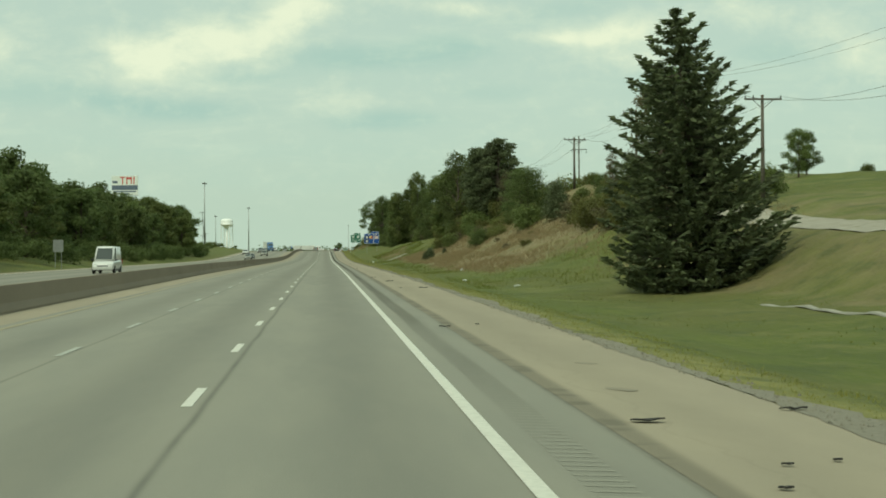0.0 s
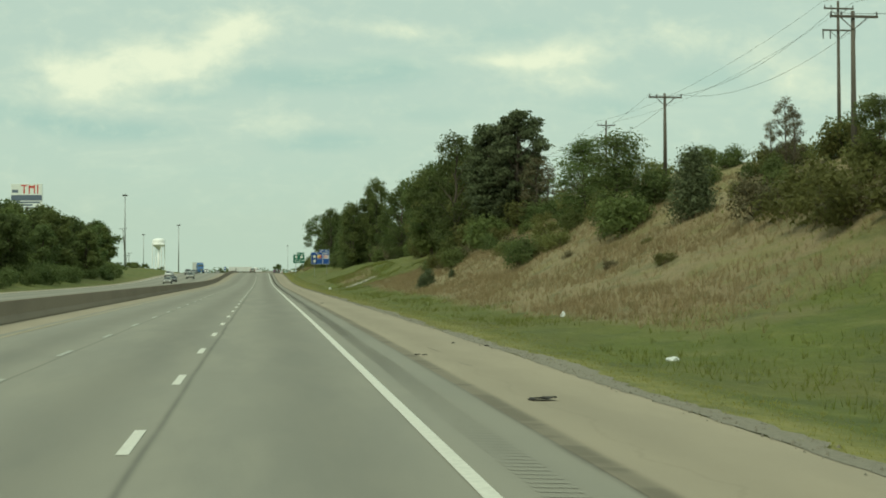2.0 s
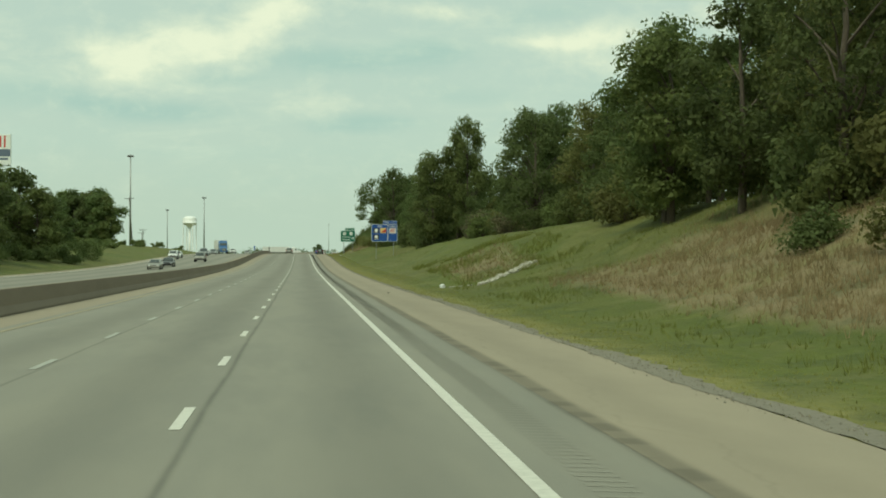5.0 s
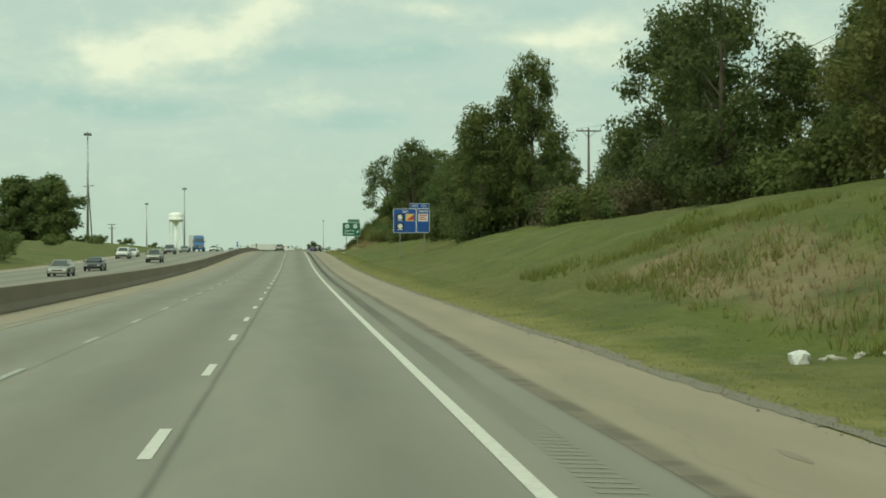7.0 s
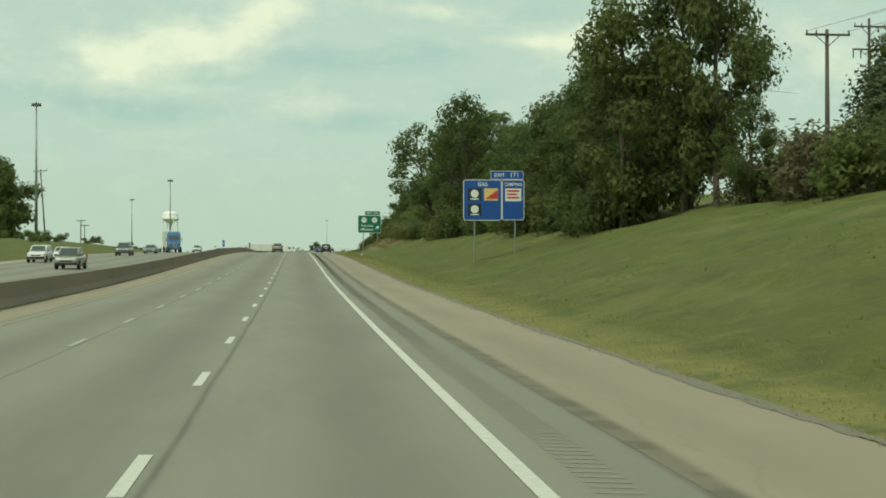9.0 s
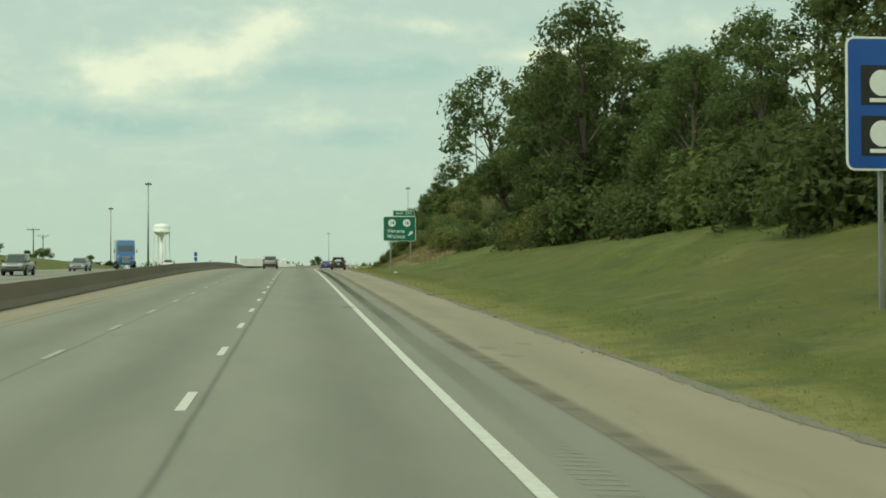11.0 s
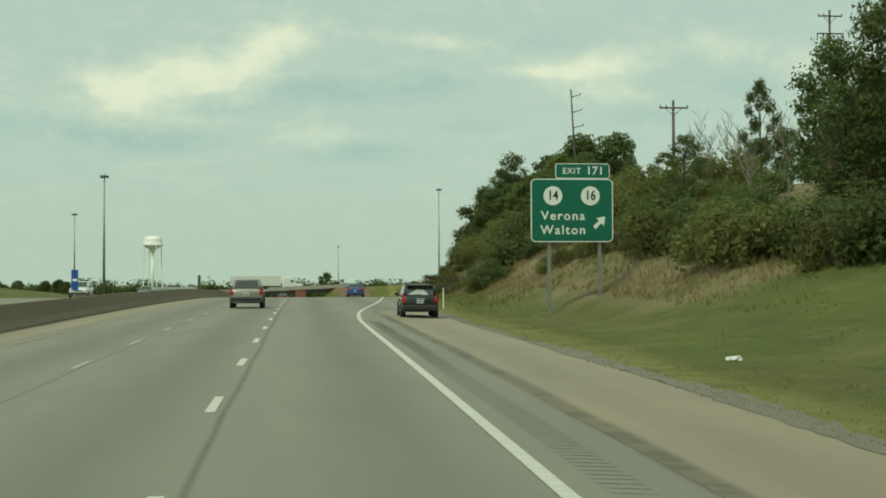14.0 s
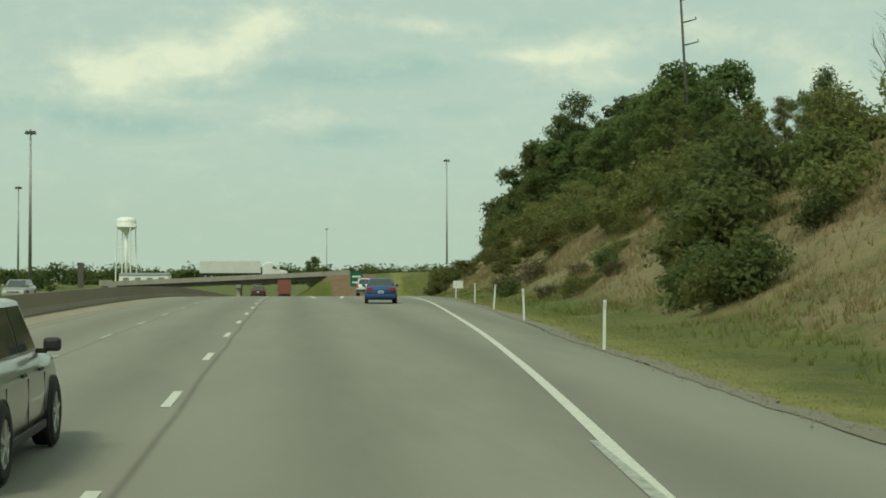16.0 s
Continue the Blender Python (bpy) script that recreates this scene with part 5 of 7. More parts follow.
scatter("woods", 9, (44, 58), (748, 784), (12.5, 15), label="broad green tree on the hill beyond the exit")
place(PATTERN["cedar"][1], 41, 690, 1.1, (25.0 - sit(41, 690)) / 4.2, 20, label="pointed dark conifer on the hill crest")
scatter("bush", 17, (15.5, 33), (596, 700), (.7, 1.8), which=[3, 1, 0, 1, 3, 2])
scatter("bush", 12, (24, 34), (640, 720), (2.0, 3.4), which=[1, 0, 3])
scatter("oak", 3, (32, 38), (668, 690), (3.2, 4.4), which=[3, 1])
scatter("open", 2, (25, 28), (606, 618), (4.5, 6))
scatter("bare", 3, (29, 32), (598, 622), (5, 7))
scatter("oak", 4, (33, 39), (690, 708), (4.4, 5.8), which=[3, 1])
thicket(11, (21, 32), (622, 725), (1.4, 2.8), 2)
scatter("bush", 5, (14.8, 17.2), (629, 641), (1.6, 2.6), which=[2, 1, 2])
scatter("bush", 9, (17, 22.5), (592, 614), (1.2, 2.3), which=[1, 3, 1, 2])
scatter("bush", 7, (14.5, 19), (600, 690), (.8, 1.6), which=[1, 3, 2, 1])
place(PATTERN["bush"][0], 18.6, 646, 1.5, 1.35, 0, label="broad green bush at the foot of the slope")
place(PATTERN["bush"][2], 20.4, 651, 1.3, 1.3, 90)
place(PATTERN["bush"][2], 23.0, 655, 1.5, 1.6, 90)

scatter("woods", 4, (-75, -61), (640, 657), (12, 19), which=[0, 1, 0, 2])
for x, y, top in ((37.6, 766, 33.0), (35.6, 769, 30.5)):
    k = (top - sit(x, y)) / 12
    place(PATTERN["open"][0], x, y, k * .9, k, 40 * x, label="airy tree standing above the brush on the hill")
# dark tree line far behind the opposite carriageway
for i in range(22):
    hx, hy = -92 + 46 * (i + .8 * rng.random()) / 22, 865 + 30 * rng.random()
    hz = sit(hx, hy)
    hh = 10.0 + 2.2 * rng.random() - hz - (1.5 if i > 16 else 0)
    place(PATTERN["woods"][i % 3], hx, hy, max(hh / 9, .3), hh / 12, rng.random() * 360, label="dark broadleaf tree in a distant hedgerow")

# woods beyond the opposite carriageway
scatter("woods", 40, (-60, -44), (90, 438), (12, 16), which=[0, 1, 2, 0], label="broad dark green tree in the roadside woods")
scatter("woods", 30, (-47, -39), (80, 440), (10, 14), which=[0, 1, 2], label="broad dark green tree in the roadside woods")
thicket(44, (-41, -34.5), (90, 446), (2.2, 4.2), 0)
# a clump standing by itself beyond a gap
scatter("woods", 10, (-76, -58.5), (630, 658), (14.5, 17.5), which=[0, 2, 1], label="tall dark tree in a clump past the woods")
thicket(8, (-78, -58), (630, 660), (2.5, 4.5), 0)
thicket(18, (-58, -44), (452, 720), (1.4, 2.8), 1)

# on the rise behind the gravel track
place(PATTERN["oak"][1], 46, 134, .42, .40, 0, label="small round tree on the grassy rise")
place(PATTERN["oak"][0], 48.5, 139, .36, .36, 90, label="small round tree on the grassy rise")
place(PATTERN["bush"][0], 62, 158, .6, .5, 0)

# far off
place(PATTERN["woods"][0], 14, 1290, 1.3, 1.25, 0, z=5.0)
place(PATTERN["woods"][1], 32, 1295, .65, .85, 0, z=5.0)
fv = []
frng = np.random.default_rng(9)
for i in range(420):
    x = -900 + 1800 * (i + frng.random()) / 420
    y = 1750 + 300 * frng.random() - (220 if abs(x) > 300 else 0)
    hh = 14 + 6 * frng.random()
    blobs = [((x + frng.normal() * 5, y, 4.5 + hh * (.15 + .45 * frng.random())), (6.5 + 3 * frng.random(), 4.5, hh * .42)) for _ in range(4)]
    fv.append(leaf_cloud(frng, blobs, 460, 1.6))
far_woods = leaves_part("far_woods", np.concatenate(fv), M_LEAF[0], None)
tagged(far_woods, "distant low line of dark green woods", "woods", kind="stuff")

# ---- grass ----


def tufts(rng, n, xf, yr, height, width, blades, mat, name, label, category, keep=None):
    y = yr[0] + (yr[1] - yr[0]) * rng.random(n)
    lo, hi = xf
    x = pave_x(y) + lo + (hi - lo) * rng.random(n)
    if keep is not None:
        k = keep(x, y, rng)
        x, y = x[k], y[k]
        n = len(x)
    z = rough_ground(x, y) - .03
    base = np.repeat(np.stack([x, y, z], -1), blades, 0)
    m = n * blades
    base[:, :2] += rng.normal(size=(m, 2)) * width * 2.0
    a = rng.random(m) * 6.283
    h = height * (.5 + .8 * rng.random(m))
    lean = rng.normal(size=(m, 2)) * (h * .35)[:, None]
    w = width * (.6 + .8 * rng.random(m))
    side = np.stack([np.cos(a) * w, np.sin(a) * w, np.zeros(m)], -1)
    tip = base + np.stack([lean[:, 0], lean[:, 1], h], -1)
    v = np.stack([base - side, base + side, tip], 1).reshape(-1, 3)
    f = np.arange(m * 3).reshape(m, 3)
    ob = from_arrays(name, v, f, mat)
    return tagged(ob, label, category, kind="stuff")


def patchy(x, y):
    """Uneven growth of the tall grass."""
    return np.clip(.75 + .35 * np.sin(x * .55 + np.sin(y * .13) * 2) + .35 * np.sin(y * .21 + x * .3) + .25 * np.sin(y * .9 + x * 1.1), .05, 1.3)


g = np.random.default_rng(21)
tufts(g, 60000, (5.0, 27), (92, 275), .42, .011, 5, M_DRYGRASS, "dry_grass", "tall dry tan grass on the cut slope", "grass", lambda x, y, r: dry_amount(x, y) * patchy(x, y) > r.random(len(x)) * .9 + .08)
tufts(g, 26000, (3.2, 24), (92, 280), .28, .012, 4, M_GREENGRASS, "weeds", "olive green weeds mixed into the dry slope", "weeds", lambda x, y, r: patchy(x * 1.7 + 9, y * 1.3) * (1.1 - .7 * dry_amount(x, y)) > r.random(len(x)) * .8 + .55)
tufts(g, 2200, (3.5, 13), (284, 320), .32, .022, 4, M_DRYGRASS, "dry_grass", "patch of tall dry grass beside the riprap", "grass", lambda x, y, r: dry_amount(x, y) > r.random(len(x)) * .8 + .1)
tufts(g, 5000, (4.5, 14), (284, 330), .45, .016, 4, M_GREENGRASS, "weeds", "rank green weeds on the bank", "weeds", lambda x, y, r: patchy(x * 1.3, y * 1.7) > r.random(len(x)) * .7 + .5)
tufts(g, 60000, (4.5, 26), (566, 770), .44, .014, 4, M_DRYGRASS, "dry_grass", "tall tan grass on the hill by the exit", "grass", lambda x, y, r: (dry_amount(x, y) * patchy(x, y) > r.random(len(x)) * .9 + .12) & ((y > 600) | (x > 14.5)))
tufts(g, 42000, (3.0, 26), (560, 770), .28, .012, 5, M_GREENGRASS, "weeds", "olive green weeds on the hill by the exit", "weeds", lambda x, y, r: (patchy(x * 1.5 + 4, y * 1.2) > r.random(len(x)) * .8 + .5) & ((y > 600) | (x > 14.5)))
tufts(g, 36000, (.3, 3.0), (10, 720), .08, .011, 3, M_VERGE, "verge_grass", "short yellow-green grass beside the shoulder", "grass")
tufts(g, 26000, (1.5, 16), (24, 720), .10, .014, 3, M_GREENGRASS, "mown_grass", "mown green grass on the bank", "grass", lambda x, y, r: (dry_amount(x, y) < .35) & (patchy(x, y) > .9))

# ---- signs ----


def rounded(bm, x0, x1, z0, z1, r, y0, y1, n=4):
    """A plate with rounded corners between y0 (front) and y1."""
    pts = []
    for cx, cz, a0 in ((x1 - r, z1 - r, 0), (x0 + r, z1 - r, 90), (x0 + r, z0 + r, 180), (x1 - r, z0 + r, 270)):
        for i in range(n + 1):
            a = radians(a0 + 90 * i / n)
            pts.append((cx + r * math.cos(a), cz + r * math.sin(a)))
    loft(bm, [[(x, y0, z) for x, z in pts], [(x, y1, z) for x, z in pts]])


def panel(parent, x0, x1, z0, z1, mat, y=0.0, rim=0.035, r=0.18, name="sign_panel", label=""):
    bm = bmesh.new()
    rounded(bm, x0, x1, z0, z1, r, y, y + .03)
    p = part(name, bm, M_SIGNWHITE, parent, label or "white-bordered sign panel")
    bm = bmesh.new()
    rounded(bm, x0 + rim, x1 - rim, z0 + rim, z1 - rim, max(.02, r - rim), y - .006, y - .001)
    part("sign_face", bm, mat, p)
    return p


def bar(bm, x0, x1, z0, z1, y):
    box(bm, ((x0 + x1) / 2, y, (z0 + z1) / 2), (x1 - x0, .006, z1 - z0))


def exit_sign():
    """Green guide sign with its exit tab, on two steel posts."""
    gz = 6.85
    t = thing("guide_sign", "large green freeway exit sign on two steel posts in the grass", "road sign", pose(13.22, 584.0, 0, 0, 0, 0))
    z0, z1, hw = 10.29, 13.41, 2.05
    p = panel(t, -hw, hw, z0, z1, M_GREENSIGN, 0, .05, .26)
    tab = panel(t, -.82, 1.9, z1 + .01, z1 + .76, M_GREENSIGN, .02, .04, .14, "exit_tab")
    words("legend", "EXIT", .40, M_SIGNWHITE, tab, pose(.0, .012, z1 + .38), spacing=1.15)
    words("legend", "171", .56, M_SIGNWHITE, tab, pose(1.16, .012, z1 + .39), spacing=1.08)
    words("legend", "Verona", .62, M_SIGNWHITE, p, pose(-.45, -.01, z0 + 1.28), spacing=1.22)
    words("legend", "Walton", .62, M_SIGNWHITE, p, pose(-.45, -.01, z0 + .58), spacing=1.22)
    for x, num in ((-.95, "14"), (.92, "16")):
        bm = bmesh.new()
        bmesh.ops.create_cone(bm, cap_ends=True, segments=28, radius1=.47, radius2=.47, depth=.006, matrix=pose(x, -.012, z1 - .84, 90))
        d = part("route_shield", bm, M_SIGNWHITE, p, "round white route shield")
        words("numeral", num, .66, M_SIGNBLACK, d, pose(x, -.022, z1 - .84), squeeze=.82)
    bm = bmesh.new()
    c = pose(1.38, -.012, z0 + .98, 0, -45 + 0, 0)
    outline = [(-.09, -.38), (.09, -.38), (.09, .02), (.27, .02), (0, .40), (-.27, .02), (-.09, .02)]
    a = radians(-45)
    pts = [(1.38 + x * math.cos(a) - z * math.sin(a), -.012, z0 + .98 + x * math.sin(a) + z * math.cos(a)) for x, z in outline]
    slab(bm, pts, .006, (0, -1, 0))
    part("arrow", bm, M_SIGNWHITE, p, "white arrow up to the right")
    for x in (-1.12, 1.40):
        bm = bmesh.new()
        g0 = sit(13.22 + x, 584.2) - .3
        box(bm, (x, .16, (g0 + z1) / 2), (.16, .012, z1 - g0))
        box(bm, (x, .26, (g0 + z1) / 2), (.16, .012, z1 - g0))
        box(bm, (x, .21, (g0 + z1) / 2), (.012, .10, z1 - g0))
        part("post", bm, M_STEEL, t, "galvanised steel I-beam post")
    bm = bmesh.new()
    for z in (z0 + .4, z0 + 1.5, z1 - .3):
        box(bm, (0, .09, z), (3.9, .10, .06))
    part("brace", bm, M_STEEL, t)
    return t


exit_sign()


def service_sign():
    """Blue services sign: two panels side by side and a small tab above."""
    cx, y = 14.85, 436.0
    t = thing("service_sign", "blue freeway services sign on two slender posts", "road sign", pose(cx, y, 0))
    z0, z1 = 7.86, 10.9
    a = panel(t, -2.3, .58, z0, z1, M_BLUESIGN, 0, .05, .2)
    b = panel(t, .6, 2.28, z0 + .02, z1 + .0, M_BLUESIGN, 0, .05, .2)
    tab = panel(t, -.25, 2.22, z1 + .02, z1 + .66, M_BLUESIGN, .0, .035, .08, "exit_tab")
    words("legend", "EXIT", .36, M_SIGNWHITE, tab, pose(.42, -.01, z1 + .33), spacing=1.1)
    words("legend", "171", .46, M_SIGNWHITE, tab, pose(1.55, -.01, z1 + .34), spacing=1.1)
    words("legend", "GAS", .40, M_SIGNWHITE, a, pose(-.85, -.01, z1 - .36))
    words("legend", "CAMPING", .36, M_SIGNWHITE, b, pose(1.44, -.01, z1 - .36), squeeze=.82)
    plates = [(a, -1.95, -.95, z1 - 1.55, z1 - .65, M_SIGNBLACK), (a, -.75, .3, z1 - 1.55, z1 - .65, M_SIGNYELLOW), (a, -1.95, -.95, z1 - 2.7, z1 - 1.8, M_SIGNBLACK), (b, .85, 2.05, z1 - 1.6, z1 - .65, M_SIGNWHITE)]
    for i, (par, x0, x1, p0, p1, mat) in enumerate(plates):
        bm = bmesh.new()
        bar(bm, x0, x1, p0, p1, -.012)
        pl = part("business_plate", bm, mat, par, "small business plate")
        bm = bmesh.new()
        if i in (0, 2):
            bmesh.ops.create_cone(bm, cap_ends=True, segments=20, radius1=.3, radius2=.3, depth=.006, matrix=pose((x0+x1)/2, -.022, (p0+p1)/2 + .05, 90))
            bar(bm, x0 + .2, x1 - .2, p0 + .06, p0 + .15, -.022)
            part("emblem", bm, M_SIGNWHITE, pl, "white round emblem")
        elif i == 1:
            slab(bm, [(x0 + .1, -.018, p0 + .12), (x1 - .02, -.018, p0 + .12), (x1 - .02, -.018, p1 - .1)], .006, (0, -1, 0))
            part("emblem", bm, M_SIGNRED, pl, "red diagonal emblem")
        else:
            for k in range(3):
                bar(bm, x0 + .12, x1 - .15 - .15 * (k == 1), p1 - .25 - .25 * k, p1 - .12 - .25 * k, -.022)
            part("emblem", bm, M_SIGNRED, pl, "unreadable red lines")
    for x in (-1.45, 1.6):
        g0 = sit(cx + x, y + .1) - .3
        bm = bmesh.new()
        box(bm, (x, .14, (g0 + z1) / 2), (.10, .10, z1 - g0), .01)
        part("post", bm, M_STEEL, t, "slender steel post")
    bm = bmesh.new()
    for z in (z0 + .5, z1 - .4):
        box(bm, (0, .06, z), (4.3, .05, .06))
    part("brace", bm, M_STEEL, t)


service_sign()


def billboard():
    """High two-sided advertising board on a steel column, behind the woods."""
    t = thing("billboard", "tall white advertising billboard rising above the woods", "billboard", pose(-71, 521, 0, 0, 0, -8))
    bm = bmesh.new()
    box(bm, (0, 0, 30.2), (9.6, .5, 7.0), .05)
    board = part("board", bm, M_SIGNWHITE, t, "white advertising board")
    bm = bmesh.new()
    # large red initials, drawn as plain blocks
    for x0, x1, z0, z1 in ((-1.7, .2, 33.0, 33.4), (-.95, -.55, 30.7, 33.0), (.6, 1.0, 30.7, 33.4), (2.2, 2.6, 30.7, 33.4), (1.0, 2.2, 32.4, 33.1), (3.2, 3.6, 30.7, 33.4)):
        bar(bm, x0, x1, z0, z1, -.26)
    part("lettering", bm, M_SIGNRED, board, "large red block lettering")
    bm = bmesh.new()
    bar(bm, -4.7, 4.7, 28.6, 30.3, -.26)
    bar(bm, -4.2, 4.2, 27.8, 28.3, -.26)
    bar(bm, -2.4, 1.8, 27.0, 27.5, -.26)
    bar(bm, -4.5, -2.6, 31.0, 31.9, -.26)
    part("lettering", bm, material("slate_ink", (0.10, 0.13, 0.19), .6, second=(.14, .17, .22), scale=2.0), board, "grey-blue unreadable lines")
    bm = bmesh.new()
    rod(bm, (0, .4, 2), (0, .4, 27), .5, .45, 12)
    part("column", bm, M_DARKSTEEL, t)
    bm = bmesh.new()
    box(bm, (0, -.7, 26.4), (9.6, .9, .12))
    part("catwalk", bm, M_DARKSTEEL, t)


billboard()


def small_sign(x, y, w, h, top, mat, label, face_mat=None, posts=1, rz=0.0, bars=0):
    z = sit(x, y)
    t = thing("road_sign", label, "road sign", pose(x, y, z, 0, 0, rz))
    bm = bmesh.new()
    rounded(bm, -w / 2, w / 2, top - h, top, min(w, h) * .1, 0, .02)
    p = part("sign_panel", bm, mat, t)
    if bars:
        for k in range(bars):
            bm = bmesh.new()
            zz = top - h * (k + .7) / (bars + .4)
            bar(bm, -w * .34, w * .34, zz - h * .06, zz + h * .06, -.008)
            part("legend", bm, M_SIGNWHITE, p, "unreadable white line")
    for k in range(posts):
        xp = 0 if posts == 1 else (-w * .3 + w * .6 * k)
        bm = bmesh.new()
        box(bm, (xp, .06, top / 2 - .2), (.07, .05, top + .3))
        part("post", bm, M_STEEL, t)
    return t


small_sign(-32.0, 178, 1.25, 1.5, 3.5, M_STEEL, "bare metal back of a road sign on two posts", posts=2)
small_sign(-13.2, 600, .40, 1.2, 2.5, M_BLUESIGN, "small narrow blue marker sign beside the median barrier", bars=1)
small_sign(12.6, 838, 2.2, 2.5, 5.0, M_GREENSIGN, "green exit gore sign beyond the ramp", posts=2, bars=2)
small_sign(31, 868, .9, .9, 2.3, M_SIGNYELLOW, "yellow warning sign by the ramp", bars=0, rz=0)
small_sign(12.9, 690, .75, .55, 1.35, M_SIGNWHITE, "small white rectangular sign on a post beside the ramp")
for y in (662,):
    t = thing("barrier_marker", "slim dark marker standing on top of the median barrier", "marker", pose(BAR_X - .35, y, float(road_z(y)) + .92))
    bm = bmesh.new()
    box(bm, (0, 0, .75), (.30, .05, 1.3), .02)
    part("panel", bm, M_DARKSTEEL, t)
    bm = bmesh.new()
    box(bm, (0, .05, .45), (.06, .05, .9))
    part("post", bm, M_STEEL, t)

# ---- delineators ----


def delineator(x, y, lean=0.0, h=1.25):
    t = thing("delineator_post", "slim white roadside delineator post in the verge", "post", pose(x, y, sit(x, y) - .05, 0, lean, 0), group="ramp delineators")
    bm = bmesh.new()
    box(bm, (0, 0, h / 2), (.075, .03, h), .008)
    p = part("stake", bm, M_SIGNWHITE, t)
    bm = bmesh.new()
    box(bm, (0, -.024, h - .14), (.075, .010, .16))
    part("reflector", bm, M_HEAD, p, "pale reflector")
    return t


for x, y, le in ((7.9, 619.2, 1), (9.15, 638.2, -2), (10.3, 654, 4), (11.5, 670, 0), (12.6, 689, 2), (8.3, 598.6, 0)):
    delineator(x, y, le)

# ---- poles and masts ----


def high_mast(x, y, top, label="very tall grey high-mast light pole"):
    z = sit(x, y)
    t = thing("high_mast_light", label, "street lamp", pose(x, y, z), group="high-mast lights")
    h = top - z
    bm = bmesh.new()
    rod(bm, (0, 0, -.3), (0, 0, h), .34, .14, 12)
    part("mast", bm, M_STEEL, t, "", True)
    bm = bmesh.new()
    n = 18
    ring = [(.55 * math.cos(2 * math.pi * i / n), .55 * math.sin(2 * math.pi * i / n), h - .5) for i in range(n)]
    for i in range(n):
        rod(bm, ring[i], ring[(i + 1) % n], .06, .06, 5)
    for i in range(0, n, 3):
        rod(bm, (0, 0, h - .35), ring[i], .05, .05, 5)
    part("lamp_ring", bm, M_DARKSTEEL, t)
    for i in range(8):
        a = 2 * math.pi * i / 8
        bm = bmesh.new()
        c = Vector((.78 * math.cos(a), .78 * math.sin(a), h - .62))
        rod(bm, c + Vector((0, 0, .28)), c + Vector((0, 0, -.28)), .11, .24, 10)
        part("floodlight", bm, M_DARKSTEEL, t)
    return t


high_mast(-50.8, 619.4, 37.0)
high_mast(-43.4, 836.5, 34.8)
high_mast(-74.4, 995.5, 35.3)
high_mast(47.9, 1009.5, 45.0)
high_mast(25.5, 1494, 41.5)


def utility_pole(x, y, top, arms, lean=0.0, rz=0.0, davit=False, label="weathered wooden utility pole with crossarms"):
    z = sit(x, y)
    t = thing("utility_pole", label, "utility pole", pose(x, y, z, 0, lean, rz), group="utility poles")
    h = top - z
    bm = bmesh.new()
    rod(bm, (0, 0, -.4), (0, 0, h), .18, .11, 10)
    part("pole", bm, M_WOODPOLE, t, "", True)
    for k, (dz, half) in enumerate(arms):
        bm = bmesh.new()
        if davit:
            rod(bm, (0, 0, h - dz), (half, 0, h - dz + .35), .09, .05, 6)
        else:
            box(bm, (0, -.16, h - dz), (half * 2, .12, .14), .01)
            rod(bm, (half * .55, -.14, h - dz - .05), (0, -.12, h - dz - .75), .03, .03, 5)
            rod(bm, (-half * .55, -.14, h - dz - .05), (0, -.12, h - dz - .75), .03, .03, 5)
        arm = part("crossarm", bm, M_WOODPOLE, t)
        for s in ((1,) if davit else (-1, -.55, 1)):
            bm = bmesh.new()
            base = h - dz + (.4 if davit else .07)
            if k and not davit:
                rod(bm, (half * s * .96, -.16, h - dz - .07), (half * s * .96, -.16, h - dz - .75), .06, .05, 6)
            else:
                rod(bm, (half * s * .95, -.16 * (not davit), base), (half * s * .95, -.16 * (not davit), base + .22), .06, .04, 6)
            part("insulator", bm, M_DARKSTEEL, arm)
    return t


ONE, TWO = [(.35, 1.45)], [(.7, 1.35), (2.6, 1.5)]
single = [(34, 60, 13.0), (34, 107, 14.8), (34.2, 152.3, 18.5), (34.42, 192, 19.0), (34, 250, 18.9), (34, 318, 18.8), (33.8, 418.5, 19.5)]
double = [(48, 80, 21), (50, 192, 27.3), (51.1, 281, 27.0), (48, 345, 25), (47.6, 445, 25.0)]
for x, y, top in single:
    utility_pole(x, y, top, ONE)
for x, y, top in double:
    utility_pole(x, y, top, TWO, label="tall wooden transmission pole with two crossarms")
utility_pole(42.6, 732, 39.5, [(1.2, 1.5), (3.6, 1.6), (6.0, 1.7)], lean=-3, davit=True, label="tall leaning transmission pole with side arms")
utility_pole(34.2, 643.5, 25.6, TWO[:1], label="weathered wooden utility pole above the exit hill")
utility_pole(56.7, 663, 38.3, TWO, label="tall wooden transmission pole with two crossarms")
utility_pole(-61, 748, 17.8, ONE)
utility_pole(-66, 790, 17.6, ONE)
utility_pole(-52.5, 640, 25, ONE, lean=-4, label="leaning wooden utility pole by the woods")


def cable(name, a, b, sag):
    n = 14
    bm = bmesh.new()
    pts = []
    for i in range(n + 1):
        u = i / n
        p = Vector(a).lerp(Vector(b), u)
        p.z -= sag * 4 * u * (1 - u)
        pts.append(p)
    for p, q in zip(pts, pts[1:]):
        rod(bm, p, q, .012, .012, 4)
    return tagged(part(name, bm, M_DARKSTEEL), "thin dark overhead cable between the poles", "cable", group="overhead cables")


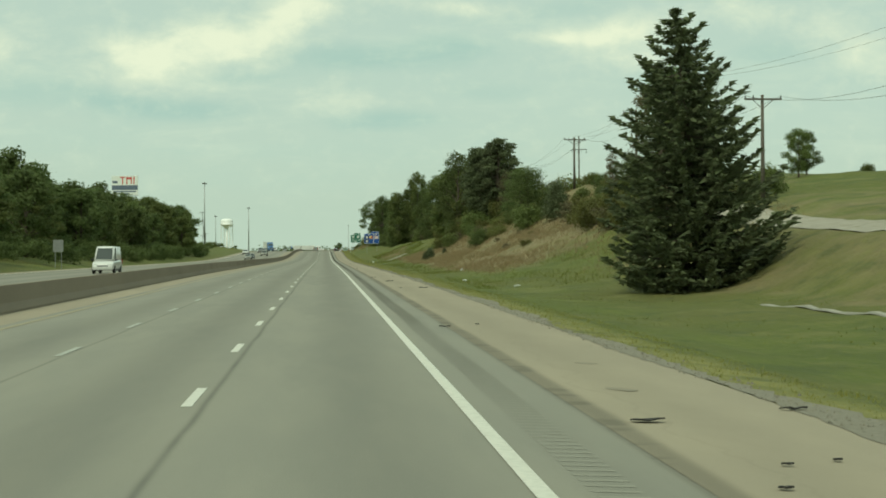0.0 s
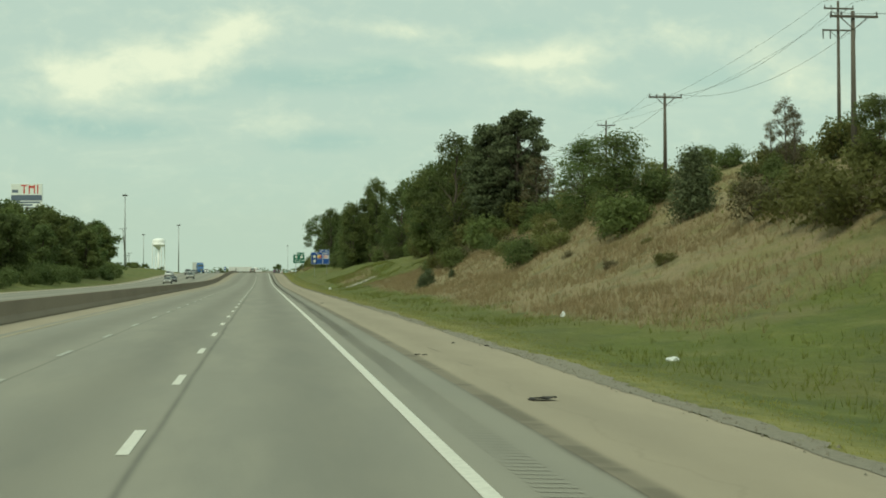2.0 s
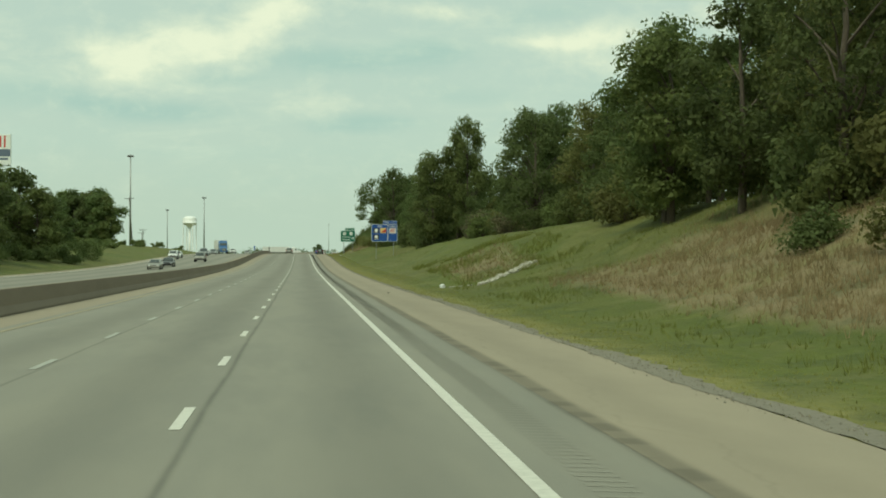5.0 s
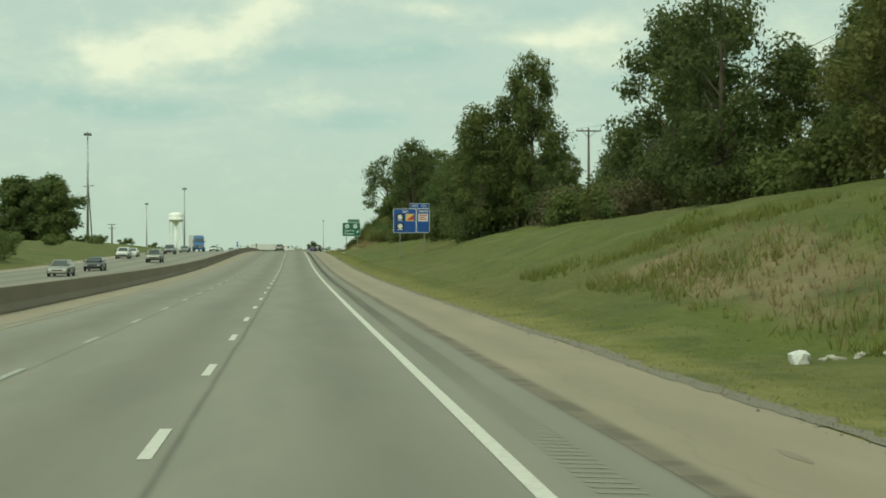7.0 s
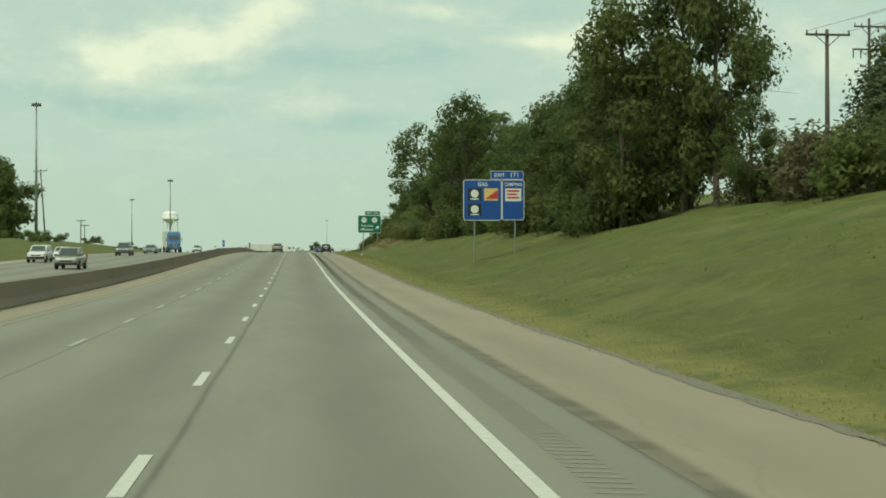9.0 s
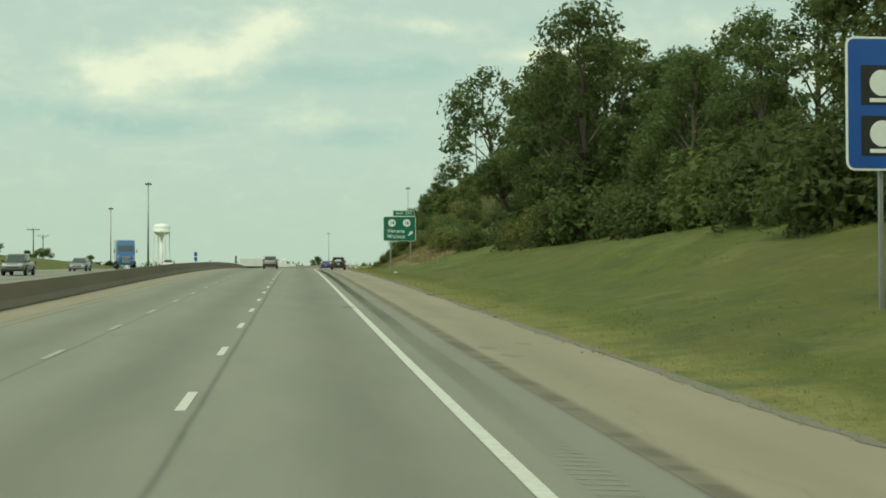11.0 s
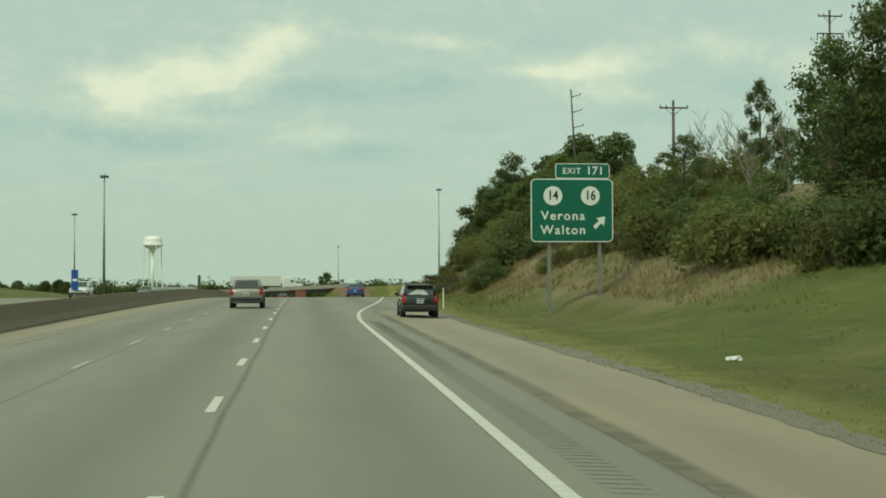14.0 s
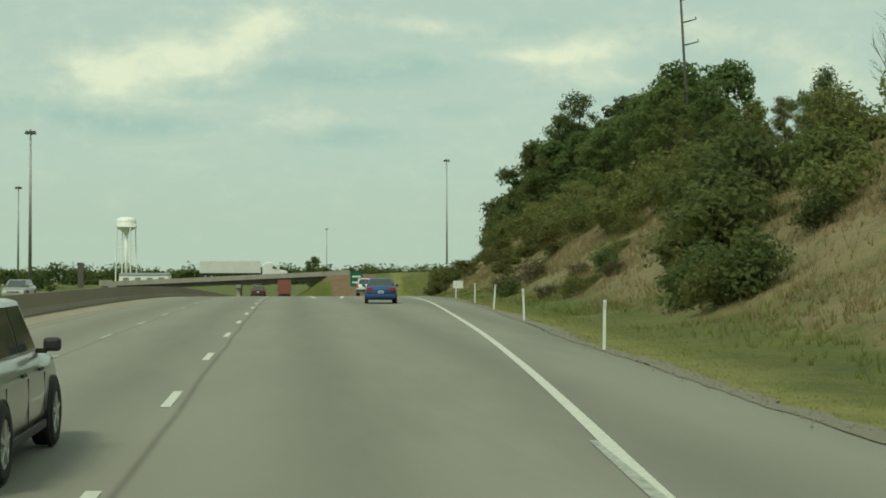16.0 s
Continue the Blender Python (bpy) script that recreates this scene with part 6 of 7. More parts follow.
for run, arms in ((single, (-1.35, 1.35)), (double, (-1.4, 1.4))):
    for (x0, y0, t0), (x1, y1, t1) in zip(run, run[1:]):
        for s in arms:
            cable("overhead_cable", (x0 + s, y0, t0 - .1), (x1 + s, y1, t1 - .1), 1.6)

# ---- water tower ----


def water_tower(x, y, top):
    z = 4.4
    t = thing("water_tower", "white elevated water tower on slender legs", "water tower", pose(x, y, z))
    h = top - z
    R = 6.4
    bm = bmesh.new()
    prof = [(.05, h), (2.8, h - .2), (4.7, h - .7), (5.8, h - 1.5), (6.3, h - 2.4), (R, h - 3.0), (R, h - 6.3), (R + .35, h - 6.35), (R + .35, h - 6.75), (6.1, h - 6.9), (5.0, h - 7.9), (3.0, h - 9.0), (1.7, h - 10.2), (1.2, h - 11.5)]
    n = 32
    loft(bm, [[(r * math.cos(2*math.pi*i/n), r * math.sin(2*math.pi*i/n), zz) for i in range(n)] for r, zz in prof])
    part("tank", bm, M_WHITEPAINT, t, "rounded white tank", True)
    bm = bmesh.new()
    rod(bm, (0, 0, 0), (0, 0, h - 11), .95, 1.1, 14)
    part("riser", bm, M_WHITEPAINT, t, "", True)
    for i in range(4):
        a = 2 * math.pi * i / 4 + .5
        bm = bmesh.new()
        rod(bm, (7.2 * math.cos(a), 7.2 * math.sin(a), -.3), (R * .98 * math.cos(a), R * .98 * math.sin(a), h - 6.7), .46, .40, 8)
        part("leg", bm, M_WHITEPAINT, t)
    for lev in (.33, .66):
        bm = bmesh.new()
        rr = 7.2 + (R - 7.2) * lev
        ring = [(rr * math.cos(2*math.pi*i/4 + .5), rr * math.sin(2*math.pi*i/4 + .5), (h - 6.7) * lev) for i in range(4)]
        for i in range(4):
            rod(bm, ring[i], ring[(i+1) % 4], .07, .07, 5)
        part("bracing", bm, M_WHITEPAINT, t)
    bm = bmesh.new()
    ring = [(6.85 * math.cos(2*math.pi*i/24), 6.85 * math.sin(2*math.pi*i/24), h - 5.5) for i in range(24)]
    for i in range(24):
        rod(bm, ring[i], ring[(i+1) % 24], .1, .1, 5)
    part("balcony_rail", bm, M_WHITEPAINT, t)


water_tower(-101.5, 1512, 49.0)


def low_warehouse(x, y, w, d, top):
    z = sit(x, y)
    h = top - z
    t = thing("warehouse", "long low white metal warehouse near the water tower", "building", pose(x, y, z))
    bm = bmesh.new()
    box(bm, (0, 0, h / 2 - .3), (w, d, h + .6), .03)
    wall = part("wall", bm, M_WHITEPAINT, t, "white sheet metal wall")
    bm = bmesh.new()
    loft(bm, [[(-w / 2 - .3, yy, h - .1), (w / 2 + .3, yy, h - .1), (w / 2 + .3, yy, zz), (-w / 2 - .3, yy, zz)] for yy, zz in ((-d / 2 - .3, h + .15), (0, h + 1.1), (d / 2 + .3, h + .15))])
    part("roof", bm, M_STEEL, t, "pale grey metal roof")
    for i in range(4):
        bm = bmesh.new()
        box(bm, (-w * .36 + w * .24 * i, -d / 2 - .03, h - 2.6), (2.6, .08, 3.0), .02)
        part("loading_door", bm, M_STEEL, wall, "grey roller door")


low_warehouse(-64, 1250, 22, 16, 11.0)

# ---- litter on the verge ----


def shred(x, y, length, width, rz, label="torn strip of black tyre tread lying on the shoulder"):
    """A curled strip of tread."""
    t = tagged(None or thing("tyre_shred", label, "tyre debris", pose(x, y, (float(road_z(y)) + float(fall(x, y)) if x < pave_x(y) else sit(x, y)) + .012, 0, 0, rz), group="tyre debris"))
    bm = bmesh.new()
    rr = random.Random(int(x * 97 + y))
    rings = []
    for i in range(9):
        u = i / 8
        w = width * (.35 + .65 * math.sin(math.pi * (.12 + .76 * u))) * (.8 + .4 * rr.random())
        zz = .012 + .06 * abs(math.sin(u * 5 + rr.random())) * length
        xx = (u - .5) * length
        rings.append([(xx, -w / 2, zz), (xx, w / 2, zz * .6), (xx, w / 2, zz * .6 + .02), (xx, -w / 2, zz + .02)])
    loft(bm, rings)
    part("tread", bm, M_SHRED, t)
    return t


for x, y, l, w, rz in ((4.46, 17.5, .42, .2, 10), (6.95, 19.4, .40, .10, 5), (5.08, 14.0, .12, .08, 0), (5.74, 14.4, .10, .08, 30), (4.57, 12.5, .13, .1, 0), (3.73, 38.8, .32, .05, 4),
                       (4.82, 40.7, .12, .08, 0), (4.88, 97.2, .50, .30, 30), (6.1, 81.6, .5, .12, 0), (4.72, 79.5, .12, .08, 10), (6.05, 117.2, .12, .1, 80), (4.14, 109.8, .14, .08, 0),
                       (4.33, 109.8, .12, .08, 20), (6.9, 115.9, .16, .1, 40), (4.47, 176.4, .2, .12, 0), (5.32, 268.9, .15, .1, 15), (6.9, 452.9, .14, .1, 0), (6.9, 475.7, .4, .12, 4)):
    shred(x, y, l, w, rz)
for x, y, l, w, rz in ((5.9, 76.6, .65, .06, 2), (4.12, 78.6, .7, .06, 2), (4.97, 113.1, .10, 3.2, 2), (4.94, 106.7, .12, 1.8, 3), (6.02, 131.8, .32, .05, 0), (3.69, 180.2, .4, 1.6, 0), (5.56, 272.6, .2, 1.2, 0),
                       (4.54, 437.2, .5, 1.3, 0), (5.66, 439.1, .45, .9, 0), (4.75, 434.9, .6, .8, 0), (2.12, 458.0, .72, .7, 0), (5.86, 468.2, .6, .12, 0), (4.9, 470.9, .9, .3, 0), (-1.75, 511.3, .5, .8, 0), (5.49, 27.1, .5, .5, 0), (5.05, 21.9, .45, .9, 20)):
    bm = bmesh.new()
    n = 14
    pts = [(l / 2 * math.cos(2*math.pi*i/n) * (.9 + .14 * math.sin(i * 1.3 + x)), w / 2 * math.sin(2*math.pi*i/n) * (.9 + .14 * math.cos(i * 1.1 + y)), 0) for i in range(n)]
    slab(bm, pts, .002, (0, 0, 1))
    ob = part("oil_stain", bm, M_LANESTAIN if x < 3 else M_FAINT if l * w > .2 else M_STAIN, None)
    grade = math.degrees(math.atan((float(road_z(y + 1)) - float(road_z(y - 1))) / 2))
    ob.matrix_basis = pose(x, y, float(road_z(y)) + float(fall(x, y)) + .0065, grade, 2.3 if x > 2.4 else 0, rz)
    tagged(ob, "dark oily stain on the pavement", "stain")


def crumple(name, x, y, size, mat, label, category, seed, group=""):
    rr = np.random.default_rng(seed)
    bm = bmesh.new()
    bmesh.ops.create_icosphere(bm, subdivisions=2, radius=1.0)
    for v in bm.verts:
        k = .7 + .5 * rr.random()
        v.co = Vector((v.co.x * size[0] * k, v.co.y * size[1] * k, v.co.z * size[2] * k))
    ob = part(name, bm, mat)
    ob.matrix_basis = pose(x, y, sit(x, y) + size[2] * .45, 0, 0, seed * 40)
    return tagged(ob, label, category, group=group)


crumple("plastic_bag", 10.2, 285.2, (.24, .22, .2), M_LITTER, "crumpled white plastic bag lying in the grass", "litter", 4)
for i in range(9):
    crumple("riprap_stone", 10.75 + .2 * i + .08 * math.sin(i * 2.3), 285.4 + .25 * math.sin(i * 1.7), (.10 + .03 * (i % 3), .09, .06), M_ROCK, "pale limestone block at the end of the drainage riprap", "stone", 60 + i, "riprap stones")
crumple("litter", 13.6, 136.4, (.14, .12, .16), M_LITTER, "small white scrap of litter on the dry slope", "litter", 8)
crumple("litter", 13.8, 98, (.25, .2, .08), M_LITTER, "small pale scrap of litter on the bank", "litter", 5)
crumple("litter", 11.5, 112, (.22, .2, .08), M_LITTER, "small pale scrap of litter on the bank", "litter", 6)
crumple("litter", 10.2, 548, (.2, .2, .08), M_LITTER, "small pale scrap of litter in the grass", "litter", 7)
rock_rng = np.random.default_rng(15)
for i in range(64):
    u = i / 63
    x, y = 12.9 + 4.4 * u + rock_rng.normal() * .2, 283.3 + 4.7 * u + rock_rng.normal() * .3
    s = .12 + .12 * rock_rng.random()
    crumple("riprap_stone", x, y, (s * 1.2, s, s * .8), M_ROCK, "pale limestone block in the drainage riprap", "stone", 100 + i, "riprap stones")

# ---- vehicles ----
BODY = {
    # stations along the length (share, half width, underside, top), belt, roof; from the tail to the nose
    "sedan": dict(st=[(0, .84, .42, .80), (.015, .93, .30, .93), (.05, .97, .25, 1.00), (.16, .99, .20, 1.01), (.35, 1, .19, .97), (.6, 1, .19, .95), (.70, 1, .19, .92), (.86, .97, .21, .82), (.96, .91, .25, .72), (.99, .84, .30, .64), (1, .78, .36, .58)],
                  belt=(.13, .73), roof=(.27, .55), beltz=.955, panes=2),
    "suv": dict(st=[(0, .86, .50, .95), (.012, .94, .36, 1.05), (.04, .98, .30, 1.08), (.2, 1, .26, 1.08), (.4, 1, .25, 1.07), (.62, 1, .25, 1.06), (.72, 1, .26, 1.04), (.88, .97, .28, .98), (.965, .92, .32, .88), (.99, .86, .38, .76), (1, .80, .44, .68)],
                belt=(.02, .74), roof=(.075, .56), beltz=1.05, panes=3),
    "pickup": dict(st=[(0, .92, .55, 1.06), (.012, .97, .45, 1.12), (.2, 1, .36, 1.12), (.4, 1, .35, 1.12), (.62, 1, .35, 1.10), (.74, 1, .36, 1.08), (.9, .98, .38, 1.04), (.98, .94, .42, .95), (1, .88, .5, .80)],
                   belt=(.36, .76), roof=(.40, .62), beltz=1.10, panes=2),
    "van": dict(st=[(0, .93, .45, 1.15), (.012, .98, .38, 1.22), (.2, 1, .3, 1.24), (.5, 1, .3, 1.24), (.74, 1, .3, 1.2), (.86, .98, .32, 1.12), (.96, .94, .36, .95), (.99, .9, .4, .8), (1, .84, .46, .7)],
                belt=(.01, .84), roof=(.02, .68), beltz=1.2, panes=3),
}


def car(name, label, m, mat, L, W, H, kind="sedan", wheel=.32, rack=False, group="traffic", flip_lamps=False):
    """A car built along +y: body shell, cabin, panes, wheels, lamps, bumpers, mirrors, handles."""
    k = BODY[kind]
    t = thing(name, label, "car", m, group)
    w = W / 2
    Y = lambda u: (u - .5) * L
    scale_z = H / {"sedan": 1.45, "suv": 1.62, "pickup": 1.8, "van": 2.5}[kind] if kind != "van" else 1.0
    bm = bmesh.new()
    rings = []
    for u, hw, z0, zt in k["st"]:
        z0, zt = z0 * scale_z, zt * scale_z
        a = w * hw
        d = zt - z0
        half = [(.0, z0), (.80 * a, z0), (.93 * a, z0 + .06 * d), (.985 * a, z0 + .22 * d), (a, z0 + .48 * d), (.992 * a, z0 + .72 * d), (.965 * a, zt - .07 * d), (.90 * a, zt - .015 * d), (.70 * a, zt + .01), (0, zt + .025)]
        ring = [(x, Y(u), z) for x, z in half] + [(-x, Y(u), z) for x, z in half[-2:0:-1]]
        rings.append(ring)
    loft(bm, rings)
    body = part("body", bm, mat, t, "", True)
    # cabin
    zb, zr_ = k["beltz"] * scale_z - .03, H
    b0, b1 = Y(k["belt"][0]), Y(k["belt"][1])
    r0, r1 = Y(k["roof"][0]), Y(k["roof"][1])
    hb, hr = w * .90, w * (.74 if kind == "sedan" else .80)

    def ring_at(v, crown=0.0):
        y0, y1, h = b0 + (r0 - b0) * v, b1 + (r1 - b1) * v, hb + (hr - hb) * v
        z = zb + (zr_ - zb) * v
        c = .12
        return [(h - c * .6, y0, z), (h, y0 + c, z), (h, y1 - c, z), (h - c * .8, y1, z), (-h + c * .8, y1, z), (-h, y1 - c, z), (-h, y0 + c, z), (-h + c * .6, y0, z)]

    bm = bmesh.new()
    top = ring_at(.93)
    cap = [(x * .90, y + (.06 if y < (r0 + r1) / 2 else -.12), zr_ - .012) for x, y, z in top]
    loft(bm, [ring_at(0), ring_at(.5), top, cap, [(x * .5, y * .8 + (r0 + r1) * .1, zr_) for x, y, z in cap]])
    part("cabin", bm, mat, t, "", True)
    # panes
    lo, hi = ring_at(.10), ring_at(.86)

    def pane(a, b, c, d, nm, s0=.06, s1=.94, lab=""):
        A, B, C, D = (Vector(p) for p in (a, b, c, d))      # lower a, b; upper d above a, c above b
        pts = [A.lerp(B, s0), A.lerp(B, s1), D.lerp(C, s1), D.lerp(C, s0)]
        n = (pts[1] - pts[0]).cross(pts[3] - pts[0])
        mid = sum(pts, Vector()) / 4
        out = mid - Vector((0, (b0 + b1) / 2, zb))
        if n.dot(out) < 0:
            n = -n
        bm = bmesh.new()
        slab(bm, [p + n.normalized() * .002 for p in pts], .012, n)
        return part(nm, bm, M_GLASS, t, lab)

    pane(lo[0], lo[7], hi[7], hi[0], "rear_window", .05, .95)
    pane(lo[3], lo[4], hi[4], hi[3], "windscreen", .03, .97)
    n = k["panes"]
    spans = {2: ((.05, .48), (.52, .95)), 3: ((.03, .30), (.335, .63), (.665, .96))}[n]
    if kind == "van":
        spans = ((.78, .96),)
    for a, b, sgn in ((1, 2, 1), (6, 5, -1)):
        for s0, s1 in spans:
            pane(lo[a], lo[b], hi[b], hi[a], "side_window", s0, s1)
    # wheels
    tread = .21 if kind == "sedan" else .24
    for sx in (-1, 1):
        for u in ((.19, .815) if kind != "van" else (.2, .83)):
            wm = Matrix.Translation((sx * (w - tread / 2 + .035), Y(u), wheel)) @ (Matrix.Identity(4) if sx > 0 else pose(0, 0, 0, 0, 0, 180))
            bm = bmesh.new()
            h = tread / 2
            lathe(bm, [(wheel * .62, -h), (wheel * .93, -h), (wheel, -h * .75), (wheel, h * .75), (wheel * .93, h), (wheel * .68, h), (wheel * .62, h * .8)], wm, 24, False)
            wh = part("wheel", bm, M_TYRE, t, "black tyre", True)
            bm = bmesh.new()
            lathe(bm, [(wheel * .66, h * .4), (wheel * .66, h * .85), (wheel * .60, h * .9), (wheel * .58, h * .80), (wheel * .15, h * .78), (wheel * .14, h * .93), (.01, h * .95)], wm, 20)
            for i in range(5):
                sp = box(bm, (0, 0, 0), (.03, wheel * .15, wheel * .5), .008)
                bmesh.ops.transform(bm, matrix=wm @ pose(0, 0, 0, i * 72, 0, 0) @ Matrix.Translation((h * .86, 0, wheel * .36)), verts=[v for v in sp if v.is_valid])
            part("rim", bm, M_RIM, wh, "alloy rim")
            bm = bmesh.new()
            lathe(bm, [(wheel * 1.11, -.03), (wheel * 1.11, .010), (wheel * 1.07, .014), (wheel * 1.05, .003), (wheel * .3, .004), (.02, .004)], Matrix.Translation((sx * w, Y(u), wheel * 1.03)) @ (Matrix.Identity(4) if sx > 0 else pose(0, 0, 0, 0, 0, 180)), 24)
            part("wheel_arch", bm, M_TRIM, t)
    zt0 = k["st"][2][3] * scale_z
    # tail: lamps, bumper, plate
    for sx in (-1, 1):
        bm = bmesh.new()
        if kind == "sedan":
            box(bm, (sx * w * .72, Y(.012), zt0 - .17), (w * .40, .16, .17), .03)
        else:
            def section(z, inner, shrink, out=0.0):
                pts = ((inner, -.035 - out), (max(inner + .01, .91), -.030 - out), (max(inner + .02, .985), .03 - out), (1.012, .12), (.95, .14), (inner + .015, .12))
                return [(sx * w * (x if x == inner else x * shrink), Y(0) + y, zt0 + z) for x, y in pts]
            loft(bm, [section(-.32, .80, 1), section(-.28, .755, 1), section(-.16, .775, 1), section(-.06, .83, 1), section(.02, .89, .985), section(.09, .93, .955)])
        lamp = part("tail_lamp", bm, M_TAIL, t, "red tail lamp")
        if kind != "sedan":
            bm = bmesh.new()
            loft(bm, [section(-.19, .80, .985, .006), section(-.165, .81, .985, .006)])
            loft(bm, [section(-.135, .815, .985, .006), section(-.085, .83, .98, .006)])
            part("reversing_lens", bm, M_LENS, lamp, "pale pink reversing lens")
        bm = bmesh.new()
        box(bm, (sx * w * .66, Y(.978), k["st"][-3][3] * scale_z - .13), (w * .36, .20, .14), .04)
        part("headlamp", bm, M_HEAD, t, "clear headlamp")
        bm = bmesh.new()
        box(bm, (sx * (w + .09), b1 - .32, zb + .10), (.19, .10, .15), .04)
        box(bm, (sx * (w - .03), b1 - .30, zb + .03), (.12, .05, .05))
        part("wing_mirror", bm, M_TRIM if kind != "sedan" else mat, t)
    bm = bmesh.new()
    box(bm, (0, Y(.008), (.42 if kind == "sedan" else .50) * scale_z), (W * .94, .17, .22), .05)
    part("rear_bumper", bm, M_TRIM if kind in ("suv", "pickup") else mat, t)
    bm = bmesh.new()
    box(bm, (0, Y(.985), (.40 if kind == "sedan" else .48) * scale_z), (W * .88, .17, .24), .05)
    part("front_bumper", bm, M_TRIM if kind in ("suv", "pickup") else mat, t)
    bm = bmesh.new()
    box(bm, (0, Y(.99), (.55 if kind == "sedan" else .70) * scale_z), (W * .5, .12, .12), .02)
    part("grille", bm, M_TRIM, t)
    bm = bmesh.new()
    box(bm, (0, Y(0) - .012, (.66 if kind == "sedan" else .78) * scale_z), (.31, .02, .155), .006)
    plate = part("number_plate", bm, M_PLATE, t, "pale number plate with a plain bar")
    bm = bmesh.new()
    box(bm, (0, Y(0) - .024, (.655 if kind == "sedan" else .775) * scale_z), (.23, .004, .06))
    part("plate_bar", bm, M_PLATEBAR, plate)
    # doors: seams and handles
    for sx in (-1, 1):
        ys = [b0 + (b1 - b0) * s for s in ((.30, .64, .93) if kind == "suv" else (.16, .5, .9))]
        for y in ys:
            bm = bmesh.new()
            box(bm, (sx * (w * .996), y, zb * .58), (.010, .010, zb * .46))
            part("door_seam", bm, M_TRIM, t)
        for y in ys[1:]:
            bm = bmesh.new()
            box(bm, (sx * (w + .002), y - .28 + .42 * 0, zb * .86), (.035, .20, .035), .01)
            part("door_handle", bm, M_TRIM if kind == "suv" else mat, t)
        bm = bmesh.new()
        box(bm, (sx * (w * .985), 0, .24 * scale_z + (.05 if kind != "sedan" else 0)), (.04, L * .42, .10), .02)
        part("sill", bm, M_TRIM, t)
    if rack:
        for sx in (-1, 1):
            bm = bmesh.new()
            rod(bm, (sx * hr * .86, r0 + .12, H + .035), (sx * hr * .86, r1 - .1, H + .03), .022, .022, 8)
            for y in (r0 + .14, (r0 + r1) / 2, r1 - .12):
                rod(bm, (sx * hr * .86, y, H - .06), (sx * hr * .86, y, H + .035), .03, .024, 8)
            part("roof_rail", bm, M_TRIM, t)
        for y in (r0 + .45, r1 - .45):
            bm = bmesh.new()
            box(bm, (0, y, H + .055), (hr * 1.7, .05, .025), .01)
            part("roof_bar", bm, M_TRIM, t)
        bm = bmesh.new()
        box(bm, (0, r0 - .10, H - .06), (hr * 1.86, .34, .09), .03)
        part("rear_spoiler", bm, M_TRIM, t, "dark rear spoiler over the glass")
        bm = bmesh.new()
        rod(bm, (.02, b0 + .03, zb + .10), (-.50, b0 + .055, zb + .13), .012, .009, 6)
        part("wiper", bm, M_TRIM, t)
        # pale load against the rear glass
        A, B, C, D = (Vector(p) for p in (lo[0], lo[7], hi[7], hi[0]))
        n = (B - A).cross(D - A).normalized()
        if n.y > 0:
            n = -n

        def at(s, v):
            return (A.lerp(B, s)).lerp(D.lerp(C, s), v) + n * .0145
        bm = bmesh.new()
        slab(bm, [at(.22, .06), at(.90, .08), at(.78, .35), at(.66, .55), at(.60, .68), at(.40, .62), at(.30, .40)], .003, n)
        part("cloth", bm, M_SHEET, t, "pale cloth heaped behind the rear glass")
        bm = bmesh.new()
        box(bm, (0, Y(0) + .008, .915 * scale_z), (.44, .02, .030))
        part("badge_bar", bm, M_SHEET, t, "thin pale trim strip under the rear glass")
    return t


def on_road(x, y, rz=0.0):
    z = float(road_z(y)) + float(fall(x, y))
    s = math.degrees(math.atan((float(road_z(y + 2)) - float(road_z(y - 2))) / 4))
    if abs(rz) > 90:
        s = -s
    return pose(x, y, z + .012, 0, 0, rz) @ pose(0, 0, 0, s, 0, 0)


P_GREEN = paint("dark_green_paint", (0.018, 0.030, 0.026))
P_BLUE = paint("deep_blue_paint", (0.020, 0.065, 0.22))
P_SILVER = paint("silver_beige_paint", (0.36, 0.35, 0.31), .6)
P_WHITE = paint("white_car_paint", (0.72, 0.72, 0.70), 0.0)
P_MAROON = paint("dark_maroon_paint", (0.060, 0.022, 0.022))
P_GREY = paint("mid_grey_paint", (0.22, 0.23, 0.23), .5)
P_BLACK = paint("black_car_paint", (0.022, 0.023, 0.026))
P_RED = paint("brick_red_paint", (0.30, 0.055, 0.035), .0)
P_TRUCKBLUE = paint("bright_blue_paint", (0.030, 0.115, 0.29), .1)

car("station_wagon", "dark green station wagon with roof rack parked on the shoulder", on_road(5.50, 583.2, -1.0), P_GREEN, 4.45, 1.71, 1.56, "suv", .335, True, "parked cars")
car("suv", "silver-beige sport utility vehicle in the middle lane", on_road(-3.2, 600.8), P_SILVER, 4.7, 1.9, 1.70, "suv", .37)
car("sedan", "deep blue sedan on the exit ramp", on_road(5.82, 669.2, -3), P_BLUE, 4.6, 1.78, 1.45, "sedan", .32)
car("suv", "white sport utility vehicle on the exit ramp", on_road(8.35, 730, -5), P_WHITE, 4.7, 1.85, 1.75, "suv", .36)
car("sedan", "dark maroon sedan in the middle lane", on_road(-3.2, 768), P_MAROON, 4.6, 1.78, 1.45, "sedan", .32)
car("van", "white high-roof cargo van on the opposite carriageway", on_road(-19.6, 134.5, 180), P_WHITE, 5.9, 2.0, 2.5, "van", .35)
car("sedan", "silver sedan on the opposite carriageway", on_road(-19.8, 383.5, 180), P_SILVER, 4.6, 1.78, 1.42, "sedan", .32)
car("sedan", "black sedan on the opposite carriageway", on_road(-20.2, 407.5, 180), P_BLACK, 4.6, 1.78, 1.42, "sedan", .32)
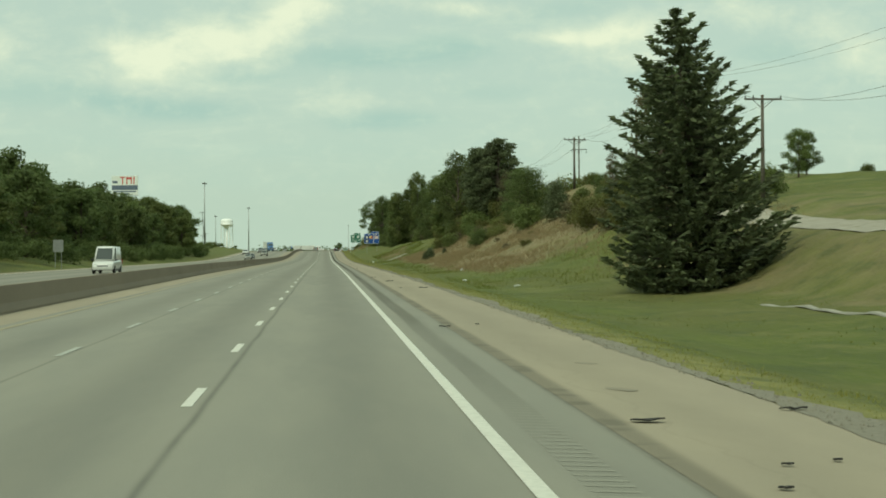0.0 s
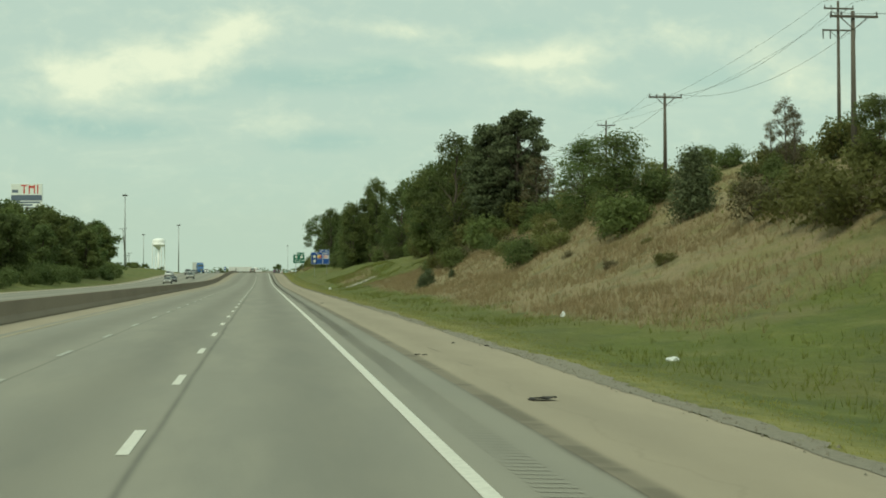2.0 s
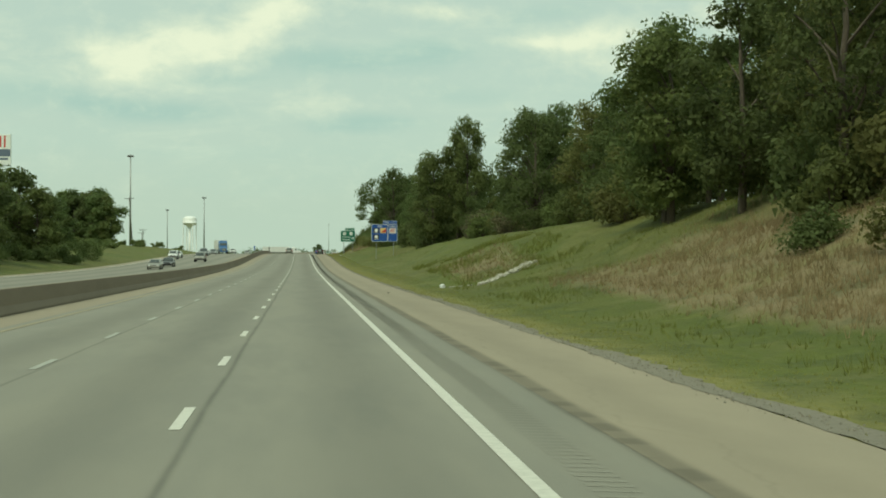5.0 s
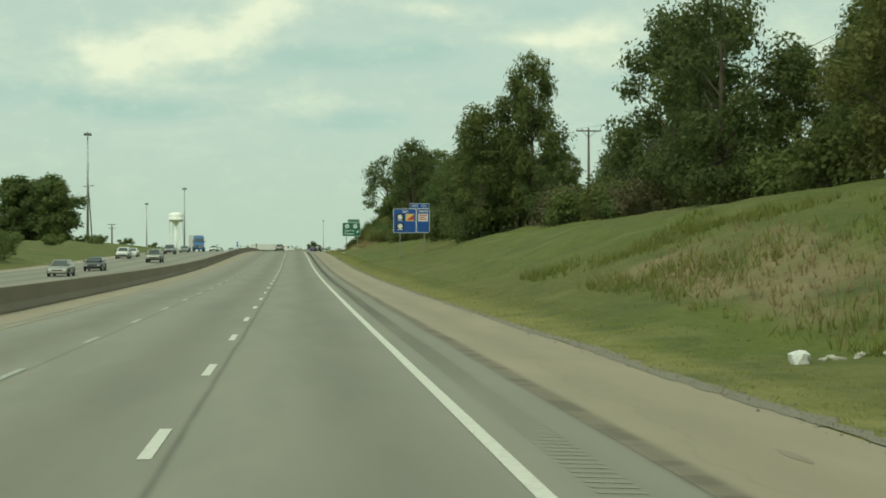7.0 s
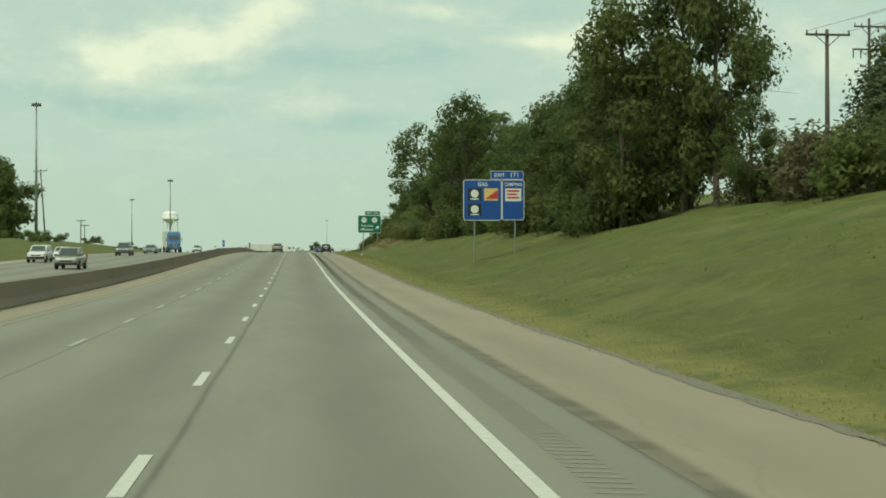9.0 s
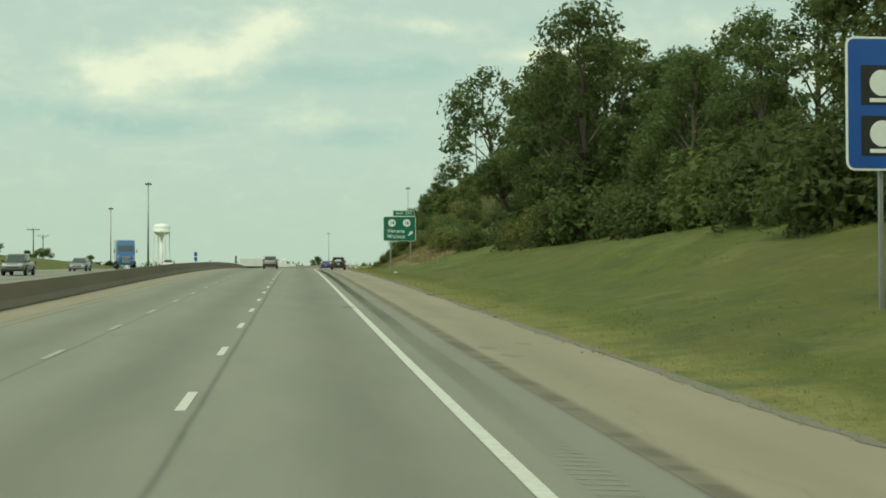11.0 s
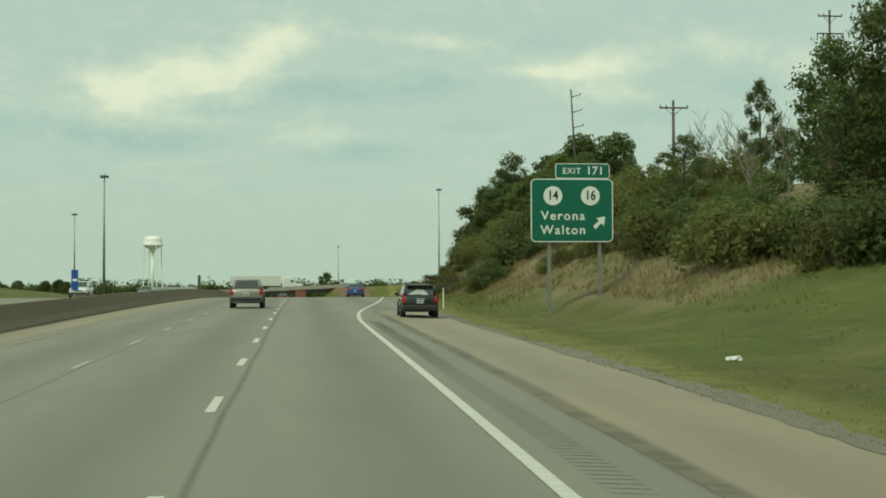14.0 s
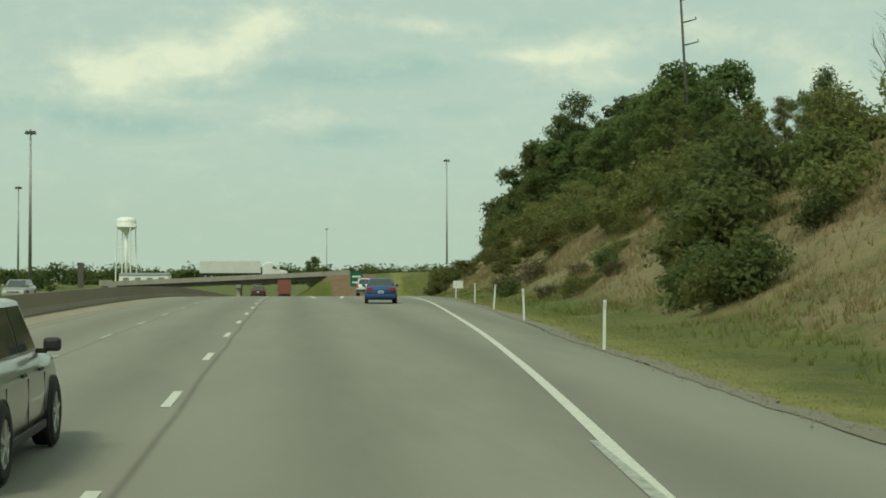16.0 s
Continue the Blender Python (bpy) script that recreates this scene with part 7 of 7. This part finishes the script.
car("pickup_truck", "silver pickup truck on the opposite carriageway", on_road(-18.4, 452, 180), P_SILVER, 5.4, 1.95, 1.80, "pickup", .37)
car("suv", "white sport utility vehicle on the opposite carriageway", on_road(-25.8, 480, 180), P_WHITE, 4.8, 1.9, 1.75, "suv", .36)
car("sedan", "white sedan on the opposite carriageway", on_road(-26.4, 498, 180), P_WHITE, 4.6, 1.78, 1.42, "sedan", .32)
car("pickup_truck", "grey pickup truck on the opposite carriageway", on_road(-22.8, 527, 180), P_GREY, 5.4, 1.95, 1.80, "pickup", .37)
car("sedan", "grey sedan on the opposite carriageway", on_road(-22.6, 560, 180), P_GREY, 4.6, 1.78, 1.42, "sedan", .32)
car("suv", "white sport utility vehicle on the opposite carriageway", on_road(-22.4, 664, 180), P_WHITE, 4.8, 1.9, 1.75, "suv", .36)
car("sedan", "silver sedan on the opposite carriageway", on_road(-18.6, 690, 180), P_SILVER, 4.6, 1.78, 1.42, "sedan", .32)
car("suv", "white car on the far crossing road", pose(38, BRIDGE_Y - 2, float(deck_z(38)) + .02, 0, 0, 90), P_WHITE, 4.6, 1.8, 1.6, "suv", .34)


def big_wheels(parent, positions, r=.5):
    for x, y in positions:
        bm = bmesh.new()
        sx = 1 if x > 0 else -1
        wm = Matrix.Translation((x, y, r)) @ (Matrix.Identity(4) if sx > 0 else pose(0, 0, 0, 0, 0, 180))
        lathe(bm, [(r * .5, -.14), (r * .94, -.14), (r, -.1), (r, .1), (r * .94, .14), (r * .55, .14)], wm, 20, False)
        wh = part("wheel", bm, M_TYRE, parent, "black truck tyre", True)
        bm = bmesh.new()
        lathe(bm, [(r * .56, .05), (r * .54, .13), (r * .30, .06), (r * .22, .15), (.01, .15)], wm, 16)
        part("rim", bm, M_RIM, wh)


def semi(m, label, cab_mat, box_mat, trailer=13.5):
    """Tractor and box trailer, built along +y."""
    t = thing("semi_truck", label, "truck", m, "traffic")
    bm = bmesh.new()
    box(bm, (0, -trailer / 2 - 1.0, 2.55), (2.5, trailer, 2.75), .05)
    tr = part("trailer_box", bm, box_mat, t, "long box trailer")
    bm = bmesh.new()
    box(bm, (0, -trailer / 2 - 1.0, 1.06), (1.0, trailer * .96, .2))
    box(bm, (0, -trailer - .9, .62), (2.2, .1, .12))
    part("chassis", bm, M_TRIM, t)
    bm = bmesh.new()
    for s in (-1, 1):
        box(bm, (s * .62, -trailer - 1.012, 2.55), (1.18, .03, 2.6), .01)
    part("rear_door", bm, box_mat, tr)
    for s in (-1, 1):
        bm = bmesh.new()
        box(bm, (s * 1.0, -trailer - 1.02, 1.05), (.3, .05, .12), .01)
        part("tail_lamp", bm, M_TAIL, tr)
    bm = bmesh.new()
    prof = [(-.6, 1.0, .65, 3.0), (.2, 1.2, .6, 3.6), (1.3, 1.22, .5, 3.75), (2.2, 1.2, .5, 3.2), (2.9, 1.15, .5, 2.35), (3.2, 1.1, .5, 1.95), (4.6, 1.02, .5, 1.75), (4.95, .9, .55, 1.5)]
    rings = []
    for y, w, z0, z1 in prof:
        rings.append([(w * .9, y, z0), (w, y, z0 + .2), (w, y, z1 - .3), (w * .85, y, z1), (-w * .85, y, z1), (-w, y, z1 - .3), (-w, y, z0 + .2), (-w * .9, y, z0)])
    loft(bm, rings)
    cabn = part("cab", bm, cab_mat, t, "tractor cab with sleeper")
    bm = bmesh.new()
    slab(bm, [(-.95, 2.93, 2.36), (.95, 2.93, 2.36), (.92, 2.32, 3.05), (-.92, 2.32, 3.05)], .02, (0, .7, .7))
    part("windscreen", bm, M_GLASS, cabn)
    for s in (-1, 1):
        bm = bmesh.new()
        slab(bm, [(s * 1.2, 1.7, 2.1), (s * 1.17, 2.6, 2.1), (s * 1.19, 2.2, 2.75), (s * 1.2, 1.7, 2.85)], .02, (s, 0, 0))
        part("side_window", bm, M_GLASS, cabn)
        bm = bmesh.new()
        box(bm, (s * .75, 4.85, 1.15), (.35, .2, .22), .04)
        part("headlamp", bm, M_HEAD, cabn)
        bm = bmesh.new()
        box(bm, (s * 1.42, 2.6, 2.35), (.12, .1, .5), .03)
        part("wing_mirror", bm, M_TRIM, cabn)
    bm = bmesh.new()
    box(bm, (0, 4.94, 1.2), (1.0, .08, .75), .03)
    part("grille", bm, M_CHROME, cabn)
    big_wheels(t, [(s * 1.12, y) for s in (-1, 1) for y in (3.9, .2, -1.0, -trailer + 1.6, -trailer + .3)])
    return t


M_REDBOX = paint("red_brown_box", (0.22, 0.060, 0.040), 0.0)
M_WHITEBOX = material("white_trailer_skin", (0.66, 0.66, 0.63), .5, second=(.58, .58, .55), scale=.6, amount=.7)
semi(on_road(-.1, 862 + 15), "brick-red box truck driving ahead towards the overpass", P_RED, M_REDBOX)
semi(pose(-4.5, BRIDGE_Y - 2.4, float(deck_z(-8)) + .01, 0, 0, -90), "white semi truck crossing the overpass", P_WHITE, M_WHITEBOX)
semi(on_road(-22.2, 597, 188), "bright blue semi truck on the opposite carriageway", P_TRUCKBLUE, M_WHITEBOX)

# the growing patterns themselves are not part of the place
for pats in PATTERN.values():
    for ob in pats:
        for o in (*ob.children_recursive, ob):
            bpy.data.objects.remove(o)
